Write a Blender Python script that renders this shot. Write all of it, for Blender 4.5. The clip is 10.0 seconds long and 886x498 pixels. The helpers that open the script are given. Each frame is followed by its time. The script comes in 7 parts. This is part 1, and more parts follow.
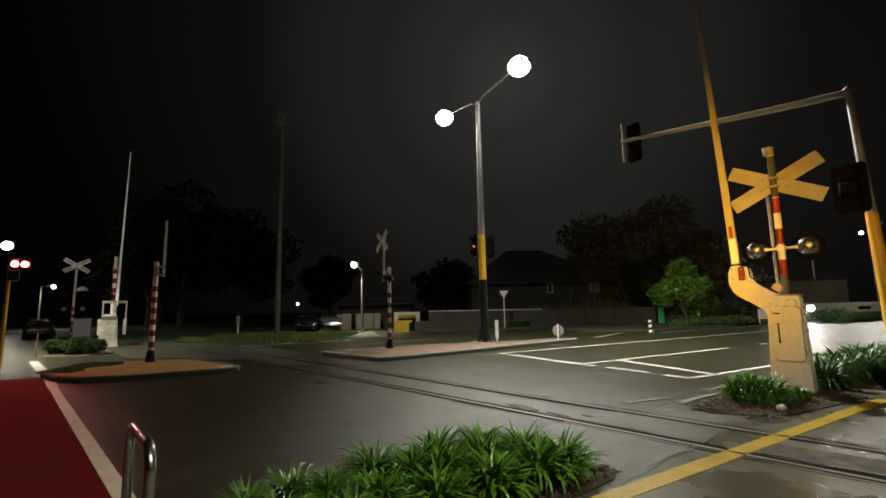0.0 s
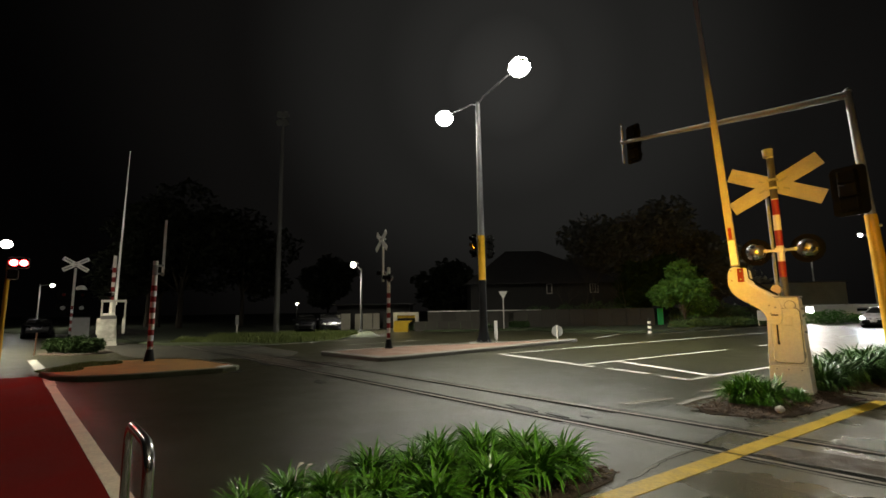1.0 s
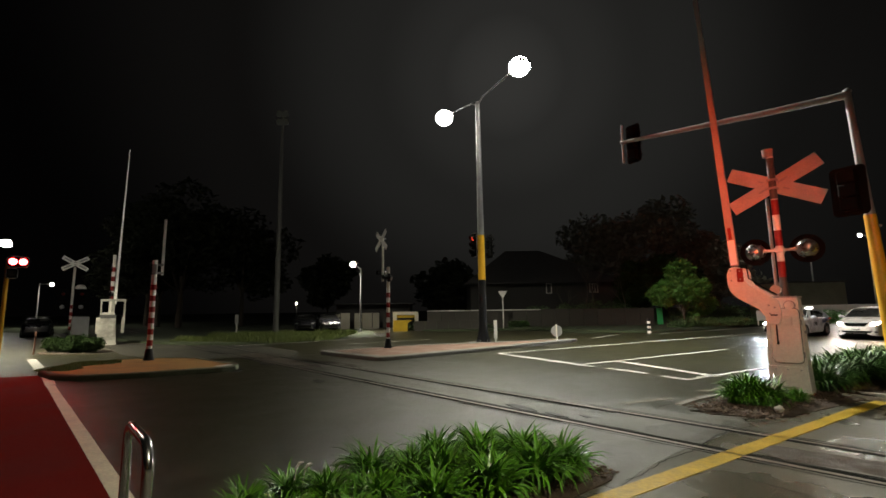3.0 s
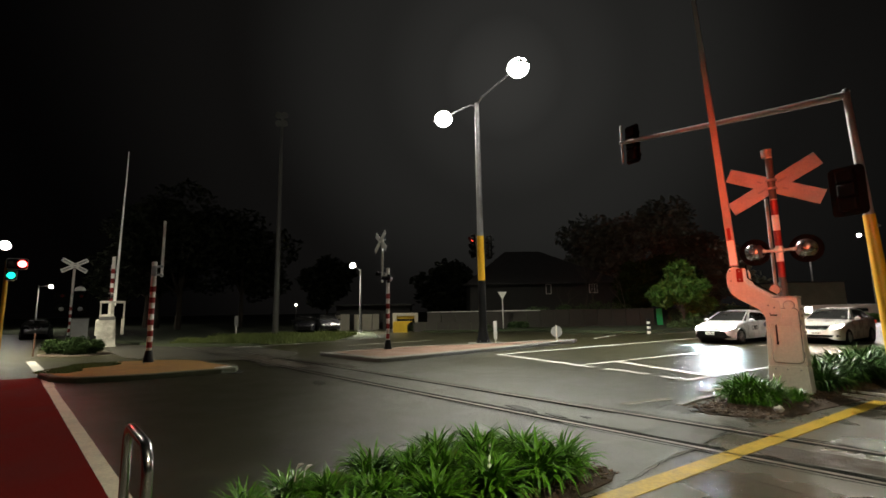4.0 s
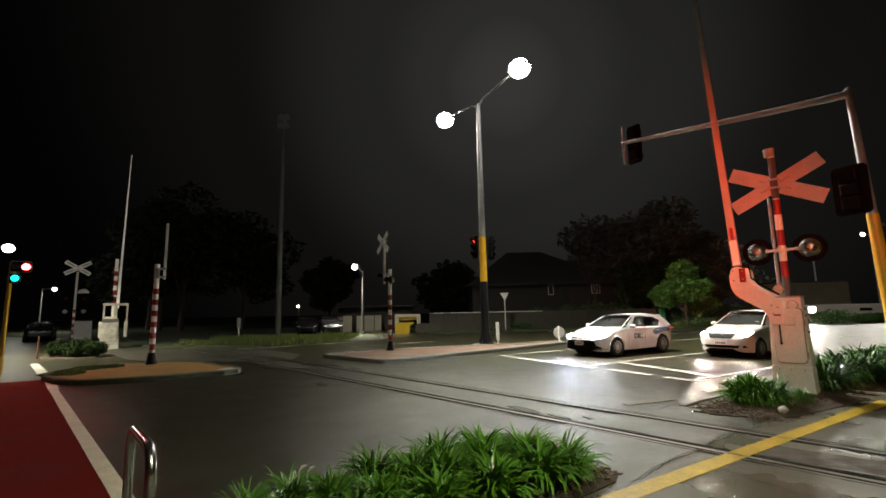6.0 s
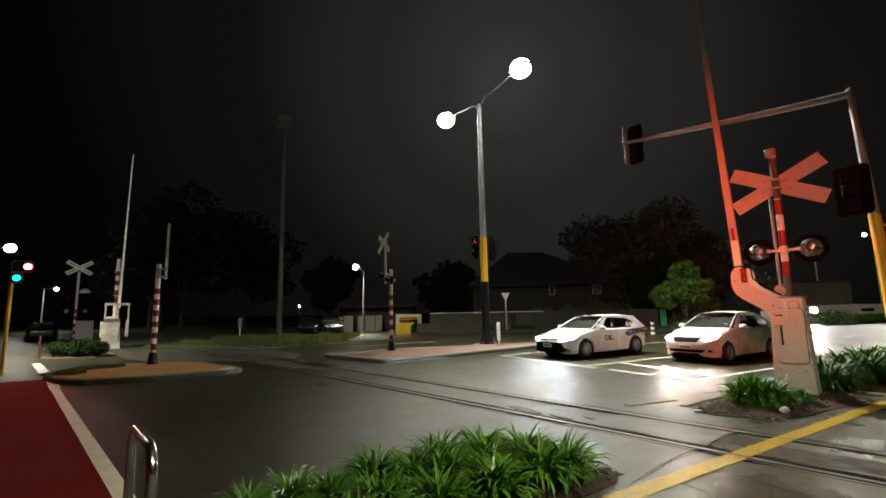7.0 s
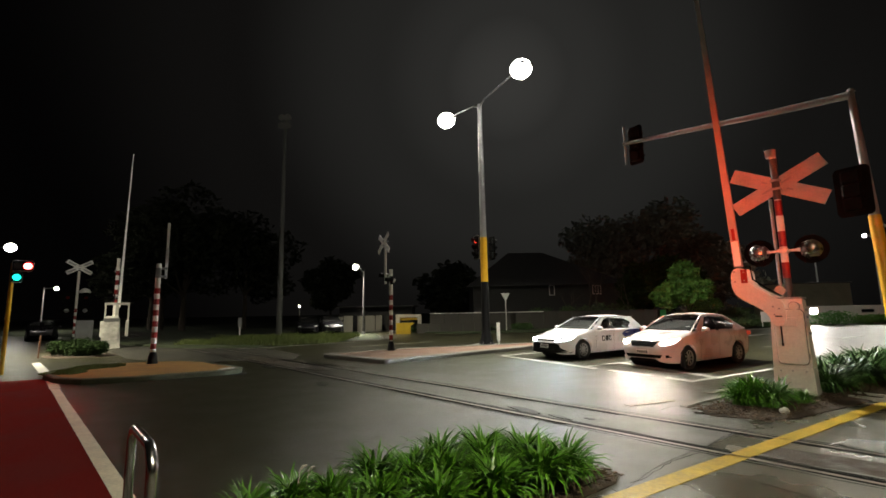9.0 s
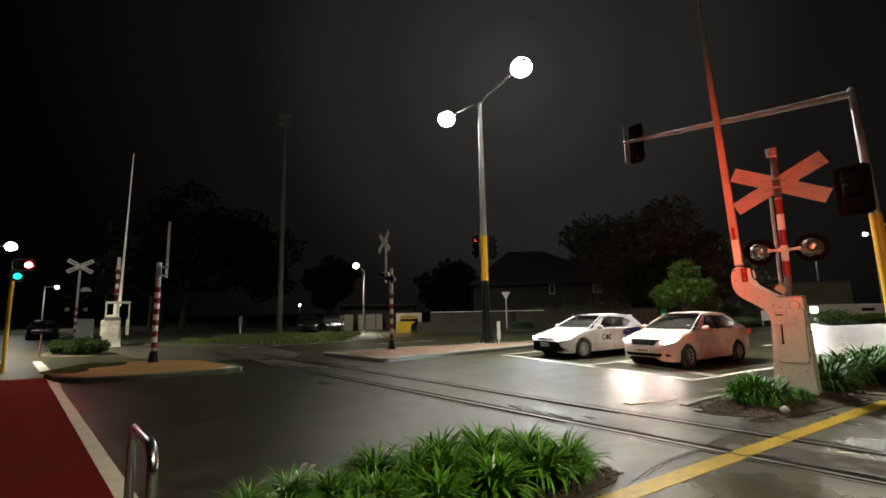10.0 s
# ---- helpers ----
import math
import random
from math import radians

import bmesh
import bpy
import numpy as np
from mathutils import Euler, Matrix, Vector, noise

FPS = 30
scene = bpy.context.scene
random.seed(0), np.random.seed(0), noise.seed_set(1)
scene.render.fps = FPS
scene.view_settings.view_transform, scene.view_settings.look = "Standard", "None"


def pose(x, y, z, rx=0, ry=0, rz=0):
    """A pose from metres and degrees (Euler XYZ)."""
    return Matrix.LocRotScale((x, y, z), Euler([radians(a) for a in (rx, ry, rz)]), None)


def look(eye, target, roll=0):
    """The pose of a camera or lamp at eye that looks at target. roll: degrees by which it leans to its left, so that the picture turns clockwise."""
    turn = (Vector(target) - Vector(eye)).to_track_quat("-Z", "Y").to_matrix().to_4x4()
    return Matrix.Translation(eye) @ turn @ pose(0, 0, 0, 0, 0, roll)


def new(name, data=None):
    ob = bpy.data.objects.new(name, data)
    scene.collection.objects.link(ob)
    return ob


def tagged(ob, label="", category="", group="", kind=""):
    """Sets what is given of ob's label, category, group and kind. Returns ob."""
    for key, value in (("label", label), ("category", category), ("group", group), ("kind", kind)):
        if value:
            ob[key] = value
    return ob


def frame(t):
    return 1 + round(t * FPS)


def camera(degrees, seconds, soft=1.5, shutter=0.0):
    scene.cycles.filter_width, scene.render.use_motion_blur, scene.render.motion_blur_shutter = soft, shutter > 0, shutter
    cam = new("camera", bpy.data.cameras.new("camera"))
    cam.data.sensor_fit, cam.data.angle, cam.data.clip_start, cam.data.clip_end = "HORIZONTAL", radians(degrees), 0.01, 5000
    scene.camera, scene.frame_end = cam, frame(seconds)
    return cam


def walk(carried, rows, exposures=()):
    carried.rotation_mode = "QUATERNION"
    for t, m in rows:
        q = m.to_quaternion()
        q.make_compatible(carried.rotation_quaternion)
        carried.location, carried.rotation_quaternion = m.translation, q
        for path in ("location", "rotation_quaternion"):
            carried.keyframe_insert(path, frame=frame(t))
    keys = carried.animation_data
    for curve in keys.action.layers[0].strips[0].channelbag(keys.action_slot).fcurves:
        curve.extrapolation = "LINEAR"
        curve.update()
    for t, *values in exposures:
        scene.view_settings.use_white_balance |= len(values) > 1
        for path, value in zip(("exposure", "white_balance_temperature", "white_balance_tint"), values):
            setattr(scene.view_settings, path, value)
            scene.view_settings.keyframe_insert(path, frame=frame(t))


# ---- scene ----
cam = camera(88.84, 10.0, soft=1.6)
EYE = (0.0, 0.0, 1.66)
TURNS = [(0.0, 97.614, 1.067, -0.067), (0.5, 97.634, 0.955, -0.100), (1.0, 97.655, 0.847, -0.162), (1.5, 97.612, 0.798, -0.176),
         (2.0, 97.598, 0.782, -0.183), (2.5, 97.581, 0.729, -0.191), (4.0, 97.726, 0.929, -0.249), (4.5, 97.791, 0.970, -0.190),
         (5.0, 97.855, 1.061, -0.151), (5.5, 97.867, 1.124, -0.063), (7.0, 97.884, 1.082, 0.146), (7.5, 97.906, 1.059, 0.155),
         (8.0, 97.936, 1.026, 0.206), (8.5, 97.933, 1.004, 0.177), (9.0, 97.905, 0.976, 0.140), (9.5, 97.816, 0.982, 0.135),
         (10.0, 97.747, 0.988, 0.184)]
walk(cam, [(t, pose(*EYE, rx, ry, rz)) for t, rx, ry, rz in TURNS], exposures=[(0.0, 0.68), (2.5, 0.68), (4.5, 0.84), (10.0, 0.88)])

# ---------------------------------------------------------------- world and light
world = bpy.data.worlds.new("night_sky")
scene.world = world
world.use_nodes = True
wn = world.node_tree
wn.nodes.clear()
w_out = wn.nodes.new("ShaderNodeOutputWorld")
w_bg = wn.nodes.new("ShaderNodeBackground")
w_co = wn.nodes.new("ShaderNodeTexCoord")
w_dot = wn.nodes.new("ShaderNodeVectorMath")
w_dot.operation = "DOT_PRODUCT"
w_dot.inputs[1].default_value = (0.135, 0.873, 0.468)      # palest near the street lamp: its lit haze is put into the sky
w_ramp = wn.nodes.new("ShaderNodeValToRGB")
w_ramp.color_ramp.interpolation = "EASE"
wn.links.new(w_co.outputs["Generated"], w_dot.inputs[0])
wn.links.new(w_dot.outputs["Value"], w_ramp.inputs[0])
w_dot2 = wn.nodes.new("ShaderNodeVectorMath")
w_dot2.operation = "DOT_PRODUCT"
w_dot2.inputs[1].default_value = (0.47, 0.86, 0.20)      # glow of the town low over the approach road
w_ramp2 = wn.nodes.new("ShaderNodeValToRGB")
w_ramp2.color_ramp.interpolation = "EASE"
w_ramp2.color_ramp.elements[0].position, w_ramp2.color_ramp.elements[0].color = 0.90, (0, 0, 0, 1)
w_ramp2.color_ramp.elements[1].position, w_ramp2.color_ramp.elements[1].color = 1.0, (0.0012, 0.0012, 0.0011, 1)
w_sum = wn.nodes.new("ShaderNodeVectorMath")
w_sum.operation = "ADD"
wn.links.new(w_co.outputs["Generated"], w_dot2.inputs[0])
wn.links.new(w_dot2.outputs["Value"], w_ramp2.inputs[0])
wn.links.new(w_ramp.outputs[0], w_sum.inputs[0])
wn.links.new(w_ramp2.outputs[0], w_sum.inputs[1])
wn.links.new(w_sum.outputs[0], w_bg.inputs[0])
wn.links.new(w_bg.outputs[0], w_out.inputs[0])
w_ramp.color_ramp.elements[0].position, w_ramp.color_ramp.elements[0].color = 0.64, (0.00045, 0.0004, 0.0004, 1)
w_ramp.color_ramp.elements[1].position, w_ramp.color_ramp.elements[1].color = 1.0, (0.0200, 0.0195, 0.0180, 1)
w_near = w_ramp.color_ramp.elements.new(0.965)
w_near.color = (0.0086, 0.0084, 0.0077, 1)
w_close = w_ramp.color_ramp.elements.new(0.992)
w_close.color = (0.0130, 0.0127, 0.0117, 1)
w_mid = w_ramp.color_ramp.elements.new(0.86)
w_mid.color = (0.0027, 0.0025, 0.0023, 1)
w_bg.inputs[1].default_value = 1.0


def area_lamp(name, at, target, power, colour, size=0.4, spread=180):
    d = bpy.data.lights.new(name, "AREA")
    d.shape, d.size, d.energy, d.color, d.spread = "DISK", size, power, colour, radians(spread)
    ob = new(name, d)
    ob.matrix_world = look(at, target)
    return ob


WHITE = (1.0, 0.93, 0.80)
# The first two hang in view; the last two are added, unseen lamps.
LAMP_A, LAMP_B, FILL_D, FILL_E = (3.68, 19.32, 12.60), (0.33, 24.75, 12.60), (2.6, -1.2, 6.3), (-20.0, 17.5, 9.0)
area_lamp("street_or_added_glow", (LAMP_A[0], LAMP_A[1], LAMP_A[2] - 0.50), (LAMP_A[0] + 10.5, LAMP_A[1] - 4.0, 0), 3100, (1.0, 0.985, 0.85), spread=136)
area_lamp("street_or_added_glow", (LAMP_B[0], LAMP_B[1], LAMP_B[2] - 0.50), (LAMP_B[0], LAMP_B[1], 0), 720, (1.0, 0.965, 0.76), spread=148)
# Unseen lamp added to brighten the side road on the left.
area_lamp("street_or_added_glow", (FILL_E[0], FILL_E[1], FILL_E[2] - 0.50), (FILL_E[0] - 0.5, FILL_E[1] + 0.5, 0), 1450, (1.0, 0.93, 0.70), spread=112)
# Unseen fill lamp added for the near plants and barrier machine.
area_lamp("street_or_added_glow", (FILL_D[0], FILL_D[1], FILL_D[2] - 0.34), (3.1, 0.3, 0), 240, (1.0, 0.93, 0.66), spread=144)
# low floodlight at the yard by the approach road
FLOOD = (32.26, 39.9, 1.16)
area_lamp("floodlight_glow", (FLOOD[0] - 0.09, FLOOD[1] - 0.12, FLOOD[2]), (6.0, 6.0, 0.0), 7, (1.0, 0.96, 0.88), size=0.5, spread=60)

# ---------------------------------------------------------------- materials
D_ROAD = Vector((0.8526, 0.5225, 0))      # along the road, away from the crossing
N_ROAD = Vector((-0.5225, 0.8526, 0))     # across it
U_RAIL = Vector((0.669, -0.743, 0))       # along the track
N_RAIL = Vector((0.743, 0.669, 0))
C_RAIL = Vector((1.40, 8.23, 0))


def mat(name, colour, rough=0.6, metal=0.0, vary=0.25, scale=6.0, fine=60.0, bump=0.2, wet=0.0, trans=0.0, random_obj=0.0, island=0.0, dist=0.01, coat=0.0, spec=0.5, swing=0.12, stain=0.0, stain_scale=0.35):
    """A principled material with variation at two scales, and fine relief."""
    m = bpy.data.materials.new(name)
    m.use_nodes = True
    nt = m.node_tree
    b = nt.nodes["Principled BSDF"]
    L = nt.links.new
    co = nt.nodes.new("ShaderNodeTexCoord")
    n1 = nt.nodes.new("ShaderNodeTexNoise")
    n2 = nt.nodes.new("ShaderNodeTexNoise")
    n1.inputs["Scale"].default_value, n1.inputs["Detail"].default_value = scale, 5
    n2.inputs["Scale"].default_value, n2.inputs["Detail"].default_value = fine, 3
    L(co.outputs["Object"], n1.inputs["Vector"])
    L(co.outputs["Object"], n2.inputs["Vector"])
    mix = nt.nodes.new("ShaderNodeMath")
    mix.operation = "ADD"
    L(n1.outputs["Fac"], mix.inputs[0])
    L(n2.outputs["Fac"], mix.inputs[1])
    last = mix.outputs[0]
    if random_obj or island:
        info = nt.nodes.new("ShaderNodeObjectInfo" if random_obj else "ShaderNodeNewGeometry")
        k = nt.nodes.new("ShaderNodeMath")
        k.operation = "MULTIPLY_ADD"
        L(info.outputs["Random" if random_obj else "Random Per Island"], k.inputs[0])
        k.inputs[1].default_value = random_obj or island
        L(last, k.inputs[2])
        last = k.outputs[0]
    if stain:       # wide blotches of damp and old patching
        n3 = nt.nodes.new("ShaderNodeTexNoise")
        n3.inputs["Scale"].default_value, n3.inputs["Detail"].default_value = stain_scale, 8
        n3.inputs["Roughness"].default_value = 0.68
        L(co.outputs["Object"], n3.inputs["Vector"])
        s3 = nt.nodes.new("ShaderNodeMapRange")
        s3.inputs["From Min"].default_value, s3.inputs["From Max"].default_value = 0.42, 0.58
        s3.inputs["To Min"].default_value, s3.inputs["To Max"].default_value = -stain, stain
        L(n3.outputs["Fac"], s3.inputs["Value"])
        k3 = nt.nodes.new("ShaderNodeMath")
        k3.operation = "ADD"
        L(last, k3.inputs[0])
        L(s3.outputs[0], k3.inputs[1])
        last = k3.outputs[0]
    rng = nt.nodes.new("ShaderNodeMapRange")
    rng.clamp = False
    rng.inputs["From Min"].default_value, rng.inputs["From Max"].default_value = 0.6, 1.4 + (random_obj or island)
    rng.inputs["To Min"].default_value, rng.inputs["To Max"].default_value = 1 - vary, 1 + vary
    L(last, rng.inputs["Value"])
    mul = nt.nodes.new("ShaderNodeVectorMath")
    mul.operation = "SCALE"
    mul.inputs[0].default_value = colour
    L(rng.outputs[0], mul.inputs["Scale"])
    L(mul.outputs[0], b.inputs["Base Color"])
    b.inputs["Metallic"].default_value = metal
    b.inputs["Transmission Weight"].default_value = trans
    b.inputs["Coat Weight"].default_value = coat
    b.inputs["Specular IOR Level"].default_value = spec
    b.inputs["Coat Roughness"].default_value = 0.08
    rr = nt.nodes.new("ShaderNodeMapRange")
    rr.inputs["From Min"].default_value, rr.inputs["From Max"].default_value = 0.38, 0.62
    rr.inputs["To Min"].default_value, rr.inputs["To Max"].default_value = max(0.02, rough - wet), min(1.0, rough + swing)
    L(n1.outputs["Fac"], rr.inputs["Value"])
    gloss = rr.outputs[0]
    if stain:
        g3 = nt.nodes.new("ShaderNodeMath")
        g3.operation = "MULTIPLY_ADD"
        L(s3.outputs[0], g3.inputs[0])
        g3.inputs[1].default_value = 0.07
        L(gloss, g3.inputs[2])
        gloss = g3.outputs[0]
    L(gloss, b.inputs["Roughness"])
    if bump:
        bp = nt.nodes.new("ShaderNodeBump")
        bp.inputs["Strength"].default_value, bp.inputs["Distance"].default_value = bump, dist
        L(n2.outputs["Fac"], bp.inputs["Height"])
        L(bp.outputs[0], b.inputs["Normal"])
    return m


def glow(name, colour, strength):
    m = bpy.data.materials.new(name)
    m.use_nodes = True
    b = m.node_tree.nodes["Principled BSDF"]
    b.inputs["Base Color"].default_value = (*[0.5 * c for c in colour], 1)
    b.inputs["Emission Color"].default_value = (*colour, 1)
    b.inputs["Emission Strength"].default_value = strength
    return m


ASPHALT = mat("wet_asphalt", (0.0225, 0.0212, 0.0085), 0.34, vary=0.36, scale=1.6, fine=85, bump=0.62, wet=0.02, dist=0.013, swing=0.03, stain=0.17)
# Holds the surfacing's own red and the red signal's light on it.
RED_ROAD = mat("red_lit_surfacing", (0.16, 0.006, 0.003), 0.85, vary=0.35, scale=0.8, fine=80, bump=0.6, wet=0.03, spec=0.08, dist=0.012)
PATCH = mat("path_asphalt", (0.085, 0.082, 0.066), 0.25, vary=0.36, scale=0.9, fine=90, bump=0.5, wet=0.06, dist=0.010, stain=0.22, stain_scale=0.8)
CONCRETE = mat("worn_concrete", (0.12, 0.115, 0.095), 0.7, vary=0.25, scale=2.5, fine=50, bump=0.3, wet=0.2)
PAVER = mat("red_brick_pavers", (0.17, 0.092, 0.060), 0.75, vary=0.40, scale=1.5, fine=40, bump=0.3, wet=0.2, random_obj=0.5)
# Darker than GALV: dim light on far poles is put into it.
POLE_DARK = mat("darkened_steel", (0.085, 0.083, 0.080), 0.6, metal=0.3, vary=0.2, scale=3, fine=30, bump=0.1)
GRASS_SOIL = mat("dark_turf", (0.030, 0.040, 0.016), 0.95, vary=0.5, scale=0.6, fine=12, bump=0.8, dist=0.05)
SOIL = mat("bark_mulch", (0.045, 0.028, 0.017), 0.9, vary=0.5, scale=6, fine=45, bump=1.0, dist=0.03)
LINE_WHITE = mat("worn_white_paint", (0.46, 0.45, 0.41), 0.45, vary=0.35, scale=3.0, fine=30, bump=0.3)
# Lighter, warmer copy of LINE_WHITE for the left-hand line.
LINE_LIGHTER = mat("lighter_white_paint", (0.74, 0.69, 0.54), 0.5, vary=0.25, scale=3.0, fine=30, bump=0.3)
LINE_FAINT = mat("nearly_worn_off_paint", (0.10, 0.085, 0.055), 0.5, vary=0.5, scale=5.0, fine=30, bump=0.3)
LINE_YELLOW = mat("worn_yellow_paint", (0.37, 0.245, 0.020), 0.40, vary=0.42, scale=4.0, fine=30, bump=0.3)
STEEL_RAIL = mat("worn_rail_steel", (0.24, 0.21, 0.18), 0.42, metal=0.8, vary=0.25, scale=8, fine=80, bump=0.1)
RUBBER_GAP = mat("black_flangeway", (0.010, 0.010, 0.009), 0.95, vary=0.4, scale=10, fine=60, bump=0.4, spec=0.08)
HOLLOW = mat("wet_hollow", (0.016, 0.015, 0.013), 0.5, vary=0.3, scale=3, fine=40, bump=0.4, wet=0.1, spec=0.25)
GALV = mat("galvanised_steel", (0.33, 0.33, 0.33), 0.5, metal=0.5, vary=0.2, scale=4, fine=40, bump=0.08)
CHROME = mat("stainless_tube", (0.62, 0.61, 0.60), 0.14, metal=1.0, vary=0.1, scale=6, fine=80, bump=0.03)
BLACK = mat("black_enamel", (0.008, 0.008, 0.009), 0.30, vary=0.3, scale=6, fine=50, bump=0.1, spec=0.35)
BLACK_MATT = mat("black_plastic", (0.0045, 0.0045, 0.0045), 0.6, vary=0.3, scale=6, fine=50, bump=0.1, spec=0.08)
DISC_BLACK = mat("matt_black_disc", (0.0030, 0.0028, 0.0028), 0.6, vary=0.4, scale=6, fine=50, bump=0.2, spec=0.04)
# Boom white dulled so the strip at its foot reads as lit.
BOOM_PAINT = mat("dulled_boom_paint", (0.38, 0.37, 0.345), 0.5, vary=0.2, scale=2.5, fine=40, bump=0.1)
YELLOW = mat("yellow_pole_paint", (0.66, 0.36, 0.015), 0.42, vary=0.16, scale=3, fine=30, bump=0.1)
RETRO_WHITE = mat("white_reflective_sheeting", (0.78, 0.76, 0.72), 0.42, vary=0.10, scale=4, fine=60, bump=0.05)
# Brightened to stand in for light the reflective strip throws back.
RETRO_BRIGHT = mat("brightened_white_sheeting", (0.92, 0.91, 0.88), 0.3, vary=0.05, scale=4, fine=60, bump=0.03)
RETRO_RED = mat("red_reflective_sheeting", (0.24, 0.010, 0.008), 0.42, vary=0.15, scale=4, fine=60, bump=0.05)
PAINT_WHITE = mat("off_white_enamel", (0.70, 0.67, 0.61), 0.45, vary=0.14, scale=2.0, fine=25, bump=0.12)
PAINT_GREY = mat("grey_enamel", (0.30, 0.30, 0.29), 0.5, vary=0.2, scale=3, fine=30, bump=0.1)
SILVER = mat("silver_paint", (0.50, 0.50, 0.49), 0.35, metal=0.6, vary=0.15, scale=4, fine=30, bump=0.06)
LEAF = mat("strap_leaves", (0.066, 0.185, 0.010), 0.27, vary=0.7, scale=5, fine=30, bump=0.1, island=0.8)
# Darker copy of LEAF with the roadside bed's shade in its colour.
STRAP_SHADED = mat("shaded_strap_leaves", (0.038, 0.098, 0.016), 0.3, vary=0.55, scale=5, fine=30, bump=0.1, island=0.8)
APRON = mat("pale_worn_apron", (0.062, 0.061, 0.047), 0.42, vary=0.34, scale=1.1, fine=95, bump=0.7, wet=0.08, dist=0.012, stain=0.30, stain_scale=0.9)
MUD = mat("brown_track_mud", (0.032, 0.022, 0.012), 0.6, vary=0.5, scale=3, fine=35, bump=0.9, wet=0.2, dist=0.02)
BALLAST = mat("dark_track_earth", (0.030, 0.027, 0.017), 0.9, vary=0.55, scale=1.5, fine=22, bump=1.0, dist=0.05, stain=0.3)
LEAF_DARK = mat("shrub_leaves", (0.062, 0.115, 0.034), 0.6, vary=0.45, scale=3, fine=20, bump=0.1, island=0.8)
LEAF_TREE = mat("tree_leaves", (0.078, 0.205, 0.030), 0.5, vary=0.45, scale=1, fine=14, bump=0.1, island=0.8)
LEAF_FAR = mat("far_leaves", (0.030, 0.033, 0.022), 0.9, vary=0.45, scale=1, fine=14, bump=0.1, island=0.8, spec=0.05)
# Paler copy of LEAF_FAR: haze is put into the leaf colour.
LEAF_PALED = mat("haze_paled_leaves", (0.13, 0.13, 0.10), 0.9, vary=0.45, scale=1, fine=14, bump=0.1, island=0.8, spec=0.05)
BARK = mat("bark", (0.07, 0.055, 0.04), 0.9, vary=0.4, scale=4, fine=30, bump=0.8, dist=0.03)
STONE_KERB = mat("grey_kerb_concrete", (0.20, 0.19, 0.17), 0.75, vary=0.25, scale=4, fine=50, bump=0.3)
CONCRETE_PALE = mat("pale_worn_concrete", (0.145, 0.138, 0.118), 0.75, vary=0.35, scale=2.0, fine=50, bump=0.35, wet=0.15)
BOARD_BACK = mat("dull_sheet_metal", (0.40, 0.385, 0.36), 0.5, metal=0.15, vary=0.2, scale=3, fine=40, bump=0.08)
DARK_CHROME = mat("dark_chrome", (0.30, 0.285, 0.27), 0.22, metal=1.0, vary=0.25, scale=8, fine=40, bump=0.05)
OLIVE_WALL = mat("olive_render", (0.20, 0.20, 0.14), 0.85, vary=0.25, scale=0.8, fine=15, bump=0.4)
# Darker copy of LEAF_DARK: shade is put into the leaf colour.
LEAF_SHADE = mat("shaded_leaves", (0.022, 0.042, 0.010), 0.85, vary=0.45, scale=3, fine=20, bump=0.1, island=0.8, spec=0.15)
BARE_BARK = mat("dull_bare_bark", (0.075, 0.064, 0.050), 0.9, vary=0.35, scale=4, fine=30, bump=0.6, dist=0.02)
MULCH_CHIP = mat("mulch_chips", (0.075, 0.047, 0.028), 0.9, vary=0.6, scale=8, fine=40, bump=0.3, island=1.2)
RUST = mat("rusty_steel", (0.16, 0.07, 0.04), 0.7, vary=0.4, scale=10, fine=60, bump=0.3)
STONE = mat("pale_stone", (0.50, 0.45, 0.42), 0.8, vary=0.2, scale=8, fine=50, bump=0.5)
RENDER_WALL = mat("cream_render", (0.42, 0.39, 0.32), 0.85, vary=0.22, scale=1.2, fine=20, bump=0.3, random_obj=0.5)
# White with random blotches, darkened: dimmer light is put into its colour.
DULL_WHITE = mat("dimmed_white_paint", (0.32, 0.305, 0.27), 0.6, vary=0.3, scale=3, fine=30, bump=0.15, stain=0.3, stain_scale=2.0)
GRASS_BLADE = mat("rough_grass_blades", (0.092, 0.120, 0.022), 0.6, vary=0.5, scale=2, fine=20, bump=0.1, island=0.8)
MOSSY_KERB = mat("mossy_dark_kerb", (0.095, 0.100, 0.060), 0.85, vary=0.4, scale=5, fine=40, bump=0.5)
PAVER_BROWN = mat("orange_brown_gravel_paving", (0.27, 0.150, 0.036), 0.85, vary=0.40, scale=2.2, fine=60, bump=0.6)
WEATHERBOARD = mat("dark_weatherboard", (0.036, 0.034, 0.031), 0.8, vary=0.25, scale=1.2, fine=20, bump=0.3)
ROOF_TILE = mat("dark_roof_tile", (0.030, 0.028, 0.028), 0.75, vary=0.3, scale=2, fine=30, bump=0.5)
FENCE_WOOD = mat("grey_fence_timber", (0.055, 0.050, 0.042), 0.85, vary=0.3, scale=2, fine=30, bump=0.5, random_obj=0.4)
GLASS_DARK = mat("window_glass", (0.012, 0.014, 0.016), 0.05, vary=0.1, scale=2, fine=10, bump=0.0)
CAR_GLASS = mat("tinted_car_glass", (0.34, 0.36, 0.36), 0.02, vary=0.03, scale=2, fine=10, bump=0.0, trans=1.0, swing=0.01)
YELLOW_SKIP = mat("yellow_bin_paint", (0.55, 0.36, 0.02), 0.5, vary=0.2, scale=2, fine=20, bump=0.15)
GREEN_SIGN = mat("green_panel", (0.05, 0.42, 0.14), 0.4, vary=0.15, scale=2, fine=20, bump=0.05)
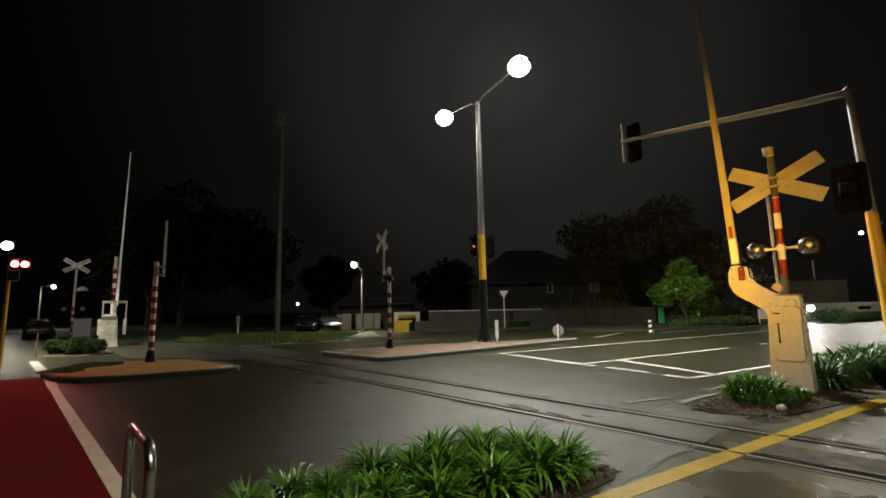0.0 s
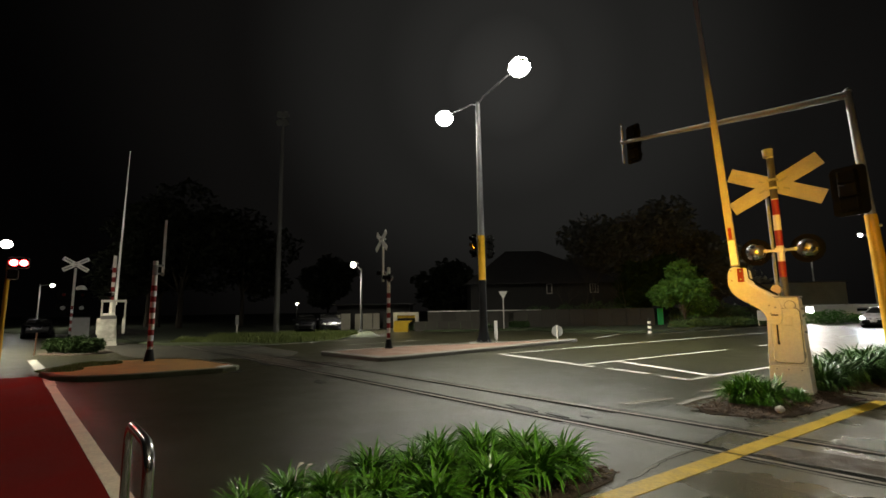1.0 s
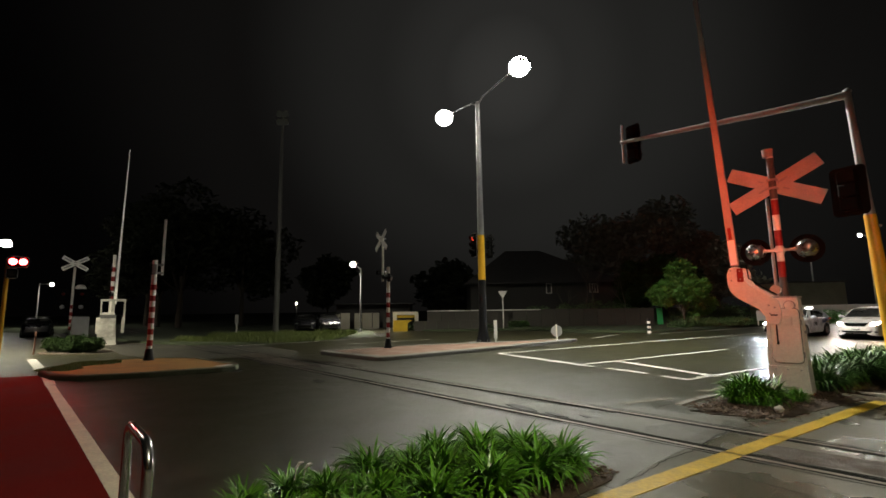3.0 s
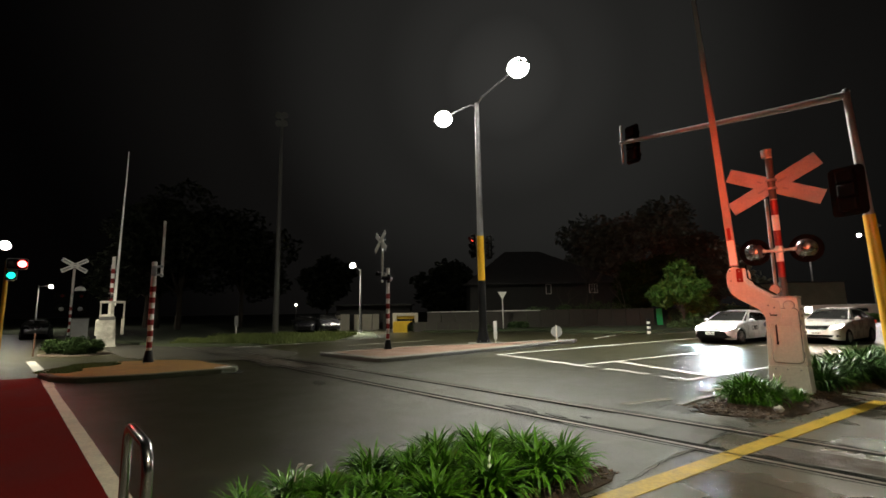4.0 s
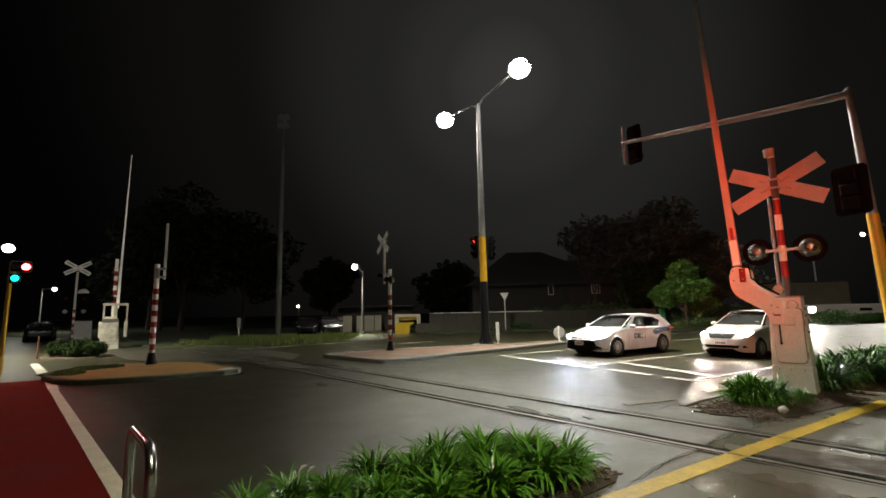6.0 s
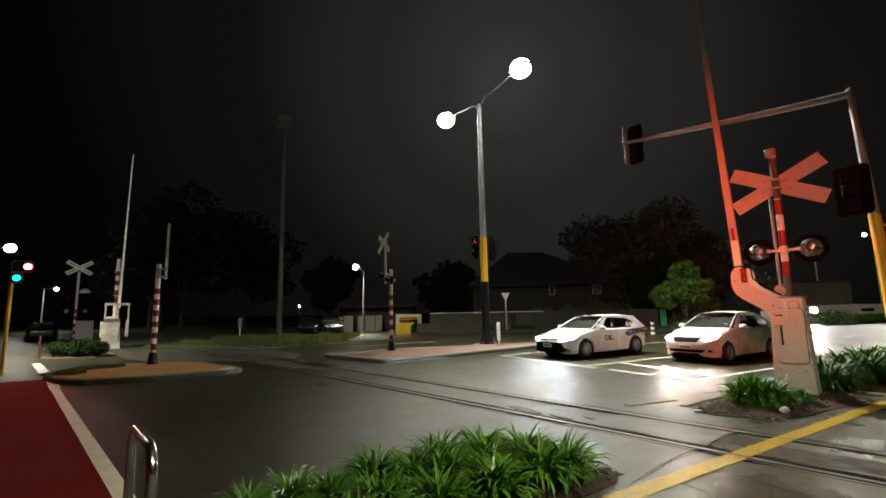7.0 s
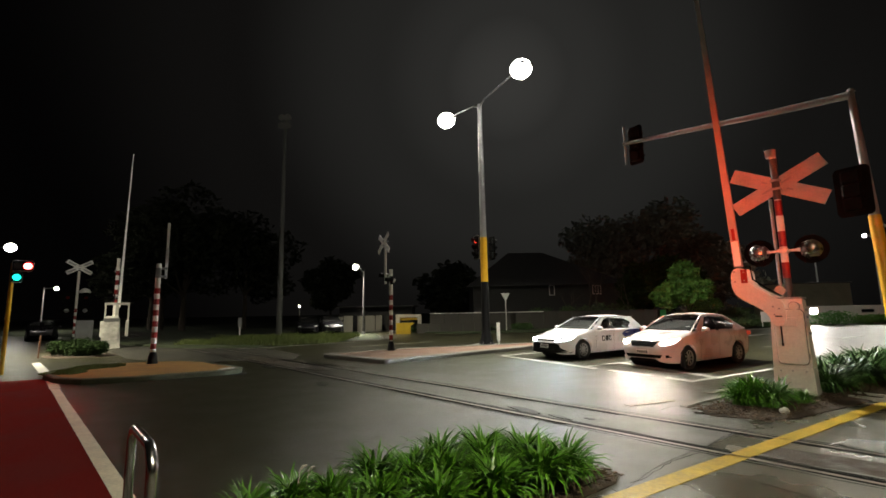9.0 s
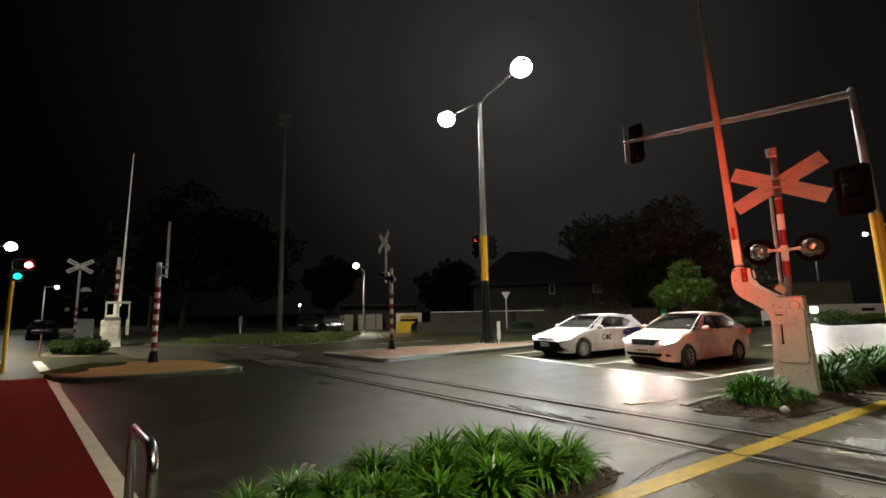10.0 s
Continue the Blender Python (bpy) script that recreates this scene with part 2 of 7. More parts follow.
CAR_WHITE = mat("white_car_paint", (0.62, 0.62, 0.63), 0.22, vary=0.05, scale=2, fine=20, bump=0.0, coat=0.6)
CAR_WHITE2 = mat("pearl_white_car_paint", (0.62, 0.575, 0.55), 0.24, vary=0.05, scale=2, fine=20, bump=0.0, coat=0.6)
CAR_DARK = mat("dark_car_paint", (0.008, 0.008, 0.010), 0.25, vary=0.1, scale=2, fine=20, bump=0.0, coat=0.3)
CAR_BLUE = mat("blue_livery", (0.018, 0.028, 0.16), 0.25, vary=0.1, scale=2, fine=20, bump=0.0, coat=0.5)
CAR_YELLOW = mat("yellow_livery", (0.62, 0.36, 0.02), 0.3, vary=0.1, scale=2, fine=20, bump=0.0, coat=0.5)
TYRE = mat("tyre_rubber", (0.018, 0.018, 0.018), 0.8, vary=0.3, scale=8, fine=60, bump=0.3)
ALLOY = mat("alloy_rim", (0.40, 0.40, 0.40), 0.35, metal=0.8, vary=0.15, scale=8, fine=60, bump=0.05)
SEAT_CLOTH = mat("grey_seat_cloth", (0.09, 0.085, 0.08), 0.9, vary=0.25, scale=5, fine=60, bump=0.3)
CABIN = mat("cabin_trim", (0.020, 0.019, 0.018), 0.8, vary=0.3, scale=4, fine=30, bump=0.2)
LENS_DARK = mat("unlit_lens", (0.025, 0.022, 0.020), 0.15, vary=0.2, scale=8, fine=40, bump=0.1)
LENS_RED = mat("dark_red_lens", (0.10, 0.008, 0.006), 0.15, vary=0.2, scale=8, fine=40, bump=0.1)
# Near-neutral disc; amber and red on it come from the signal.
DISC_PALE = mat("pale_disc", (0.55, 0.42, 0.34), 0.18, vary=0.2, scale=8, fine=40, bump=0.1)
LUMINAIRE = glow("luminaire_lens", (1.0, 0.95, 0.84), 60.0)
LUMINAIRE_FAR = glow("far_luminaire_lens", (1.0, 0.90, 0.72), 14.0)
SIG_RED = glow("lit_red_lens", (1.0, 0.006, 0.006), 330.0)
SIG_GREEN = glow("lit_green_lens", (0.012, 1.0, 0.66), 1.5)
SIG_AMBER = glow("lit_amber_lens", (1.0, 0.42, 0.02), 3.5)
SIG_RED_SMALL = glow("lit_red_small_lens", (1.0, 0.06, 0.03), 3.0)
NEAR_AMBER = glow("near_amber_lens", (1.0, 0.46, 0.006), 14500.0)
NEAR_RED = glow("near_red_lens", (1.0, 0.078, 0.020), 10500.0)
HEAD_COOL = glow("led_headlight", (0.74, 0.88, 1.0), 34000.0)
HEAD_WARM = glow("halogen_headlight", (1.0, 0.82, 0.66), 3200.0)
TAIL = glow("tail_light", (1.0, 0.10, 0.04), 0.12)
LIT_SIGN = glow("floodlight_face", (1.0, 0.97, 0.90), 30.0)
HEAD_LENS_COOL = glow("lit_cool_lamp_lens", (0.86, 0.94, 1.0), 14.0)
HEAD_LENS_WARM = glow("lit_warm_lamp_lens", (1.0, 0.88, 0.76), 12.0)


# ---------------------------------------------------------------- mesh helpers
def part(name, bm, material, parent=None, label="", smooth=False):
    """Links a bmesh as one mesh object under a thing or a part."""
    me = bpy.data.meshes.new(name)
    bmesh.ops.recalc_face_normals(bm, faces=bm.faces)
    if smooth:
        for f in bm.faces:
            f.smooth = True
        for e in bm.edges:
            if len(e.link_faces) == 2 and e.calc_face_angle(0) > radians(35):
                e.smooth = False
    bm.to_mesh(me)
    bm.free()
    for m in (material if isinstance(material, (list, tuple)) else [material]):
        me.materials.append(m)
    ob = new(name, me)
    if parent:
        ob.parent = parent
    if label:
        ob["label"] = label
    return ob


def thing(name, m, label, category, group=""):
    ob = new(name)
    ob.matrix_world = m
    ob.empty_display_size = 0.2
    return tagged(ob, label, category, group)


def box(bm, cx, cy, cz, sx, sy, sz, bevel=0.0, m=None, mi=0):
    r = bmesh.ops.create_cube(bm, size=1.0, matrix=(m or Matrix()) @ Matrix.Translation((cx, cy, cz)) @ Matrix.Diagonal((sx, sy, sz, 1)))
    if bevel:
        es = list({e for v in r["verts"] for e in v.link_edges})
        g = bmesh.ops.bevel(bm, geom=es, offset=bevel, segments=2, affect="EDGES", profile=0.6)
        fs = g["faces"]
    else:
        fs = list({f for v in r["verts"] for f in v.link_faces})
    for f in fs:
        f.material_index = mi
    return bm


def tube(bm, pts, r, seg=10, caps=True, radii=None, mi=0):
    """A round tube along a line of points."""
    pts = [Vector(p) for p in pts]
    rings = []
    prev = None
    for i, p in enumerate(pts):
        d = (pts[min(i + 1, len(pts) - 1)] - pts[max(i - 1, 0)]).normalized()
        if prev is None:
            a = d.orthogonal().normalized()
        else:
            a = (prev - d * prev.dot(d)).normalized()
        prev = a
        b = d.cross(a)
        rr = radii[i] if radii else r
        rings.append([bm.verts.new(p + (a * math.cos(k * math.tau / seg) + b * math.sin(k * math.tau / seg)) * rr) for k in range(seg)])
    fs = []
    for u, v in zip(rings, rings[1:]):
        for k in range(seg):
            fs.append(bm.faces.new((u[k], u[(k + 1) % seg], v[(k + 1) % seg], v[k])))
    if caps:
        fs += [bm.faces.new(rings[0][::-1]), bm.faces.new(rings[-1])]
    for f in fs:
        f.material_index = mi
    return bm


def prism(bm, poly, z0, z1, mi=0, m=None, inset=0.0):
    """An upright prism over a plan polygon; inset draws its top edge in a little."""
    c = Vector((sum(p[0] for p in poly) / len(poly), sum(p[1] for p in poly) / len(poly)))
    m = m or Matrix()
    lo = [bm.verts.new(m @ Vector((p[0], p[1], z0))) for p in poly]
    rings = [lo]
    if inset:
        rings.append([bm.verts.new(m @ Vector((p[0], p[1], z1 - inset))) for p in poly])
        top = []
        for p in poly:
            d = (c - Vector(p[:2])).normalized() * inset
            top.append(bm.verts.new(m @ Vector((p[0] + d.x, p[1] + d.y, z1))))
        rings.append(top)
    else:
        rings.append([bm.verts.new(m @ Vector((p[0], p[1], z1))) for p in poly])
    n = len(poly)
    fs = [bm.faces.new(rings[-1]), bm.faces.new(lo[::-1])]
    for u, v in zip(rings, rings[1:]):
        fs += [bm.faces.new((u[k], u[(k + 1) % n], v[(k + 1) % n], v[k])) for k in range(n)]
    for f in fs:
        f.material_index = mi
    return bm


def plate(bm, poly3, thick, mi=0):
    """A flat plate from a ring of 3D points, with thickness along its normal."""
    p = [Vector(q) for q in poly3]
    nrm = (p[1] - p[0]).cross(p[2] - p[1]).normalized() * thick
    a = [bm.verts.new(q) for q in p]
    b = [bm.verts.new(q + nrm) for q in p]
    n = len(p)
    fs = [bm.faces.new(a[::-1]), bm.faces.new(b)] + [bm.faces.new((a[k], a[(k + 1) % n], b[(k + 1) % n], b[k])) for k in range(n)]
    for f in fs:
        f.material_index = mi
    return bm


def B():
    return bmesh.new()


def offset_ring(poly, d):
    """A plan polygon drawn in by d metres (counter-clockwise polygons)."""
    out = []
    n = len(poly)
    for i in range(n):
        p0, p1, p2 = Vector(poly[i - 1][:2]), Vector(poly[i][:2]), Vector(poly[(i + 1) % n][:2])
        e1, e2 = (p1 - p0).normalized(), (p2 - p1).normalized()
        n1, n2 = Vector((-e1.y, e1.x)), Vector((-e2.y, e2.x))
        k = (n1 + n2)
        k = k / max(0.3, k.dot(n1))
        out.append((p1.x + k.x * d, p1.y + k.y * d))
    return out


def smooth_ring(poly, times=2):
    """Rounds a polygon's corners."""
    for _ in range(times):
        q = []
        for i in range(len(poly)):
            a, b = Vector(poly[i][:2]), Vector(poly[(i + 1) % len(poly)][:2])
            q += [tuple(a.lerp(b, 0.25)), tuple(a.lerp(b, 0.75))]
        poly = q
    return poly


def rrect(w, h, r, n=5):
    """A rounded rectangle as a ring of points round the origin."""
    out = []
    for cx, cy, a0 in ((w / 2 - r, h / 2 - r, 0), (-w / 2 + r, h / 2 - r, 90), (-w / 2 + r, -h / 2 + r, 180), (w / 2 - r, -h / 2 + r, 270)):
        out += [(cx + r * math.cos(radians(a0 + 90 * k / n)), cy + r * math.sin(radians(a0 + 90 * k / n))) for k in range(n + 1)]
    return out


def road_pt(a, b, z=0.0):
    """A point a metres along the road's direction and b across it."""
    v = D_ROAD * a + N_ROAD * b
    return (v.x, v.y, z)


# ---------------------------------------------------------------- ground, roads, track
def build_ground():
    bm = B()
    bmesh.ops.create_grid(bm, x_segments=40, y_segments=40, size=600)
    for v in bm.verts:
        v.co.z = -0.035
    tagged(part("ground", bm, GRASS_SOIL), "dark night turf and bare earth", "ground", kind="structure")

    def sheet(name, poly, z, material, label, category):
        bm = B()
        prism(bm, poly, z - 0.12, z, 0)
        return tagged(part(name, bm, material), label, category, kind="structure")

    road = [road_pt(90, 4.6), road_pt(90, 17.4), road_pt(27, 17.4), road_pt(23, 20.5), road_pt(24, 31), road_pt(30, 60), road_pt(22, 62),
            road_pt(14.5, 34), road_pt(12.0, 27.0), road_pt(4.0, 25.5), road_pt(1.0, 30.5), road_pt(-3.0, 45), road_pt(-25, 80),
            road_pt(-60, 60), road_pt(-60, -30), road_pt(-12, -20), road_pt(-2.2, 4.4)]
    sheet("road", road[::-1], 0.0, ASPHALT, "wet dark grey asphalt road", "road")
    path = [road_pt(-4, -4), road_pt(90, -4), road_pt(90, 4.6), road_pt(-2.2, 4.4), road_pt(-3.2, 2.0)]
    sheet("pavement", path, 0.006, PATCH, "damp grey asphalt footpath beside the track crossing", "pavement")
    red = [road_pt(-0.08, 4.6), road_pt(-2.24, 14.4), road_pt(-2.75, 16.8), road_pt(-9.5, 17.5), road_pt(-14, 5), road_pt(-6, -2)]
    sheet("red_lane", red, 0.0035, RED_ROAD, "red surfaced road strip behind a white line, signal light in its red", "road")
    # newer asphalt strip and concrete panel beside the rails
    apron = [(3.62, 2.90), (4.35, 3.1), (4.95, 3.2), (5.63, 3.24), (6.38, 3.31), (7.04, 3.32), (7.46, 3.66), (7.2, 4.27), (7.9, 4.74), (7.18, 4.76), (6.89, 4.93), (5.9, 4.85), (5.0, 4.95), (4.3, 4.8), (3.7, 4.5)]
    sheet("apron", [road_pt(a, b) for a, b in apron], 0.0085, APRON, "pale worn apron between the rails and the planting beds", "pavement")
    bed = [C_RAIL + U_RAIL * k + N_RAIL * o for k, o in ((-13.6, -2.6), (-12.4, -0.6), (-11.6, 0.9), (-13.2, 1.9), (-18, 2.1), (-30, 2.4), (-60, 2.6), (-60, -3.4), (-24, -3.6), (-17, -3.6))]
    sheet("track_bed", ccw([(v.x, v.y) for v in bed]), 0.005, BALLAST, "rough dark earth and ballast along the track", "track bed")
    for a0, a1, b0, b1, name in ((8.9, 13.5, -2.2, 2.55, "concrete_panel"), (4.9, 7.6, -1.8, 2.45, "concrete_panel")):
        sheet(name, [road_pt(a0, b0), road_pt(a1, b0), road_pt(a1, b1), road_pt(a0, b1)], 0.009, PATCH, "pale worn footpath panel beside the rails", "pavement")


def build_marks():
    def mark(pts, material, label, in_path=False):
        bm = B()
        prism(bm, pts, 0.0, 0.0125 if in_path else 0.0075)
        tagged(part("road_marking", bm, material), label, "road marking", kind="structure")

    def strip(a0, b0, a1, b1, w, material, label):
        p, q = Vector(road_pt(a0, b0)), Vector(road_pt(a1, b1))
        d = (q - p).normalized()
        n = Vector((-d.y, d.x, 0)) * (w / 2)
        L = (q - p).length
        k = max(1, int(L / 1.2))
        lo, hi = [], []
        for i in range(k + 1):
            c = p + d * (L * i / k)
            lo.append((c - n * random.uniform(0.93, 1.05))[:2])
            hi.append((c + n * random.uniform(0.93, 1.05))[:2])
        mark(lo + hi[::-1], material, label, b0 < 4.0)

    W = "worn white painted road line"
    strip(-0.05, 4.55, -2.13, 14.3, 0.16, LINE_LIGHTER, W)
    strip(-2.13, 14.35, -2.68, 17.1, 0.20, LINE_LIGHTER, W)
    strip(-2.72, 17.2, -4.05, 23.0, 0.26, LINE_WHITE, W)
    strip(10.78, 13.45, 10.47, 8.95, 0.21, LINE_WHITE, "white painted stop line across the traffic lane")
    strip(12.15, 9.45, 11.25, 5.95, 0.22, LINE_WHITE, "white painted stop line across the traffic lane")
    strip(10.53, 8.5, 10.42, 7.2, 0.18, LINE_WHITE, W)
    strip(10.37, 6.75, 10.30, 6.05, 0.18, LINE_WHITE, W)
    strip(10.75, 13.55, 40, 13.35, 0.13, LINE_WHITE, W)
    strip(10.7, 9.45, 18.4, 9.3, 0.12, LINE_WHITE, W)
    for k in range(6):
        strip(21 + 8 * k, 9.3, 24 + 8 * k, 9.3, 0.12, LINE_WHITE, W)
    strip(10.2, 6.1, 15.5, 5.95, 0.13, LINE_WHITE, W)
    strip(26, 16.9, 60, 16.9, 0.13, LINE_WHITE, W)
    strip(8.0, 22.0, 13.0, 22.4, 0.14, LINE_WHITE, W)
    strip(3.2, 24.9, 9.5, 25.4, 0.14, LINE_WHITE, W)
    strip(24.5, 18.6, 20.0, 16.9, 0.14, LINE_WHITE, W)
    strip(2.9, 2.82, 10.6, 2.86, 0.20, LINE_YELLOW, "yellow painted line across the footpath")
    strip(-1.0, 4.52, 1.3, 4.55, 0.16, LINE_YELLOW, "yellow painted kerbside line")
    strip(6.9, 5.28, 7.95, 5.09, 0.16, LINE_FAINT, "worn yellow painted kerbside line")
    strip(9.1, 5.12, 9.95, 5.07, 0.16, LINE_FAINT, W)


def build_wear():
    """Cracks and joints in the asphalt, wet hollows by the rails, and kerb stones at the bed."""
    rng = random.Random(8)

    def crack(pts, w, material=RUBBER_GAP, label="dark crack in the asphalt"):
        line = []
        for (a0, b0), (a1, b1) in zip(pts, pts[1:]):
            for k in range(5):
                f = k / 5
                line.append(Vector(road_pt(a0 + (a1 - a0) * f + rng.uniform(-0.02, 0.02), b0 + (b1 - b0) * f + rng.uniform(-0.02, 0.02))))
        line.append(Vector(road_pt(*pts[-1])))
        bm = B()
        rows = []
        for i, p in enumerate(line):
            d = (line[min(i + 1, len(line) - 1)] - line[max(0, i - 1)]).normalized()
            n = Vector((-d.y, d.x, 0)) * w * rng.uniform(0.25, 0.6)
            rows.append((bm.verts.new((p.x - n.x, p.y - n.y, 0.0105)), bm.verts.new((p.x + n.x, p.y + n.y, 0.0105))))
        for u, v in zip(rows, rows[1:]):
            bm.faces.new((u[0], v[0], v[1], u[1]))
        bmesh.ops.solidify(bm, geom=bm.faces[:], thickness=0.003)
        tagged(part("road_crack", bm, material), label, "road crack", kind="structure")
    crack([(3.9, 2.98), (4.27, 3.03), (4.72, 3.13), (5.11, 3.14), (5.53, 3.18), (6.18, 3.32), (6.69, 3.39)], 0.011)
    crack([(6.7, 4.87), (6.99, 4.71), (7.38, 4.75), (7.69, 4.72), (8.39, 4.79)], 0.016)
    crack([(2.5, 9.0), (3.4, 8.4), (4.4, 8.3), (5.2, 7.6)], 0.014)
    # uneven tar seams along both sides of the rails
    for off in (-0.72, -0.42, 0.44, 0.71):
        bm = B()
        rows = []
        k = -24.0
        while k < 9.0:
            o = off + 0.035 * noise.noise(Vector((k * 0.9, off * 7, 0))) + 0.02 * noise.noise(Vector((k * 3.1, off * 5, 2)))
            w = 0.006 + 0.020 * abs(noise.noise(Vector((k * 1.7, off * 9, 5))))
            c = C_RAIL + U_RAIL * k
            p, q = c + N_RAIL * (o - w), c + N_RAIL * (o + w)
            rows.append((bm.verts.new((p.x, p.y, 0.0108)), bm.verts.new((q.x, q.y, 0.0108))))
            k += 0.15
        for u, v in zip(rows, rows[1:]):
            bm.faces.new((u[0], v[0], v[1], u[1]))
        bmesh.ops.solidify(bm, geom=bm.faces[:], thickness=0.003)
        tagged(part("tar_seam", bm, RUBBER_GAP), "uneven black tar seam beside the rail", "tar seam", kind="structure")
    for a, b, ra, rb in ((5.26, 6.05, 0.10, 0.34), (5.36, 5.35, 0.06, 0.22), (5.62, 4.86, 0.05, 0.2), (3.3, 11.0, 0.12, 0.3), (1.9, 14.6, 0.2, 0.5), (3.0, 15.8, 0.2, 0.6)):
        bm = B()
        ring = []
        for k in range(18):
            t = k * math.tau / 18
            s = 1 + 0.35 * noise.noise(Vector((math.cos(t) * 1.5 + a, math.sin(t) * 1.5 + b, 0)))
            ring.append(road_pt(a + ra * s * math.cos(t), b + rb * s * math.sin(t))[:2])
        prism(bm, ccw(ring), 0.0, 0.0075)
        tagged(part("wet_hollow", bm, HOLLOW), "dark wet hollow in the asphalt beside the rail", "puddle", kind="structure")
    # brown mud worked up between the rails
    for k0, o0, rk, ro in ((-9.6, -0.05, 2.2, 0.36), (-7.9, 0.86, 1.1, 0.16), (-12.6, 0.1, 1.3, 0.5), (4.3, -0.08, 0.9, 0.30)):
        ring = []
        for k in range(26):
            t = k * math.tau / 26
            f = 1 + 0.45 * noise.noise(Vector((math.cos(t) * 1.8 + k0, math.sin(t) * 1.8 + o0, 3)))
            v = C_RAIL + U_RAIL * (k0 + rk * f * math.cos(t)) + N_RAIL * (o0 + ro * f * math.sin(t))
            ring.append((v.x, v.y))
        bm = B()
        prism(bm, ccw(ring), 0.0, 0.0095 if k0 > 0 else 0.0068)
        tagged(part("mud_patch", bm, MUD), "brown mud stain between the rails", "mud", kind="structure")
    # low concrete kerb stones round the tip of the bed
    for k, ((a0, b0), (a1, b1)) in enumerate((((8.9, 4.72), (8.2, 4.72)), ((8.18, 4.72), (7.5, 4.64)))):
        p, q = Vector(road_pt(a0, b0)), Vector(road_pt(a1, b1))
        d = q - p
        bm = B()
        box(bm, 0, 0, -0.005, d.length - 0.01, 0.12, 0.075, bevel=0.015, m=Matrix.Translation((p + q) / 2) @ Matrix.Rotation(math.atan2(d.y, d.x), 4, "Z"))
        tagged(part("kerb_stone", bm, STONE_KERB), "low worn concrete kerb stone at the planting bed", "kerb stone", "kerb stones at the bed")
    for a, b in ((11.02, 3.15), (10.55, 3.02)):
        p = Vector(road_pt(a, b))
        bm = B()
        box(bm, 0, 0, 0.03, 0.07, 0.75, 0.07, bevel=0.012, m=Matrix.Translation(p) @ Matrix.Rotation(radians(31.5), 4, "Z"))
        tagged(part("timber_edging", bm, LINE_WHITE), "pale timber edging rail at the bed", "edging", "edging rails at the bed")


def build_track():
    for side in (-1, 1):
        t = thing("rail", Matrix.Translation(C_RAIL + N_RAIL * 0.568 * side), "steel rail with a black flangeway groove set in asphalt", "rail", "rails of the track")
        bm = B()
        p, q = -U_RAIL * 60, U_RAIL * 60
        rot = Matrix.Rotation(math.atan2(U_RAIL.y, U_RAIL.x), 4, "Z")
        prof = [(-0.032, -0.10), (-0.032, 0.009), (-0.026, 0.0125), (0.026, 0.0125), (0.032, 0.009), (0.032, -0.10)]
        ends = [[bm.verts.new(rot @ Vector((x, y, z))) for y, z in prof] for x in (-60, 60)]
        for k in range(6):
            bm.faces.new((ends[0][k], ends[0][(k + 1) % 6], ends[1][(k + 1) % 6], ends[1][k]))
        part("rail_head", bm, STEEL_RAIL, t)
        for off, w in ((-0.080 * side, 0.080), (0.056 * side, 0.034)):
            bm = B()
            rows, x = [], -60.0
            while x <= 60.0:
                lo = off - w / 2 - 0.022 * max(0.0, noise.noise(Vector((x * 0.8, off * 40, side * 3.0)))) - 0.012 * abs(noise.noise(Vector((x * 4.0, off * 30, 1.0))))
                hi = off + w / 2 + 0.022 * max(0.0, noise.noise(Vector((x * 0.8, off * 40, side * 9.0)))) + 0.012 * abs(noise.noise(Vector((x * 4.0, off * 30, 7.0))))
                if off > 0:
                    lo = max(lo, 0.0335)
                else:
                    hi = min(hi, -0.0335)
                rows.append([bm.verts.new(rot @ Vector((x, y, z))) for y, z in ((lo, -0.02), (lo, 0.0106), (hi, 0.0106), (hi, -0.02))])
                x += 0.2 if -22 < x < 12 else 2.0
            for u, v in zip(rows, rows[1:]):
                for k in range(3):
                    bm.faces.new((u[k], u[k + 1], v[k + 1], v[k]))
            part("flangeway", bm, RUBBER_GAP, t)


def build_island(name, ring, label, kerb=0.16, kerb_mat=None, fill=None, fill_label="red-brown paving fill", kerb_label="worn concrete kerb"):
    ring = smooth_ring([Vector(p) for p in ring], 1)
    ring = [tuple(p) for p in ring]
    inner = offset_ring(ring, kerb)
    t = thing(name, Matrix(), label, "traffic island")
    t["kind"] = "structure"
    bm = B()
    n = len(ring)
    bev = offset_ring(ring, 0.03)
    levels = [[bm.verts.new((p[0], p[1], z)) for p in r] for r, z in ((ring, -0.02), (ring, 0.11), (bev, 0.14), (inner, 0.14), (inner, 0.06))]
    for u, v in zip(levels, levels[1:]):
        for k in range(n):
            bm.faces.new((u[k], u[(k + 1) % n], v[(k + 1) % n], v[k]))
    part("kerb", bm, kerb_mat or CONCRETE, t, kerb_label)
    bm = B()
    prism(bm, inner, 0.0, 0.128)
    part("paving", bm, fill or PAVER, t, fill_label)
    return t


def ccw(pts):
    s = sum(pts[i][0] * pts[(i + 1) % len(pts)][1] - pts[(i + 1) % len(pts)][0] * pts[i][1] for i in range(len(pts)))
    return pts if s > 0 else pts[::-1]


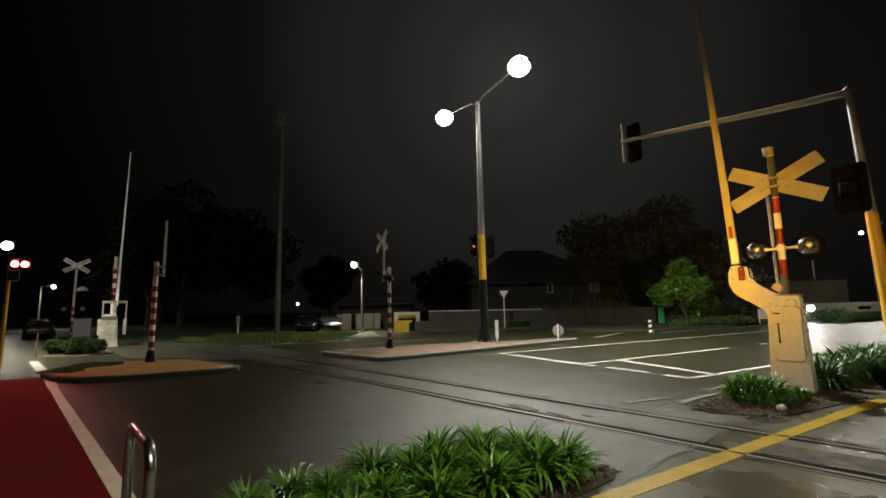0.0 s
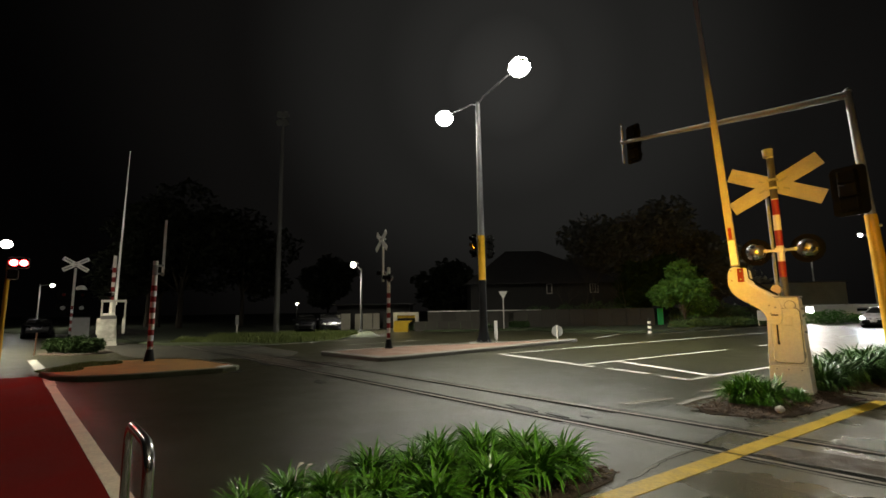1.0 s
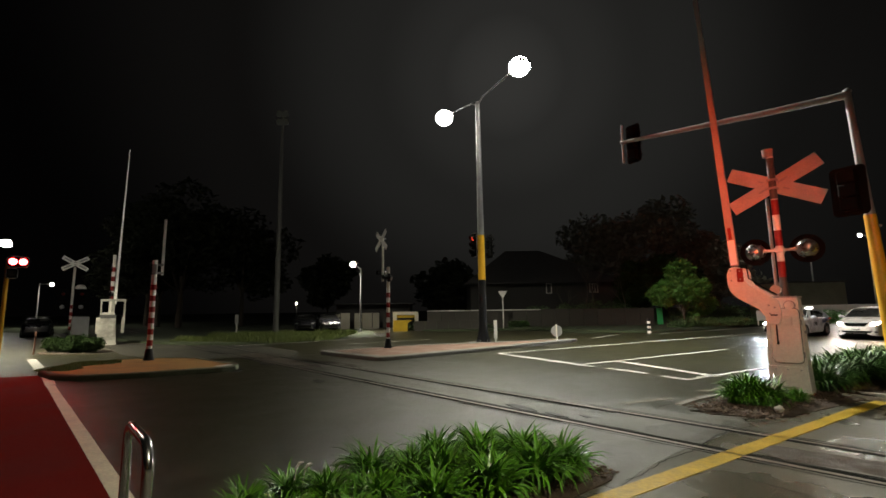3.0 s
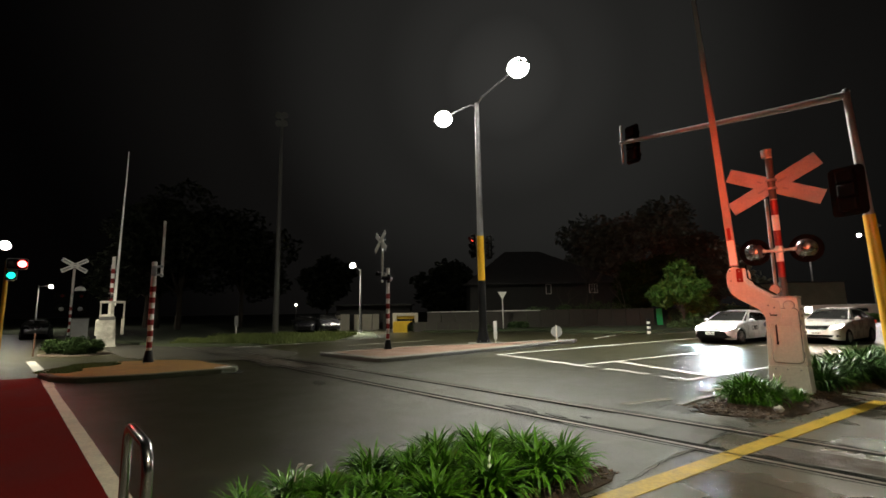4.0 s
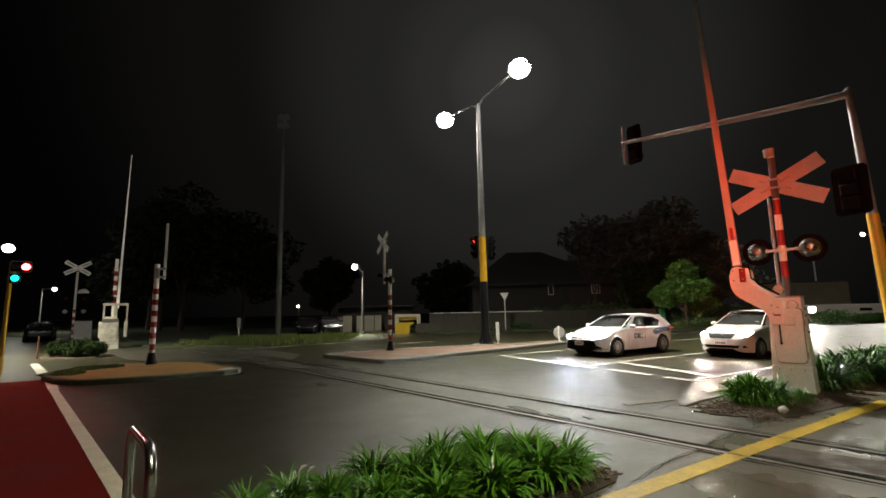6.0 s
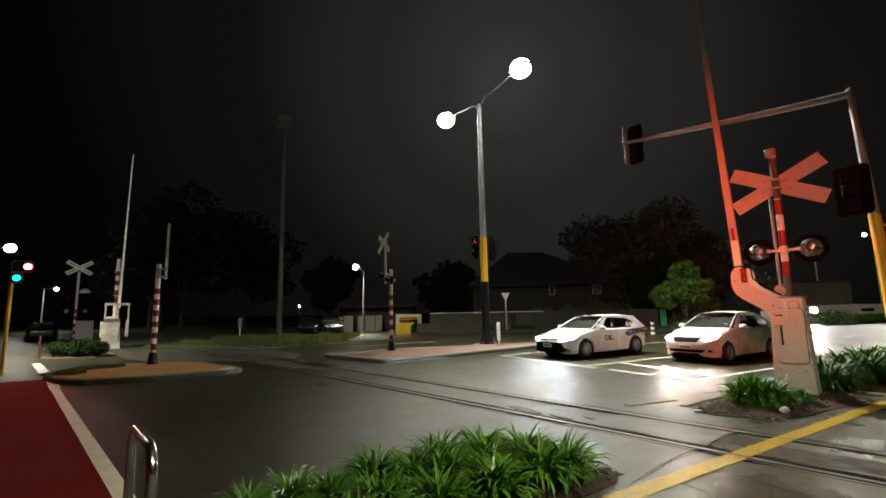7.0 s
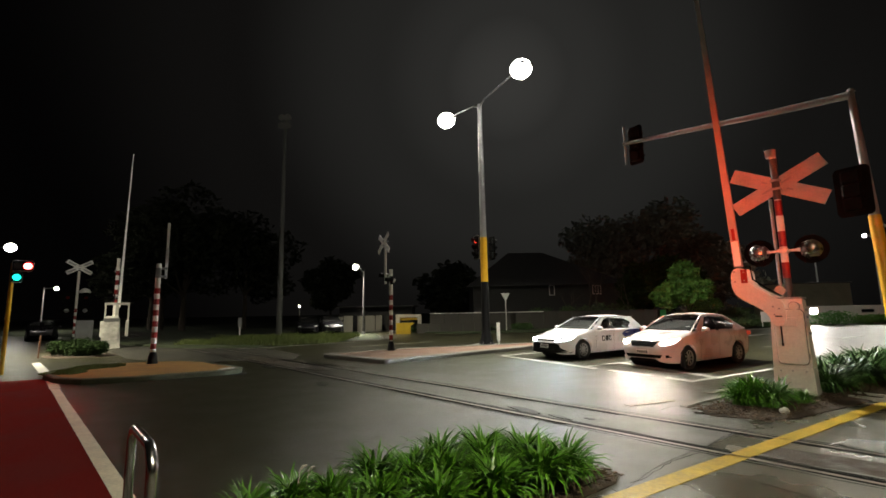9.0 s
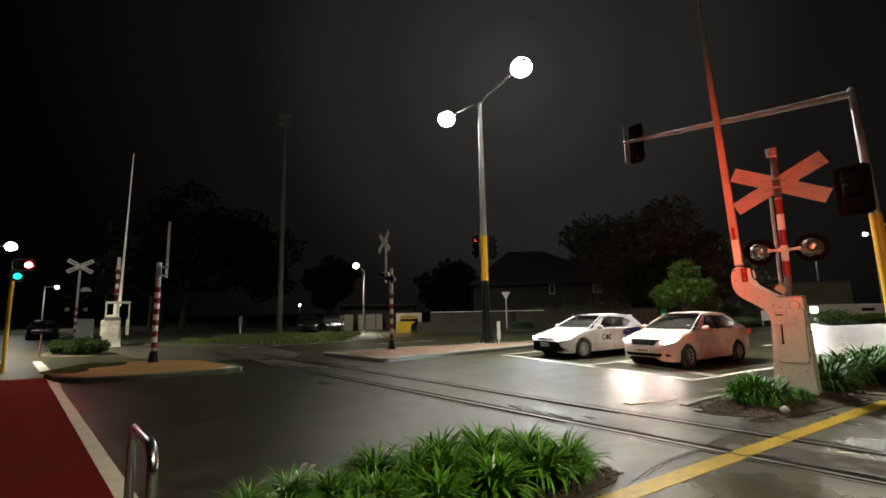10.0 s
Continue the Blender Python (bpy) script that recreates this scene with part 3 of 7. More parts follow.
def build_beds():
    def bed(name, pts, label, z=0.035, material=SOIL):
        ring = smooth_ring(ccw([p[:2] for p in pts]), 3)
        ring = [(p[0] + random.uniform(-0.03, 0.03), p[1] + random.uniform(-0.03, 0.03)) for p in ring]
        bm = B()
        inner = offset_ring(ring, 0.12)
        n = len(ring)
        a = [bm.verts.new((p[0], p[1], -0.02)) for p in ring]
        b = [bm.verts.new((p[0], p[1], 0.02)) for p in ring]
        c = [bm.verts.new((p[0], p[1], z + random.uniform(-0.01, 0.02))) for p in inner]
        for u, v in ((a, b), (b, c)):
            for k in range(n):
                bm.faces.new((u[k], u[(k + 1) % n], v[(k + 1) % n], v[k]))
        bm.faces.new(c)
        return tagged(part(name, bm, material), label, "garden bed", kind="structure")

    bed("garden_bed", [road_pt(-0.2, 2.95), road_pt(3.95, 2.95), road_pt(4.0, 3.5), road_pt(3.5, 4.35), road_pt(-0.6, 4.4)], "dark mulch planting bed beside the footpath")
    bed("garden_bed", [road_pt(7.1, 4.3), road_pt(7.5, 3.5), road_pt(8.4, 3.0), road_pt(34, 3.0), road_pt(34, 4.5), road_pt(8.9, 4.6)], "dark mulch planting bed around the barrier machine")
    verge = [(-11.9, 23.4), (-9.2, 23.9), (-6.2, 26.2), (-7.5, 29), (-12, 33), (-17, 38), (-26, 40), (-22, 30), (-16, 25)]
    bed("grass_verge", verge, "rough grass verge beside the track", 0.10, GRASS_SOIL)
    bed("garden_bed", [(-17.6, 19.9), (-16.2, 19.2), (-14.7, 19.5), (-14.5, 20.8), (-16.0, 21.4), (-17.8, 21.2)], "dark mulch bed under the roadside shrubs")
    bed("grass_verge", [road_pt(24.6, 19.5), road_pt(27.3, 17.8), road_pt(90, 17.8), road_pt(90, 26), road_pt(26, 34)], "short mown grass verge", 0.12, GRASS_SOIL)
    bed("grass_verge", [(-1.0, 34.2), (10, 35.4), (20, 37), (20, 40), (-2, 38)], "short mown grass verge", 0.10, GRASS_SOIL)


# ---------------------------------------------------------------- planting
def blade(bm, base, az, length, lean, width, seg=5):
    """One arching strap leaf with a fold along its middle."""
    d = Vector((math.cos(az), math.sin(az), 0))
    s = Vector((-d.y, d.x, 0))
    p = Vector(base)
    ang = lean * 0.35
    rows = []
    for i in range(seg + 1):
        f = i / seg
        w = width * (0.75 + 0.5 * f) * (1 - f ** 2.2) + 0.001
        up = Vector((0, 0, 1)) * math.sin(ang) * 0.3 * w
        rows.append((bm.verts.new(p - s * w + Vector((0, 0, w * 0.5))), bm.verts.new(p), bm.verts.new(p + s * w + Vector((0, 0, w * 0.5)))))
        step = length / seg
        p = p + (d * math.sin(ang) + Vector((0, 0, math.cos(ang)))) * step
        ang += lean * (0.55 + 0.9 * f) * 1.7 / seg
    for u, v in zip(rows, rows[1:]):
        bm.faces.new((u[0], u[1], v[1], v[0]))
        bm.faces.new((u[1], u[2], v[2], v[1]))


def clump_mesh(rng, blades, length, width):
    bm = B()
    for _ in range(blades):
        az = rng.uniform(0, math.tau)
        r = rng.uniform(0, 0.16)
        a2 = rng.uniform(0, math.tau)
        blade(bm, (r * math.cos(a2), r * math.sin(a2), 0.0), az, length * rng.uniform(0.6, 1.1), rng.uniform(0.6, 1.95), width * rng.uniform(0.7, 1.2))
    return bm


def build_strap_plants():
    rng = random.Random(5)
    protos = []
    for i in range(4):
        ob = part("strap_leaf_plant", clump_mesh(rng, 230, 0.62, 0.024), LEAF)
        protos.append(ob)
    spots = []
    for a, b, s in ((0.62, 4.0, .56), (0.85, 3.55, .6), (1.0, 4.1, .64), (1.28, 3.95, .60), (1.3, 3.4, .55), (1.62, 3.7, .62), (1.72, 4.1, .78), (1.95, 3.35, .74), (2.0, 3.85, .82),
                    (2.28, 3.7, .80), (2.45, 4.12, .80), (2.5, 3.3, .84), (2.72, 3.75, .83), (2.95, 4.08, .78), (3.05, 3.35, .86), (3.25, 3.75, .82), (3.42, 3.35, .78)):
        spots.append((a, b, s, "deep green strap-leaved plant in the mulch bed", "strap-leaved plants in the near bed"))
    for a, b, s in ((8.22, 4.05, .74), (8.40, 3.74, .80), (8.60, 4.12, .86), (8.70, 3.80, .88), (8.46, 3.95, .90), (8.86, 3.95, .70), (9.15, 3.55, .45)):
        spots.append((a, b, s, "green strap-leaved plant at the barrier machine's foot", "strap-leaved plants at the barrier"))
    for k in range(44):
        a = 10.7 + 0.36 * k
        spots.append((a, 3.5 + 0.75 * rng.random(), rng.uniform(0.95, 1.25), "green strap-leaved plant in the roadside bed", "strap-leaved plants along the road"))
    # Darker mesh copies: shade on the roadside plants is put into their leaves.
    deep = []
    for ob in protos:
        me = ob.data.copy()
        me.materials[0] = STRAP_SHADED
        deep.append(me)
    used = set()
    for a, b, s, label, group in spots:
        k = rng.randrange(4)
        x, y, _ = road_pt(a, b)
        m = pose(x, y, 0.055, rng.uniform(-5, 5), rng.uniform(-5, 5), rng.uniform(0, 360)) @ Matrix.Diagonal((s, s, s, 1))
        if k not in used:
            ob = protos[k]
            used.add(k)
        else:
            ob = protos[k].copy()
            scene.collection.objects.link(ob)
        if "along the road" in group:
            ob.data = deep[k]
        ob.matrix_world = m
        tagged(ob, label, "plant", group)
    for k in range(4):
        if k not in used:
            bpy.data.objects.remove(protos[k])


def build_mulch(name, corners, count, label, seed):
    """Loose bark chips and dead leaves over a bed, and a few strayed past its edge."""
    rng = random.Random(seed)
    v, f = [], []
    (a0, b0), (a1, b1) = corners
    for _ in range(count):
        a, b = rng.uniform(a0, a1), min(max(rng.gauss((b0 + b1) / 2, (b1 - b0) * 0.30), b0 + rng.uniform(-0.06, 0.3)), b1 + rng.uniform(-0.3, 0.08))
        x, y, _z = road_pt(a, b)
        c = Vector((x, y, 0.052 + rng.uniform(-0.006, 0.012) if b0 < b < b1 else 0.016))
        az, tilt, s = rng.uniform(0, math.tau), rng.uniform(-0.5, 0.5), rng.uniform(0.012, 0.035)
        d = Vector((math.cos(az), math.sin(az), 0.3 * tilt)) * s
        e = Vector((-math.sin(az), math.cos(az), tilt)) * s * rng.uniform(0.3, 0.6)
        h = Vector((0, 0, 0.006))
        i = len(v)
        v += [c - d - e, c + d - e * 0.7, c + d + e, c - d + e * 0.8, c - d * 0.9 - e * 0.9 + h, c + d - e * 0.6 + h, c + d * 0.9 + e + h, c - d + e * 0.7 + h]
        f += [(i + 4, i + 5, i + 6, i + 7), (i, i + 1, i + 5, i + 4), (i + 1, i + 2, i + 6, i + 5), (i + 2, i + 3, i + 7, i + 6), (i + 3, i, i + 4, i + 7)]
    me = bpy.data.meshes.new(name)
    me.from_pydata(v, [], f)
    me.materials.append(MULCH_CHIP)
    tagged(new(name, me), label, "mulch", kind="stuff")


def leaf_cloud(rng, blobs, count, size):
    """Many small leaf faces scattered through uneven blobs (centre, radii)."""
    verts, faces = [], []
    tot = sum(r[0] * r[1] for c, r in blobs)
    for c, r in blobs:
        for _ in range(int(count * r[0] * r[1] / tot)):
            v = Vector((rng.gauss(0, 1), rng.gauss(0, 1), rng.gauss(0, 1))).normalized()
            k = rng.uniform(0.55, 1.0) ** 0.6
            n = noise.noise(v * 2.3 + Vector(c)) * 0.35
            p = Vector(c) + Vector((v.x * r[0], v.y * r[1], v.z * r[2])) * (k + n)
            if p.z < 0.05:
                continue
            a = Vector((rng.gauss(0, 1), rng.gauss(0, 1), rng.gauss(0, 0.6))).normalized()
            b = a.orthogonal().normalized()
            b.rotate(Euler((rng.uniform(0, 6), rng.uniform(0, 6), 0)))
            s = size * rng.uniform(0.6, 1.3)
            i = len(verts)
            verts += [p - a * s, p + b * s * 0.45, p + a * s, p - b * s * 0.45]
            faces.append((i, i + 1, i + 2, i + 3))
    return verts, faces


def build_tree(at, height, crown_r, material, seed, label, trunk_h=None, count=5000, leaf=0.22, name="tree", flat=1.0):
    rng = random.Random(seed)
    t = thing(name, Matrix.Translation((at[0], at[1], 0)), label, "tree")
    trunk_h = trunk_h or height * 0.45
    bm = B()
    r0 = 0.035 * height * 0.6
    tube(bm, [(0, 0, -0.1), (0.05, 0.03, trunk_h * 0.5), (0.0, 0.1, trunk_h), (0.1, 0.0, height * 0.8)], 0, 8, radii=[r0, r0 * 0.8, r0 * 0.6, r0 * 0.15])
    blobs = []
    for k in range(7):
        az = k * 2.4 + rng.uniform(-0.4, 0.4)
        rr = crown_r * rng.uniform(0.35, 0.7)
        z = trunk_h + (height - trunk_h) * rng.uniform(0.1, 0.75)
        tip = Vector((math.cos(az) * rr, math.sin(az) * rr, z))
        st = Vector((0, 0.05, trunk_h * rng.uniform(0.6, 1.0)))
        tube(bm, [st, st.lerp(tip, 0.5) + Vector((0, 0, 0.2)), tip], 0, 6, radii=[r0 * 0.4, r0 * 0.25, r0 * 0.08])
        s = crown_r * rng.uniform(0.38, 0.6)
        blobs.append((tuple(tip), (s, s, s * 0.8 * flat)))
    blobs.append(((0, 0, height - crown_r * 0.5), (crown_r * 0.5, crown_r * 0.5, crown_r * 0.5)))
    part("trunk", bm, BARK, t, smooth=True)
    v, f = leaf_cloud(rng, blobs, count, leaf)
    me = bpy.data.meshes.new("crown")
    me.from_pydata(v, [], f)
    me.materials.append(material)
    c = new("crown", me)
    c.parent = t
    return t


def build_shrub(at, rx, ry, h, material, seed, label, count=1200, leaf=0.09, name="shrub"):
    rng = random.Random(seed)
    t = thing(name, Matrix.Translation((at[0], at[1], at[2] if len(at) > 2 else 0.0)), label, "shrub")
    blobs = []
    for k in range(6):
        blobs.append(((rng.uniform(-0.6, 0.6) * rx, rng.uniform(-0.6, 0.6) * ry, h * rng.uniform(0.35, 0.62)), (rx * 0.5, ry * 0.5, h * 0.42)))
    bm = B()
    for k in range(5):
        c = blobs[k][0]
        tube(bm, [(0.0, 0.0, -0.03), (c[0] * 0.7, c[1] * 0.7, c[2] * 0.6), c], 0, 5, radii=[0.03, 0.02, 0.006])
    part("stem", bm, BARK, t)
    v, f = leaf_cloud(rng, blobs, count, leaf)
    me = bpy.data.meshes.new("foliage")
    me.from_pydata(v, [], f)
    me.materials.append(material)
    c = new("foliage", me)
    c.parent = t
    return t


def build_grass(name, x0, x1, y0, y1, count, h, label, seed, inside=None, z=0.06):
    rng = random.Random(seed)
    v, f = [], []
    while len(f) < count:
        x, y = rng.uniform(x0, x1), rng.uniform(y0, y1)
        if inside and not inside(x, y):
            continue
        az, s = rng.uniform(0, math.tau), h * rng.uniform(0.35, 1.2) * (0.75 + 0.9 * noise.noise(Vector((x * 0.9, y * 0.9, 0))))
        d = Vector((math.cos(az), math.sin(az), 0))
        i = len(v)
        v += [Vector((x, y, z)) - d * 0.03, Vector((x, y, z)) + d * 0.03, Vector((x + rng.uniform(-.5, .5) * s, y + rng.uniform(-.5, .5) * s, z + s))]
        f.append((i, i + 1, i + 2))
    me = bpy.data.meshes.new(name)
    me.from_pydata(v, [], f)
    me.materials.append(GRASS_BLADE)
    tagged(new(name, me), label, "grass", kind="stuff")


# ---------------------------------------------------------------- street furniture
def banded_post(t, h, r, bands, base=True, z0=0.0):
    """A red and white banded post: bands is (start, end, count)."""
    bm = B()
    tube(bm, [(0, 0, z0), (0, 0, h)], r, 14)
    part("post", bm, PAINT_WHITE, t, "white painted steel post", smooth=True)
    a, b, n = bands
    for k in range(n):
        bm = B()
        x0, x1 = a + (b - a) * k / n, a + (b - a) * (k + 1) / n
        tube(bm, [(0, 0, x0), (0, 0, x1)], r + 0.004, 14)
        part("band", bm, RETRO_RED if k % 2 == 0 else RETRO_WHITE, t, "red reflective band" if k % 2 == 0 else "white reflective band", smooth=True)
    if base:
        bm = B()
        tube(bm, [(0, 0, 0), (0, 0, 0.07), (0, 0, 0.34), (0, 0, 0.38)], 0, 14, radii=[0.17, 0.15, r + 0.035, r + 0.012])
        part("base", bm, BLACK, t, "black cast base", smooth=True)


def cross_boards(t, z, half, rise, width, x=0.0, material=None):
    """Two crossed boards in the plane x = const (y across, z up)."""
    for s in (-1, 1):
        d = Vector((0, half, rise * s))
        L = d.length
        m = Matrix.Translation((x + 0.016 * s, 0, z)) @ Matrix.Rotation(math.atan2(rise * s, half), 4, "X")
        bm = B()
        box(bm, 0, 0, 0, 0.012, 2 * L, width, bevel=0.004, m=m)
        b = part("cross_board", bm, material or RETRO_WHITE, t, "white reflective crossing board")
        for k in (-0.22, 0.22):
            bm = B()
            box(bm, -0.02, k * L, 0, 0.02, 0.20, 0.035, bevel=0.003, m=m)
            part("stiffener", bm, GALV, b)


def flash_lamp(t, y, z, facing=1, r=0.30, x=0.0, k=1.0, housing=None):
    """A round black background with a lamp housing behind and a hood before it."""
    bm = B()
    n = 28
    tube(bm, [(x, y, z), (x + 0.012, y, z)], r, n)
    bg = part("lamp_background", bm, DISC_BLACK, t, "round black lamp background")
    bm = B()
    tube(bm, [(x, y, z), (x - 0.06 * facing, y, z), (x - 0.13 * facing, y, z), (x - 0.17 * facing, y, z)], 0, 20, radii=[0.125 * k, 0.12 * k, 0.095 * k, 0.045 * k])
    part("lamp_housing", bm, housing or DARK_CHROME, bg, "pale lamp housing in place of a lit hood" if housing else "dark chrome lamp housing", smooth=True)
    bm = B()
    rings = []
    for d in (0.015, 0.26):
        rings.append([bm.verts.new((x + d * facing, y + 0.115 * math.cos(a), z + 0.115 * math.sin(a))) for a in [radians(-25 + 230 * k / 16) for k in range(17)]])
    for k in range(16):
        bm.faces.new((rings[0][k], rings[0][k + 1], rings[1][k + 1], rings[1][k]))
    bmesh.ops.solidify(bm, geom=bm.faces[:], thickness=0.006)
    part("hood", bm, BLACK_MATT, bg)
    bm = B()
    tube(bm, [(x + 0.012 * facing, y, z), (x + 0.04 * facing, y, z)], 0.105, 18)
    part("lens", bm, LENS_RED, bg, "unlit dark red lens")


def build_crossing_signal(m, top, label, cross_z, band, lamps_z=2.75, half=0.80, rise=0.40, width=0.30, lamps=True, r=0.07, bell=True, cx=0.0, rows=None, reach=0.47, disc=0.28, boards=None, bowl=1.0, plain=()):
    t = thing("crossing_signal", m, label, "crossing signal", "crossing signals")
    banded_post(t, top, r, band)
    for z0, z1 in plain:
        bm = B()
        tube(bm, [(0, 0, z0), (0, 0, z1)], r + 0.005, 14)
        part("bare_sleeve", bm, POLE_DARK, t, "bare dark steel section", smooth=True)
    cross_boards(t, cross_z, half, rise, width, x=0.11 + cx, material=boards)
    bm = B()
    for dz in (-0.09, 0.09):
        box(bm, 0.03 + cx, 0, cross_z + dz, 0.22, 0.17, 0.045, bevel=0.006)
    part("clamp", bm, GALV, t)
    if bell:
        bm = B()
        tube(bm, [(0, 0, top - 0.3), (0, 0.03, top - 0.1)], 0.035, 10)
        tube(bm, [(0, 0.03, top - 0.12), (0, 0.03, top - 0.1), (0, 0.03, top + 0.02), (0, 0.03, top + 0.06), (0, 0.03, top + 0.075)], 0, 16, radii=[0.03, 0.095, 0.10, 0.105, 0.04])
        part("bell", bm, PAINT_GREY, t, "grey warning bell on the post top", smooth=True)
    for lamps_z in (rows or [lamps_z]) if lamps else ():
        bm = B()
        tube(bm, [(0, 0.02 - reach, lamps_z), (0, reach - 0.02, lamps_z)], 0.028, 10)
        box(bm, 0, 0, lamps_z, 0.17, 0.15, 0.10, bevel=0.01)
        for y in (-0.28, 0.28):
            box(bm, 0, y, lamps_z, 0.07, 0.10, 0.07, bevel=0.008)
        part("lamp_arm", bm, PAINT_WHITE, t, "white lamp bracket arm", smooth=True)
        for y in (-reach, reach):
            flash_lamp(t, y, lamps_z, x=0.06, r=disc, k=bowl)
    return t


def build_barrier(m, label, lean=2.5, boom_len=7.5, weights=False, kx=1.0, bx=-0.21):
    """A level-crossing barrier machine with its raised boom; the boom swings in the local y-z plane (y towards the road)."""
    t = thing("barrier_machine", m, label, "level-crossing barrier", "barriers")
    bm = B()

    def shell(bm, z0, z1, w0, w1, d0, d1, bev):
        lo = [(-d0 / 2, -w0 / 2), (d0 / 2, -w0 / 2), (d0 / 2, w0 / 2), (-d0 / 2, w0 / 2)]
        hi = [(-d1 / 2, -w1 / 2), (d1 / 2, -w1 / 2), (d1 / 2, w1 / 2), (-d1 / 2, w1 / 2)]
        a = [bm.verts.new((x, y, z0)) for x, y in lo]
        b = [bm.verts.new((x, y, z1)) for x, y in hi]
        fs = [bm.faces.new(b), bm.faces.new(a[::-1])] + [bm.faces.new((a[k], a[(k + 1) % 4], b[(k + 1) % 4], b[k])) for k in range(4)]
        es = list({e for f in fs for e in f.edges})
        bmesh.ops.bevel(bm, geom=es, offset=bev, segments=2, affect="EDGES")

    shell(bm, 0.0, 0.50, 0.64, 0.60, 0.40 * kx, 0.38 * kx, 0.01)
    part("pedestal", bm, PAINT_WHITE, t, "off-white steel pedestal")
    bm = B()
    shell(bm, 0.50, 1.76, 0.60, 0.50, 0.38 * kx, 0.34 * kx, 0.02)
    part("machine_case", bm, PAINT_WHITE, t, "off-white steel machine case")
    bm = B()
    box(bm, 0.0, 0, 1.775, 0.38 * kx, 0.53, 0.03, bevel=0.01)
    part("case_lid", bm, PAINT_GREY, t)
    # door panel on the side towards the footpath
    mm = Matrix.Translation((-0.188, -0.03, 1.06)) @ Matrix.Rotation(radians(0.9), 4, "Y") @ Matrix(((0, 0, -1, 0), (1, 0, 0, 0), (0, 1, 0, 0), (0, 0, 0, 1)))
    bm = B()
    prism(bm, rrect(0.470, 1.016, 0.085), -0.01, 0.012, m=mm)
    part("door_seal", bm, BLACK, t, "dark rubber door seal")
    bm = B()
    prism(bm, rrect(0.455, 1.00, 0.08), -0.01, 0.048, m=mm, inset=0.014)
    part("door", bm, PAINT_WHITE, t, "off-white access door with rounded corners")
    bm = B()
    box(bm, -0.265, 0.09, 1.10, 0.02, 0.024, 0.34, bevel=0.005)
    box(bm, -0.345, 0.09, 1.44, 0.02, 0.11, 0.025, bevel=0.003)
    box(bm, -0.265, 0.09, 0.92, 0.03, 0.035, 0.05, bevel=0.005)
    part("latch_bar", bm, BLACK, t, "black latch bar")
    bm = B()
    box(bm, -0.240, 0.02, 1.33, 0.03, 0.34, 0.17, bevel=0.014)
    part("cover_plate", bm, PAINT_WHITE, t)
    bm = B()
    tube(bm, [(-0.165, -0.13, 1.62), (-0.225, -0.13, 1.62)], 0.088, 24)
    cap = part("shaft_cap", bm, PAINT_GREY, t, "grey cap ring", smooth=True)
    bm = B()
    tube(bm, [(-0.20, -0.13, 1.62), (-0.234, -0.13, 1.62), (-0.240, -0.13, 1.62)], 0, 24, radii=[0.076, 0.076, 0.066])
    part("cap_face", bm, PAINT_WHITE, cap, "off-white round shaft cap", smooth=True)
    for z in (0.72, 1.30):
        bm = B()
        tube(bm, [(-0.20, -0.275, z - 0.05), (-0.20, -0.275, z + 0.05)], 0.014, 8)
        part("hinge", bm, GALV, t)
    for z in (1.12, 1.42, 1.55):
        bm = B()
        box(bm, 0.03, -0.30 + 0.04 * (z - 0.5), z, 0.10, 0.06, 0.05, bevel=0.012)
        part("side_lug", bm, GALV, t)
    for y in (-0.20, 0.0, 0.18):
        bm = B()
        tube(bm, [(-0.21, y, 0.44), (-0.185, y, 0.44)], 0.014, 8)
        part("bolt", bm, GALV, t)
    # crank arm: a bent flat plate, on both sides of the case
    px, pz = 0.14, 1.56
    for sx in (-0.29 * kx, 0.22 * kx):
        path = [(px - 0.16, pz - 0.30), (px - 0.16, pz + 0.10), (px - 0.10, pz + 0.18), (px + 0.0, pz + 0.24), (px + 0.30, pz + 0.44), (px + 0.39, pz + 0.54), (px + 0.39, pz + 0.82), (px + 0.65, pz + 0.84),
                (px + 0.69, pz + 0.46), (px + 0.58, pz + 0.24), (px + 0.22, pz + 0.02), (px + 0.09, pz - 0.10), (px + 0.08, pz - 0.30)]
        bm = B()
        plate(bm, [(sx, y, z) for y, z in smooth_ring(path, 2)], 0.045)
        bmesh.ops.bevel(bm, geom=bm.edges[:], offset=0.006, segments=1, affect="EDGES")
        part("crank_arm", bm, PAINT_WHITE, t, "white bent crank arm plate")
    bm = B()
    tube(bm, [(-0.27, px - 0.02, pz - 0.02), (0.24, px - 0.02, pz - 0.02)], 0.06, 16)
    part("pivot_shaft", bm, GALV, t, smooth=True)
    for y, z in ((px + 0.60, pz + 0.76), (px + 0.60, pz + 0.56), (px + 0.44, pz + 0.74), (px + 0.44, pz + 0.58), (px + 0.02, pz + 0.06), (px - 0.07, pz + 0.02), (px + 0.01, pz - 0.09)):
        bm = B()
        tube(bm, [(-0.355 * kx, y, z), (-0.25 * kx, y, z)], 0.016, 8)
        part("bolt", bm, GALV, t)
    bm = B()
    box(bm, -0.338 * kx, px + 0.44, pz + 0.66, 0.02, 0.11, 0.27, bevel=0.015)
    part("clamp_plate", bm, RETRO_RED, t, "dark red clamp plate on the crank arm")
    bm = B()
    tube(bm, [(-0.2 * kx, px - 0.1, pz + 0.26), (-0.22 * kx, px + 0.12, pz + 0.42), (-0.22 * kx, px + 0.33, pz + 0.60), (-0.18 * kx, px + 0.36, pz + 0.86)], 0.014, 6)
    part("cable", bm, BLACK_MATT, t, "black cable along the crank arm")
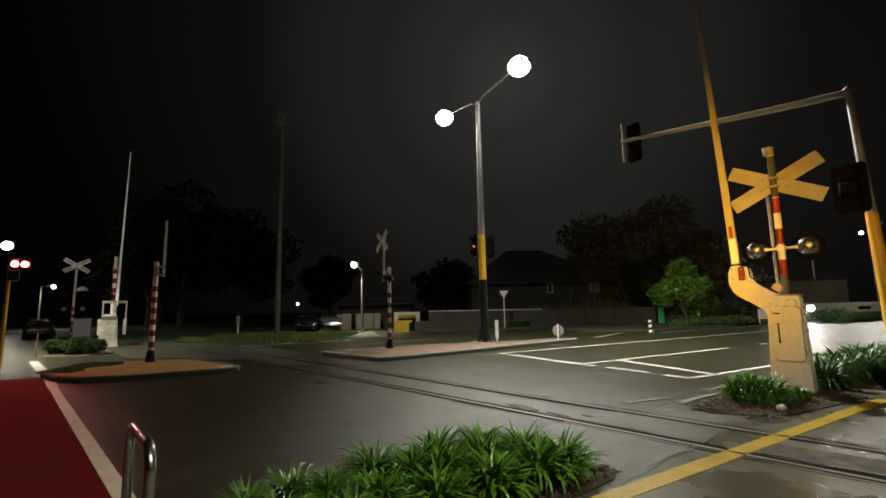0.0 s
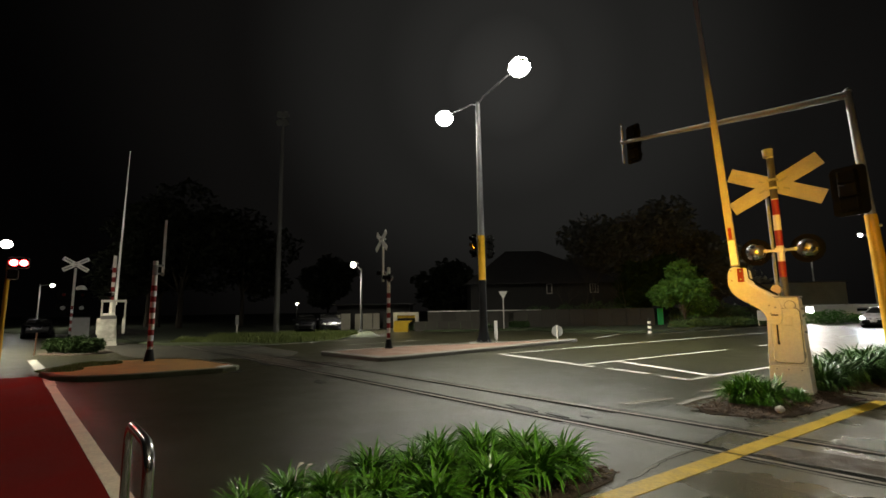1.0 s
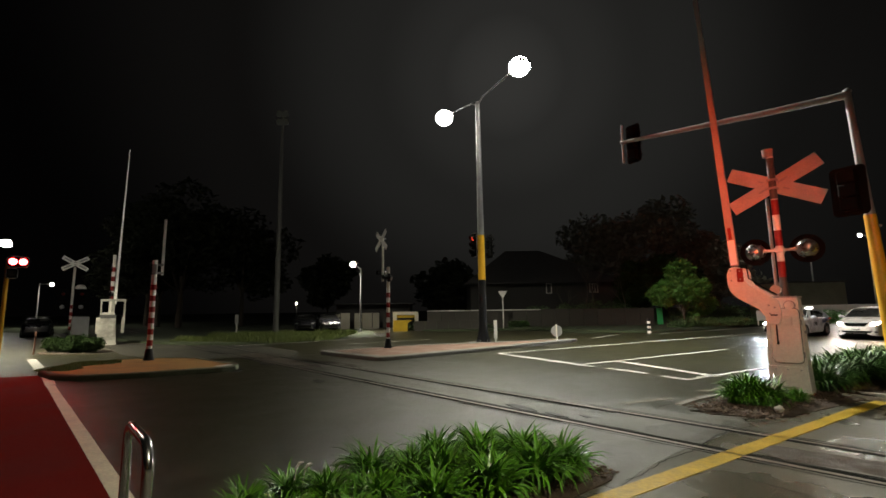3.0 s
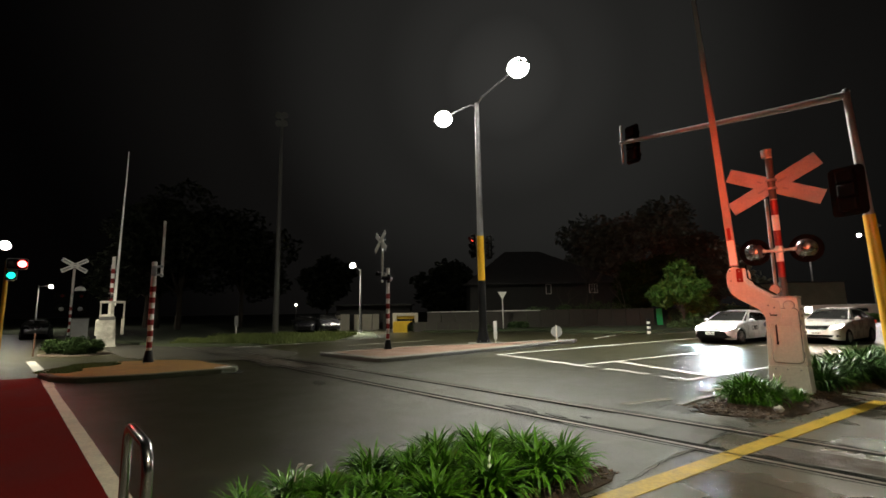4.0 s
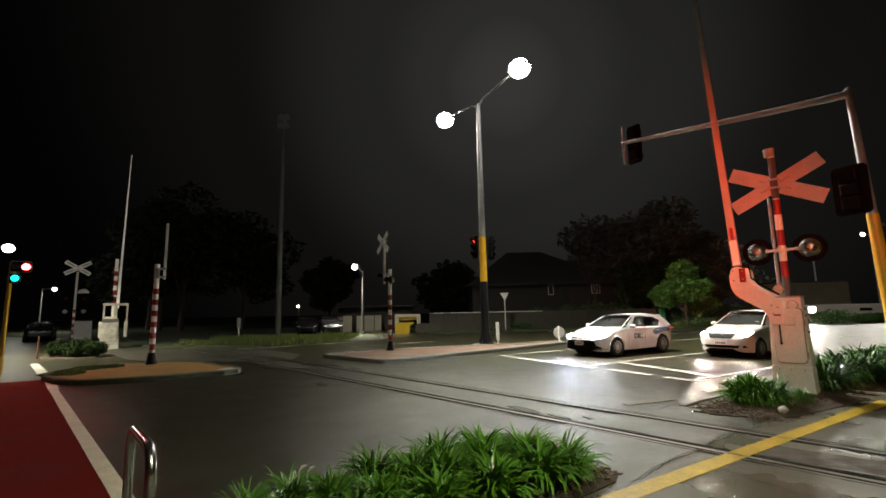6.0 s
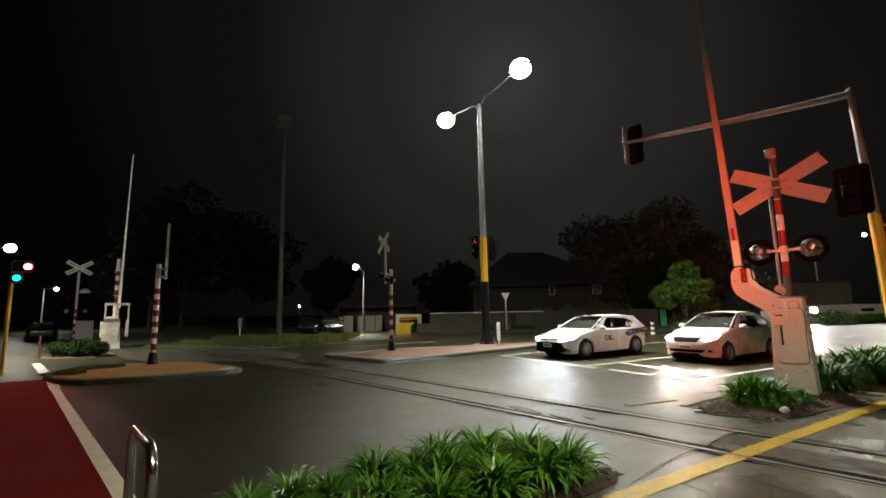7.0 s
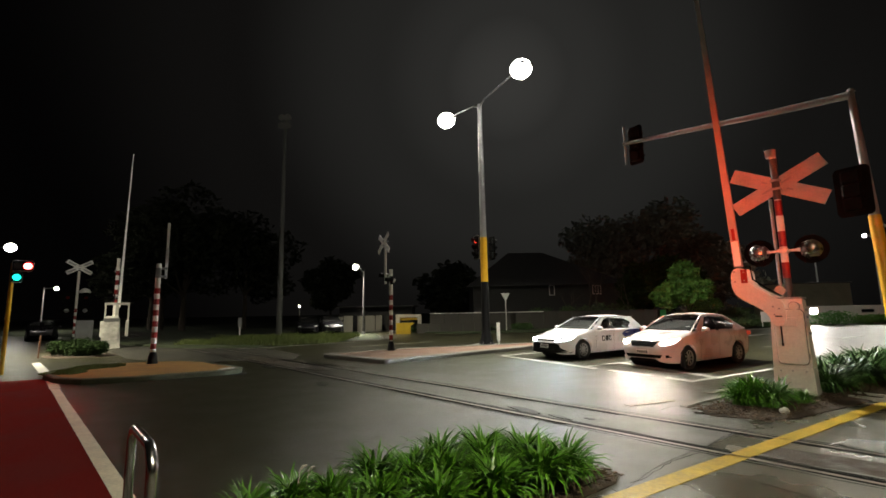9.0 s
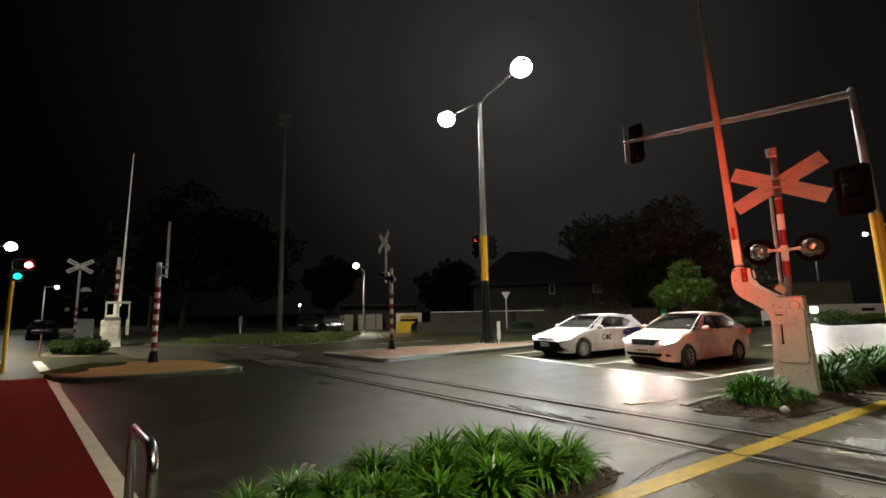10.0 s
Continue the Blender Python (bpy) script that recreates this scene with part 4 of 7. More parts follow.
    # boom with a short red patch on its foot and a hinge block
    d = Vector((0, math.sin(radians(lean)), math.cos(radians(lean))))
    foot = Vector((bx, px + 0.54, pz + 0.72))
    q = Matrix.Translation(foot) @ Matrix.Rotation(radians(-lean), 4, "X")
    bm = B()
    box(bm, 0.0, 0, 0.02, 0.09, 0.13, 0.16, bevel=0.01, m=q)
    part("hinge_block", bm, BLACK, t)
    bm = B()
    secs = [(0.14, 0.075, 0.035), (0.7, 0.07, 0.033), (boom_len * 0.5, 0.055, 0.026), (boom_len, 0.035, 0.018)]
    rings = [[bm.verts.new(q @ Vector((x * k, y * w, z))) for x, y in ((-1, -1), (1, -1), (1, 1), (-1, 1))] for z, w, k in secs]
    for u, v in zip(rings, rings[1:]):
        for k in range(4):
            bm.faces.new((u[k], u[(k + 1) % 4], v[(k + 1) % 4], v[k]))
    bm.faces.new(rings[0][::-1]), bm.faces.new(rings[-1])
    boom = part("boom", bm, BOOM_PAINT, t, "tapered white boom raised upright, dulled beside its bright strip")
    for z0, z1, mtl, lab in ((0.16, 0.66, RETRO_BRIGHT, "bright white reflective strip"), (0.68, 0.92, RETRO_RED, "small red reflector patch")):
        bm = B()
        w = 0.062 if mtl is not RETRO_RED else 0.030
        box(bm, -0.037, 0, (z0 + z1) / 2, 0.008, 2 * w, z1 - z0, bevel=0.002, m=q)
        part("reflector", bm, mtl, boom, lab)
    bm = B()
    tube(bm, [(-0.20, px - 0.08, pz + 0.36), (-0.10, px - 0.08, pz + 0.36)], 0.085, 18)
    part("warning_disc", bm, DISC_PALE, t, "round pale disc", smooth=True)
    if weights:
        for sx in (-0.27 * kx, 0.22 * kx):
            bm = B()
            plate(bm, [(sx, y, z) for y, z in ((-0.20, 0.55), (0.20, 0.55), (0.34, 1.50), (0.34, 2.2), (0.10, 2.2), (-0.20, 1.2))], 0.09)
            part("counterweight", bm, PAINT_WHITE, t, "white counterweight plate")
    return t


def build_frame_barrier(m, label):
    """A barrier machine seen end on: a tapered case between two hanging weight arms joined by a cross bar."""
    t = thing("barrier_machine", m, label, "level-crossing barrier", "barriers")
    bm = B()
    lo = [(-0.46, -0.30), (0.46, -0.30), (0.46, 0.30), (-0.46, 0.30)]
    levels = [[bm.verts.new((x * k, y * k, z)) for x, y in lo] for z, k in ((0.0, 1.0), (0.06, 1.0), (0.061, 0.94), (1.45, 0.80), (1.70, 0.62), (1.74, 0.50))]
    for u, v in zip(levels, levels[1:]):
        for k in range(4):
            bm.faces.new((u[k], u[(k + 1) % 4], v[(k + 1) % 4], v[k]))
    bm.faces.new(levels[-1])
    part("machine_case", bm, DULL_WHITE, t, "off-white tapered machine case")
    bm = B()
    box(bm, 0.02, -0.285, 0.80, 0.62, 0.02, 1.05, bevel=0.02)
    part("door", bm, DULL_WHITE, t)
    bm = B()
    box(bm, 0.0, 0.0, 1.52, 0.70, 0.50, 0.20, bevel=0.03)
    part("case_lid", bm, POLE_DARK, t, "dark case lid")
    for s in (-1, 1):
        bm = B()
        plate(bm, [(0.17 + s * 0.52, y, z) for y, z in ((-0.07, 1.2), (0.12, 1.2), (0.16, 2.46), (-0.10, 2.46))], 0.07)
        arm = part("weight_arm", bm, DULL_WHITE, t, "white hanging arm")
        bm = B()
        box(bm, 0.14 + s * 0.56, 0.0, 1.05, 0.15, 0.34, 0.85, bevel=0.03)
        part("counterweight", bm, DULL_WHITE, arm, "white counterweight block")
    bm = B()
    box(bm, 0.17, 0.02, 2.40, 1.08, 0.10, 0.13, bevel=0.015)
    part("cross_bar", bm, DULL_WHITE, t, "white cross bar")
    bm = B()
    box(bm, 0.20, 0.02, 2.05, 0.15, 0.14, 0.70, bevel=0.02)
    part("boom_root", bm, DULL_WHITE, t)
    bm = B()
    secs = [(2.2, 0.07, 0.05), (4.5, 0.055, 0.04), (7.5, 0.038, 0.03), (11.0, 0.02, 0.015)]
    rings = [[bm.verts.new((0.26 + 0.014 * (z - 2.2) + x * w, 0.02 + y * k, z)) for x, y in ((-1, -1), (1, -1), (1, 1), (-1, 1))] for z, w, k in secs]
    for u, v in zip(rings, rings[1:]):
        for k in range(4):
            bm.faces.new((u[k], u[(k + 1) % 4], v[(k + 1) % 4], v[k]))
    bm.faces.new(rings[0][::-1]), bm.faces.new(rings[-1])
    part("boom", bm, RETRO_WHITE, t, "tapered white boom raised upright")
    return t


def build_luminaire(t, at, az, size=1.0, lens=None):
    """A flat street-light head with a domed lens below, its arm end at -x."""
    m = Matrix.Translation(at) @ Matrix.Rotation(az, 4, "Z")
    bm = B()
    if size <= 0.8:
        box(bm, -0.1, 0, 0.10, 0.45 * size, 0.30 * size, 0.10 * size, bevel=0.03 * size, m=m)
    else:
        box(bm, 0, 0, 0.03, 1.05 * size, 0.60 * size, 0.12 * size, bevel=0.045 * size, m=m)
    h = part("lamp_head", bm, PAINT_GREY, t, "grey street-light head")
    bm = B()
    if size <= 0.8:     # small round lantern
        bmesh.ops.create_uvsphere(bm, u_segments=20, v_segments=12, radius=0.30 * size, matrix=m @ Matrix.Translation((0.03, 0, -0.10)))
        part("lens", bm, lens or LUMINAIRE, h, "glowing round lamp globe", smooth=True)
        return
    # Lens swollen and rounded to stand in for the lamp's glare.
    bmesh.ops.create_uvsphere(bm, u_segments=24, v_segments=12, radius=1, matrix=m @ Matrix.Translation((0.03, 0, -0.035)) @ Matrix.Diagonal((0.50 * size, 0.48 * size, 0.42 * size, 1)))
    part("lens", bm, lens or LUMINAIRE, h, "glowing lamp lens", smooth=True)


def build_traffic_head(t, m, lamps, hood_len=0.26, board=(0.50, 1.20), r=0.115, edge=True, full=False):
    """A signal head in local space m (x forward, y left, z up). lamps: (y, z, off lens)."""
    bm = B()
    ring = rrect(board[0], board[1], 0.09)
    mm = m @ Matrix(((0, 0, 1, 0), (1, 0, 0, 0), (0, 1, 0, 0), (0, 0, 0, 1)))
    prism(bm, ring, -0.012, 0.0, m=mm)
    bo = part("target_board", bm, BLACK_MATT, t, "black backing board")
    if edge:
        bm = B()
        prism(bm, offset_ring(ring, 0.004), 0.0, 0.004, m=mm)
        prism(bm, offset_ring(ring, 0.022), 0.0, 0.007, 1, m=mm)
        part("board_edge", bm, [LINE_WHITE, BLACK_MATT], bo, "white edge line")
    for y, z in lamps:
        bm = B()
        box(bm, -0.07, y, z, 0.16, 0.27, 0.30, bevel=0.03, m=m)
        part("lamp_case", bm, BLACK_MATT, bo)
        bm = B()
        n = 20
        rings = []
        for d, a0 in ((0.005, 0), (hood_len, 0)):
            rings.append([bm.verts.new(m @ Vector((d * (1.0 if d < 0.1 or full else 0.55 + 0.45 * max(0, math.sin(a) * 0.6 + 0.4)), y + (r + 0.012) * math.cos(a), z + (r + 0.012) * math.sin(a)))) for a in [radians((-90 + 360 * k / n) if full else (-50 + 280 * k / n)) for k in range(n + 1)]])
        for k in range(n):
            bm.faces.new((rings[0][k], rings[0][k + 1], rings[1][k + 1], rings[1][k]))
        bmesh.ops.solidify(bm, geom=bm.faces[:], thickness=0.004)
        part("visor", bm, BLACK_MATT, bo)
    return bo


def swing_lens(t, at, r, lit, unlit, name="lens"):
    """A thin lens disc with a lit face (local +x) and an unlit one; it can turn about its upright axis."""
    bm = B()
    n = 24
    for x, mi in ((0.006, 0), (-0.006, 1)):
        vs = [bm.verts.new((x, r * math.cos(k * math.tau / n), r * math.sin(k * math.tau / n))) for k in range(n)]
        f = bm.faces.new(vs if x > 0 else vs[::-1])
        f.material_index = mi
    bm.verts.ensure_lookup_table()
    for k in range(n):
        f = bm.faces.new((bm.verts[k], bm.verts[(k + 1) % n], bm.verts[n + (k + 1) % n], bm.verts[n + k]))
        f.material_index = 1
    ob = part(name, bm, [lit, unlit], t, "round signal lens")
    ob.matrix_basis = at
    return ob


def build_street_light(base, top_z, heads, label, yellow=None, black=None, r=(0.17, 0.09), lens=None, size=1.0):
    t = thing("street_light", Matrix.Translation((base[0], base[1], base[2] if len(base) > 2 else 0)), label, "street light", "street lights")
    z0 = base[2] if len(base) > 2 else 0
    H = top_z - z0

    def rad(z):
        return r[0] + (r[1] - r[0]) * z / H
    bm = B()
    tube(bm, [(0, 0, 0), (0, 0, H * 0.5), (0, 0, H)], 0, 16, radii=[rad(0), rad(H * 0.5), rad(H)])
    # Low poles take the darker steel in place of dimmer light.
    part("pole", bm, POLE_DARK if top_z < 6 else GALV, t, "galvanised tapered steel pole", smooth=True)
    for nm, seg, mtl, lab in (("yellow_sleeve", yellow, YELLOW, "yellow painted pole section"), ("black_sleeve", black, BLACK, "black painted pole section")):
        if seg:
            bm = B()
            tube(bm, [(0, 0, seg[0] - z0), (0, 0, seg[1] - z0)], 0, 16, radii=[rad(seg[0]) + 0.006, rad(seg[1]) + 0.006])
            part(nm, bm, mtl, t, lab, smooth=True)
    bm = B()
    tube(bm, [(0, 0, 0), (0, 0, 0.05)], r[0] * 2.0, 16)
    for k in range(8):
        a = k * math.tau / 8
        box(bm, math.cos(a) * r[0] * 1.35, math.sin(a) * r[0] * 1.35, 0.12, 0.10, 0.02, 0.2, m=Matrix.Rotation(0, 4, "Z"))
    part("base_plate", bm, BLACK if black else GALV, t)
    if black:
        bm = B()
        tube(bm, [(0, 0, 0.05), (0, 0, 0.16), (0, 0, 0.5), (0, 0, 0.75)], 0, 20, radii=[r[0] + 0.13, r[0] + 0.10, r[0] + 0.035, r[0] + 0.008])
        foot = part("flared_foot", bm, BLACK, t, "black flared pole foot", smooth=True)
        for k in range(6):
            a = k * math.tau / 6
            bm = B()
            tube(bm, [(math.cos(a) * (r[0] + 0.16), math.sin(a) * (r[0] + 0.16), 0.03), (math.cos(a) * (r[0] + 0.16), math.sin(a) * (r[0] + 0.16), 0.13)], 0.018, 6)
            part("anchor_bolt", bm, GALV, foot)
    for h in heads:
        p = Vector(h) - Vector((base[0], base[1], z0))
        d = Vector((p.x, p.y, 0))
        az = math.atan2(d.y, d.x)
        d.normalize()
        bm = B()
        tube(bm, [(0, 0, H - 0.15), (d.x * 0.5, d.y * 0.5, p.z - 0.06), (p.x - d.x * 0.4, p.y - d.y * 0.4, p.z + 0.03)], 0.035, 8)
        part("outreach_arm", bm, GALV, t, smooth=True)
        build_luminaire(t, p, az, size, lens)
    return t


# ---------------------------------------------------------------- cars
def interp(table, x):
    """A smooth curve through a table of (x, value), with no overshoot."""
    n = len(table)
    if x <= table[0][0]:
        return table[0][1]
    if x >= table[-1][0]:
        return table[-1][1]
    i = next(k for k in range(n - 1) if x <= table[k + 1][0])
    sl = [(b[1] - a[1]) / (b[0] - a[0]) for a, b in zip(table, table[1:])]

    def tangent(k):
        if k == 0:
            return sl[0]
        if k == n - 1:
            return sl[-1]
        return 0.0 if sl[k - 1] * sl[k] <= 0 else 2 * sl[k - 1] * sl[k] / (sl[k - 1] + sl[k])
    (x0, y0), (x1, y1) = table[i], table[i + 1]
    h = x1 - x0
    f = (x - x0) / h
    return (y0 * (1 + 2 * f) * (1 - f) ** 2 + h * tangent(i) * f * (1 - f) ** 2 + y1 * f * f * (3 - 2 * f) + h * tangent(i + 1) * f * f * (f - 1))


def loft(bm, stations, mi=0, mirror=True):
    """Skins a list of half-sections (lists of points from the sill to the middle line), both sides."""
    for s in ((1, -1) if mirror else (1,)):
        rows = [[bm.verts.new((p[0], p[1] * s, p[2])) for p in st] for st in stations]
        for u, v in zip(rows, rows[1:]):
            for k in range(len(u) - 1):
                f = bm.faces.new((u[k], u[k + 1], v[k + 1], v[k]))
                f.material_index = mi
    bmesh.ops.remove_doubles(bm, verts=bm.verts[:], dist=0.0008)


def build_wheel(t, x, y, r, w, side, spokes=10):
    wh = new("wheel")
    wh.parent = t
    wh["label"] = "black tyre on a silver spoked rim"
    wh.matrix_basis = Matrix.Translation((x, y, r))
    bm = B()
    prof = [(r * 0.66, -w * 0.42), (r * 0.93, -w * 0.5), (r, -w * 0.36), (r, w * 0.36), (r * 0.93, w * 0.5), (r * 0.66, w * 0.42)]
    n = 32
    rings = [[bm.verts.new((q[0] * math.cos(k * math.tau / n), q[1], q[0] * math.sin(k * math.tau / n))) for q in prof] for k in range(n)]
    for k in range(n):
        a, b = rings[k], rings[(k + 1) % n]
        for j in range(len(prof)):
            bm.faces.new((a[j], a[(j + 1) % len(prof)], b[(j + 1) % len(prof)], b[j]))
    part("tyre", bm, TYRE, wh, "black tyre", smooth=True)
    bm = B()
    yo = side * w * 0.34
    tube(bm, [(0, yo - 0.03 * side, 0), (0, yo - 0.028 * side, 0)], r * 0.66, 28, mi=1)
    n = 28
    rim = [[bm.verts.new((q * math.cos(k * math.tau / n), yy, q * math.sin(k * math.tau / n))) for q, yy in ((r * 0.58, yo - 0.015 * side), (r * 0.62, yo + 0.012 * side), (r * 0.68, yo + 0.008 * side))] for k in range(n)]
    for k in range(n):
        a, b = rim[k], rim[(k + 1) % n]
        for j in range(2):
            bm.faces.new((a[j], a[j + 1], b[j + 1], b[j]))
    for k in range(spokes):
        m = Matrix.Rotation(k * math.tau / spokes, 4, "Y")
        box(bm, r * 0.34, yo - 0.004 * side, 0, r * 0.52, 0.018, r * 0.11, bevel=0.004, m=m)
    tube(bm, [(0, yo - 0.02 * side, 0), (0, yo + 0.014 * side, 0)], r * 0.15, 14)
    part("rim", bm, [ALLOY, BLACK_MATT], wh, "silver spoked rim")
    return wh


def build_car(spec):
    """A car in its own space: x forward from the front axle, y left, z up from the road."""
    t = thing(spec["name"], Matrix(), spec["label"], "car")
    W2, WB, R = spec["width"] / 2, spec["base"], spec["wheel_r"]
    xf, xr = spec["front"], -WB - spec["rear"]
    top, plan, sill = spec["top"], spec["plan"], 0.20
    paint = spec["paint"]
    arch = R + 0.055

    def low(x):
        z = interp(spec["under"], x)
        for c in (0.0, -WB):
            d = abs(x - c)
            if d < arch:
                z = max(z, R - 0.02 + math.sqrt(arch * arch - d * d) * 0.98)
        return z
    xs = sorted(set([xr + (xf - xr) * k / 60 for k in range(61)] + [c + s * arch * q for c in (0, -WB) for s in (-1, 1) for q in (0.3, 0.6, 0.8, 0.92, 0.985, 1.0)]
                    + [e + s * d for e, s in ((xr, 1), (xf, -1)) for d in (0.006, 0.015, 0.03, 0.05, 0.08, 0.11, 0.15, 0.2, 0.26, 0.33)]))
    st = []
    for x in xs:
        w, zt, zl = W2 * interp(plan, x), interp(top, x), low(x)
        mid = min(max(zl + 0.03, 0.54), zt - 0.04)
        n = interp(spec["square"], x)
        row = [(x, w * 0.94, zl), (x, w * 0.965, zl + (mid - zl) * 0.25), (x, w * 0.985, zl + (mid - zl) * 0.6)]
        for k in range(15):
            a = radians(90 * k / 14)
            row.append((x, w * max(0.0, math.cos(a)) ** (2 / n), mid + (zt - mid) * math.sin(a) ** (2 / n)))
        st.append(row)
    bm = B()
    loft(bm, st)
    # nose and tail closed by faces that fold under
    for x, sgn in ((xs[0], -1), (xs[-1], 1)):
        row = st[0] if sgn < 0 else st[-1]
        vs = [bm.verts.new((p[0], p[1], p[2])) for p in row] + [bm.verts.new((p[0], -p[1], p[2])) for p in row[::-1][1:]]
        bm.faces.new(vs)
    bmesh.ops.remove_doubles(bm, verts=bm.verts[:], dist=0.0008)
    body = part("body", bm, paint, t, "glossy painted body shell", smooth=True)
    # underside and inner arches
    bm = B()
    box(bm, (xf + xr) / 2, 0, 0.30, xf - xr - 0.5, 2 * W2 * 0.80, 0.22, bevel=0.03)
    for c in (0, -WB):
        tube(bm, [(c, -W2 * 0.86, R), (c, W2 * 0.86, R)], arch - 0.015, 24)
    part("underbody", bm, BLACK_MATT, t, "black underbody")
    # greenhouse: pillars and roof skin painted, panes proud of a dark cabin
    g = spec["cabin"]           # rows: x at the belt, x at the roof rail: windscreen, A to B, B to C, tail
    zb, zr, inset = g["belt"], g["roof"], g["inset"]
    wb = W2 * 0.955

    def rail(x):
        return interp(g["rail"], x)

    def wtop(x):
        return wb - inset * (rail(x) - zb) / (zr - zb)
    # roof skin
    bm = B()
    rx = [g["roof_rear"] + (g["roof_front"] - g["roof_rear"]) * k / 14 for k in range(15)]
    rows = []
    for x in rx:
        z, w = rail(x), wtop(x)
        rows.append([(x, w, z), (x, w * 0.985, z + 0.022), (x, w * 0.85, z + 0.045), (x, w * 0.5, z + 0.062), (x, 0, z + 0.068)])
    loft(bm, rows)
    part("roof", bm, spec.get("roof_paint", paint), t, "painted roof panel", smooth=True)
    # dark trim, dashboard, seats and steering wheel under the glass
    xa, xb = g["belt_front"], g["belt_rear"]
    bm = B()
    prism(bm, [(xb + 0.1, -wb + 0.08), (xa - 0.05, -wb + 0.08), (xa + 0.02, 0.0), (xa - 0.05, wb - 0.08), (xb + 0.1, wb - 0.08)], zb - 0.1, max(interp(top, x) for x in (xa, (xa + xb) / 2, xb)) + 0.022)
    cabin = part("cabin", bm, CABIN, t, "dark cabin trim behind the glass")
    bm = B()
    box(bm, xa - 0.42, 0, zb + 0.02, 0.34, 2 * wb - 0.30, 0.10, bevel=0.04)
    part("dashboard", bm, CABIN, cabin)
    for y in (-0.36, 0.36):
        for x, dz in ((xa - 1.18, 0.0), (xa - 2.05, -0.02)):
            bm = B()
            box(bm, x, y, zb + 0.10 + dz, 0.13, 0.46, 0.24, bevel=0.05)
            box(bm, x - 0.03, y, zb + 0.30 + dz, 0.09, 0.24, 0.14, bevel=0.04)
            part("seat", bm, SEAT_CLOTH, cabin, "grey cloth seat back")
    bm = B()
    n = 20
    tube(bm, [(xa - 0.68 - 0.07 * math.sin(k * math.tau / n), -0.36 + 0.18 * math.cos(k * math.tau / n), zb + 0.04 + 0.17 * math.sin(k * math.tau / n)) for k in range(n + 1)], 0.016, 6)
    part("steering_wheel", bm, BLACK_MATT, cabin, smooth=True)

    def side_point(x, z, out):
        """On the sloping window plane: x is given at this height."""
        f = (z - zb) / (zr - zb)
        return (x, wb - inset * f + out, z)
    # side panes and pillars
    for s in (1, -1):
        for ring in g["side_panes"]:
            bm = B()
            pts = [side_point(x, z, 0.006) for x, z in ring]
            pts = [(p[0], p[1] * s, p[2]) for p in pts]
            vs = [bm.verts.new(p) for p in pts]
            bm.faces.new(vs)
            bmesh.ops.solidify(bm, geom=bm.faces[:], thickness=0.004)
            part("side_window", bm, CAR_GLASS, t, "dark tinted side window").visible_shadow = False
        for ring in g["pillars"]:
            bm = B()
            pts = [side_point(x, z, 0.012) for x, z in ring]
            pts = [(p[0], p[1] * s, p[2]) for p in pts]
            vs = [bm.verts.new(p) for p in pts]
            bm.faces.new(vs)
            bmesh.ops.solidify(bm, geom=bm.faces[:], thickness=0.02)
            part("pillar", bm, BLACK_MATT if ring is g["pillars"][0] else paint, t)
    # windscreen and rear window as curved panes
    for nm, x0, z0, x1, w0s, w1s, bow in (("windscreen", xa + 0.10, zb - 0.03, g["roof_front"] + 0.02, 0.93, 0.96, 0.07), ("rear_window", xb - 0.06, zb + 0.02, g["roof_rear"] - 0.02, 0.90, 0.94, -0.05)):
        bm = B()
        z1 = rail(x1) + 0.045
        n, mrows = 10, []
        for j in range(6):
            f = j / 5
            hw = (wb * w0s) + (wtop(x1) * w1s - wb * w0s) * f
            mrows.append([bm.verts.new((x0 + (x1 - x0) * f + bow * (1 - (2 * k / n - 1) ** 2) * (1 - 0.3 * f), hw * (2 * k / n - 1), z0 + (z1 - z0) * f + 0.015 * math.sin(f * math.pi))) for k in range(n + 1)])
        for u, v in zip(mrows, mrows[1:]):
            for k in range(n):
                bm.faces.new((u[k], u[k + 1], v[k + 1], v[k]))
        part(nm, bm, CAR_GLASS, t, "tinted glossy glass", smooth=True).visible_shadow = False
        for s in (1, -1) if nm == "windscreen" else ():
            bm = B()
            tube(bm, [(x0 + (x1 - x0) * f, s * (wb * w0s + (wtop(x1) * 0.985 - wb * w0s) * f + 0.006), z0 + (z1 - z0) * f + 0.015 * math.sin(f * math.pi)) for f in (0, 0.33, 0.66, 0.95)], 0.020, 8)
            part("screen_pillar", bm, paint, t, smooth=True)
    for y in (-W2 + 0.10, W2 - 0.10):
        for x in (0, -WB):
            build_wheel(t, x, y * 0.99, R, 0.205, 1 if y > 0 else -1, spec["spokes"])
    for s in (1, -1):
        mx, mz = g["mirror"]
        bm = B()
        bmesh.ops.create_uvsphere(bm, u_segments=14, v_segments=10, radius=1, matrix=Matrix.Translation((mx, s * (W2 + 0.10), mz)) @ Matrix.Diagonal((0.075, 0.115, 0.075, 1)))
        box(bm, mx, s * (W2 + 0.0), mz - 0.05, 0.05, 0.10, 0.03, bevel=0.008)
        part("door_mirror", bm, paint, t, "painted door mirror", smooth=True)
        # door shut lines, sill strip and handles
        for x in spec["shuts"]:
            bm = B()
            pts = [(x, s * (W2 * interp(plan, x) * q + 0.003), z) for q, z in ((0.972, 0.27), (1.0, 0.54), (1.0, 0.74), (0.985, zb - 0.06))]
            tube(bm, pts, 0.0022, 5)
            part("shut_line", bm, BLACK_MATT, body)
        for x in spec["handles"]:
            bm = B()
            box(bm, x, s * (W2 * interp(plan, x) * 0.985 + 0.016), zb - 0.13, 0.19, 0.022, 0.028, bevel=0.008)
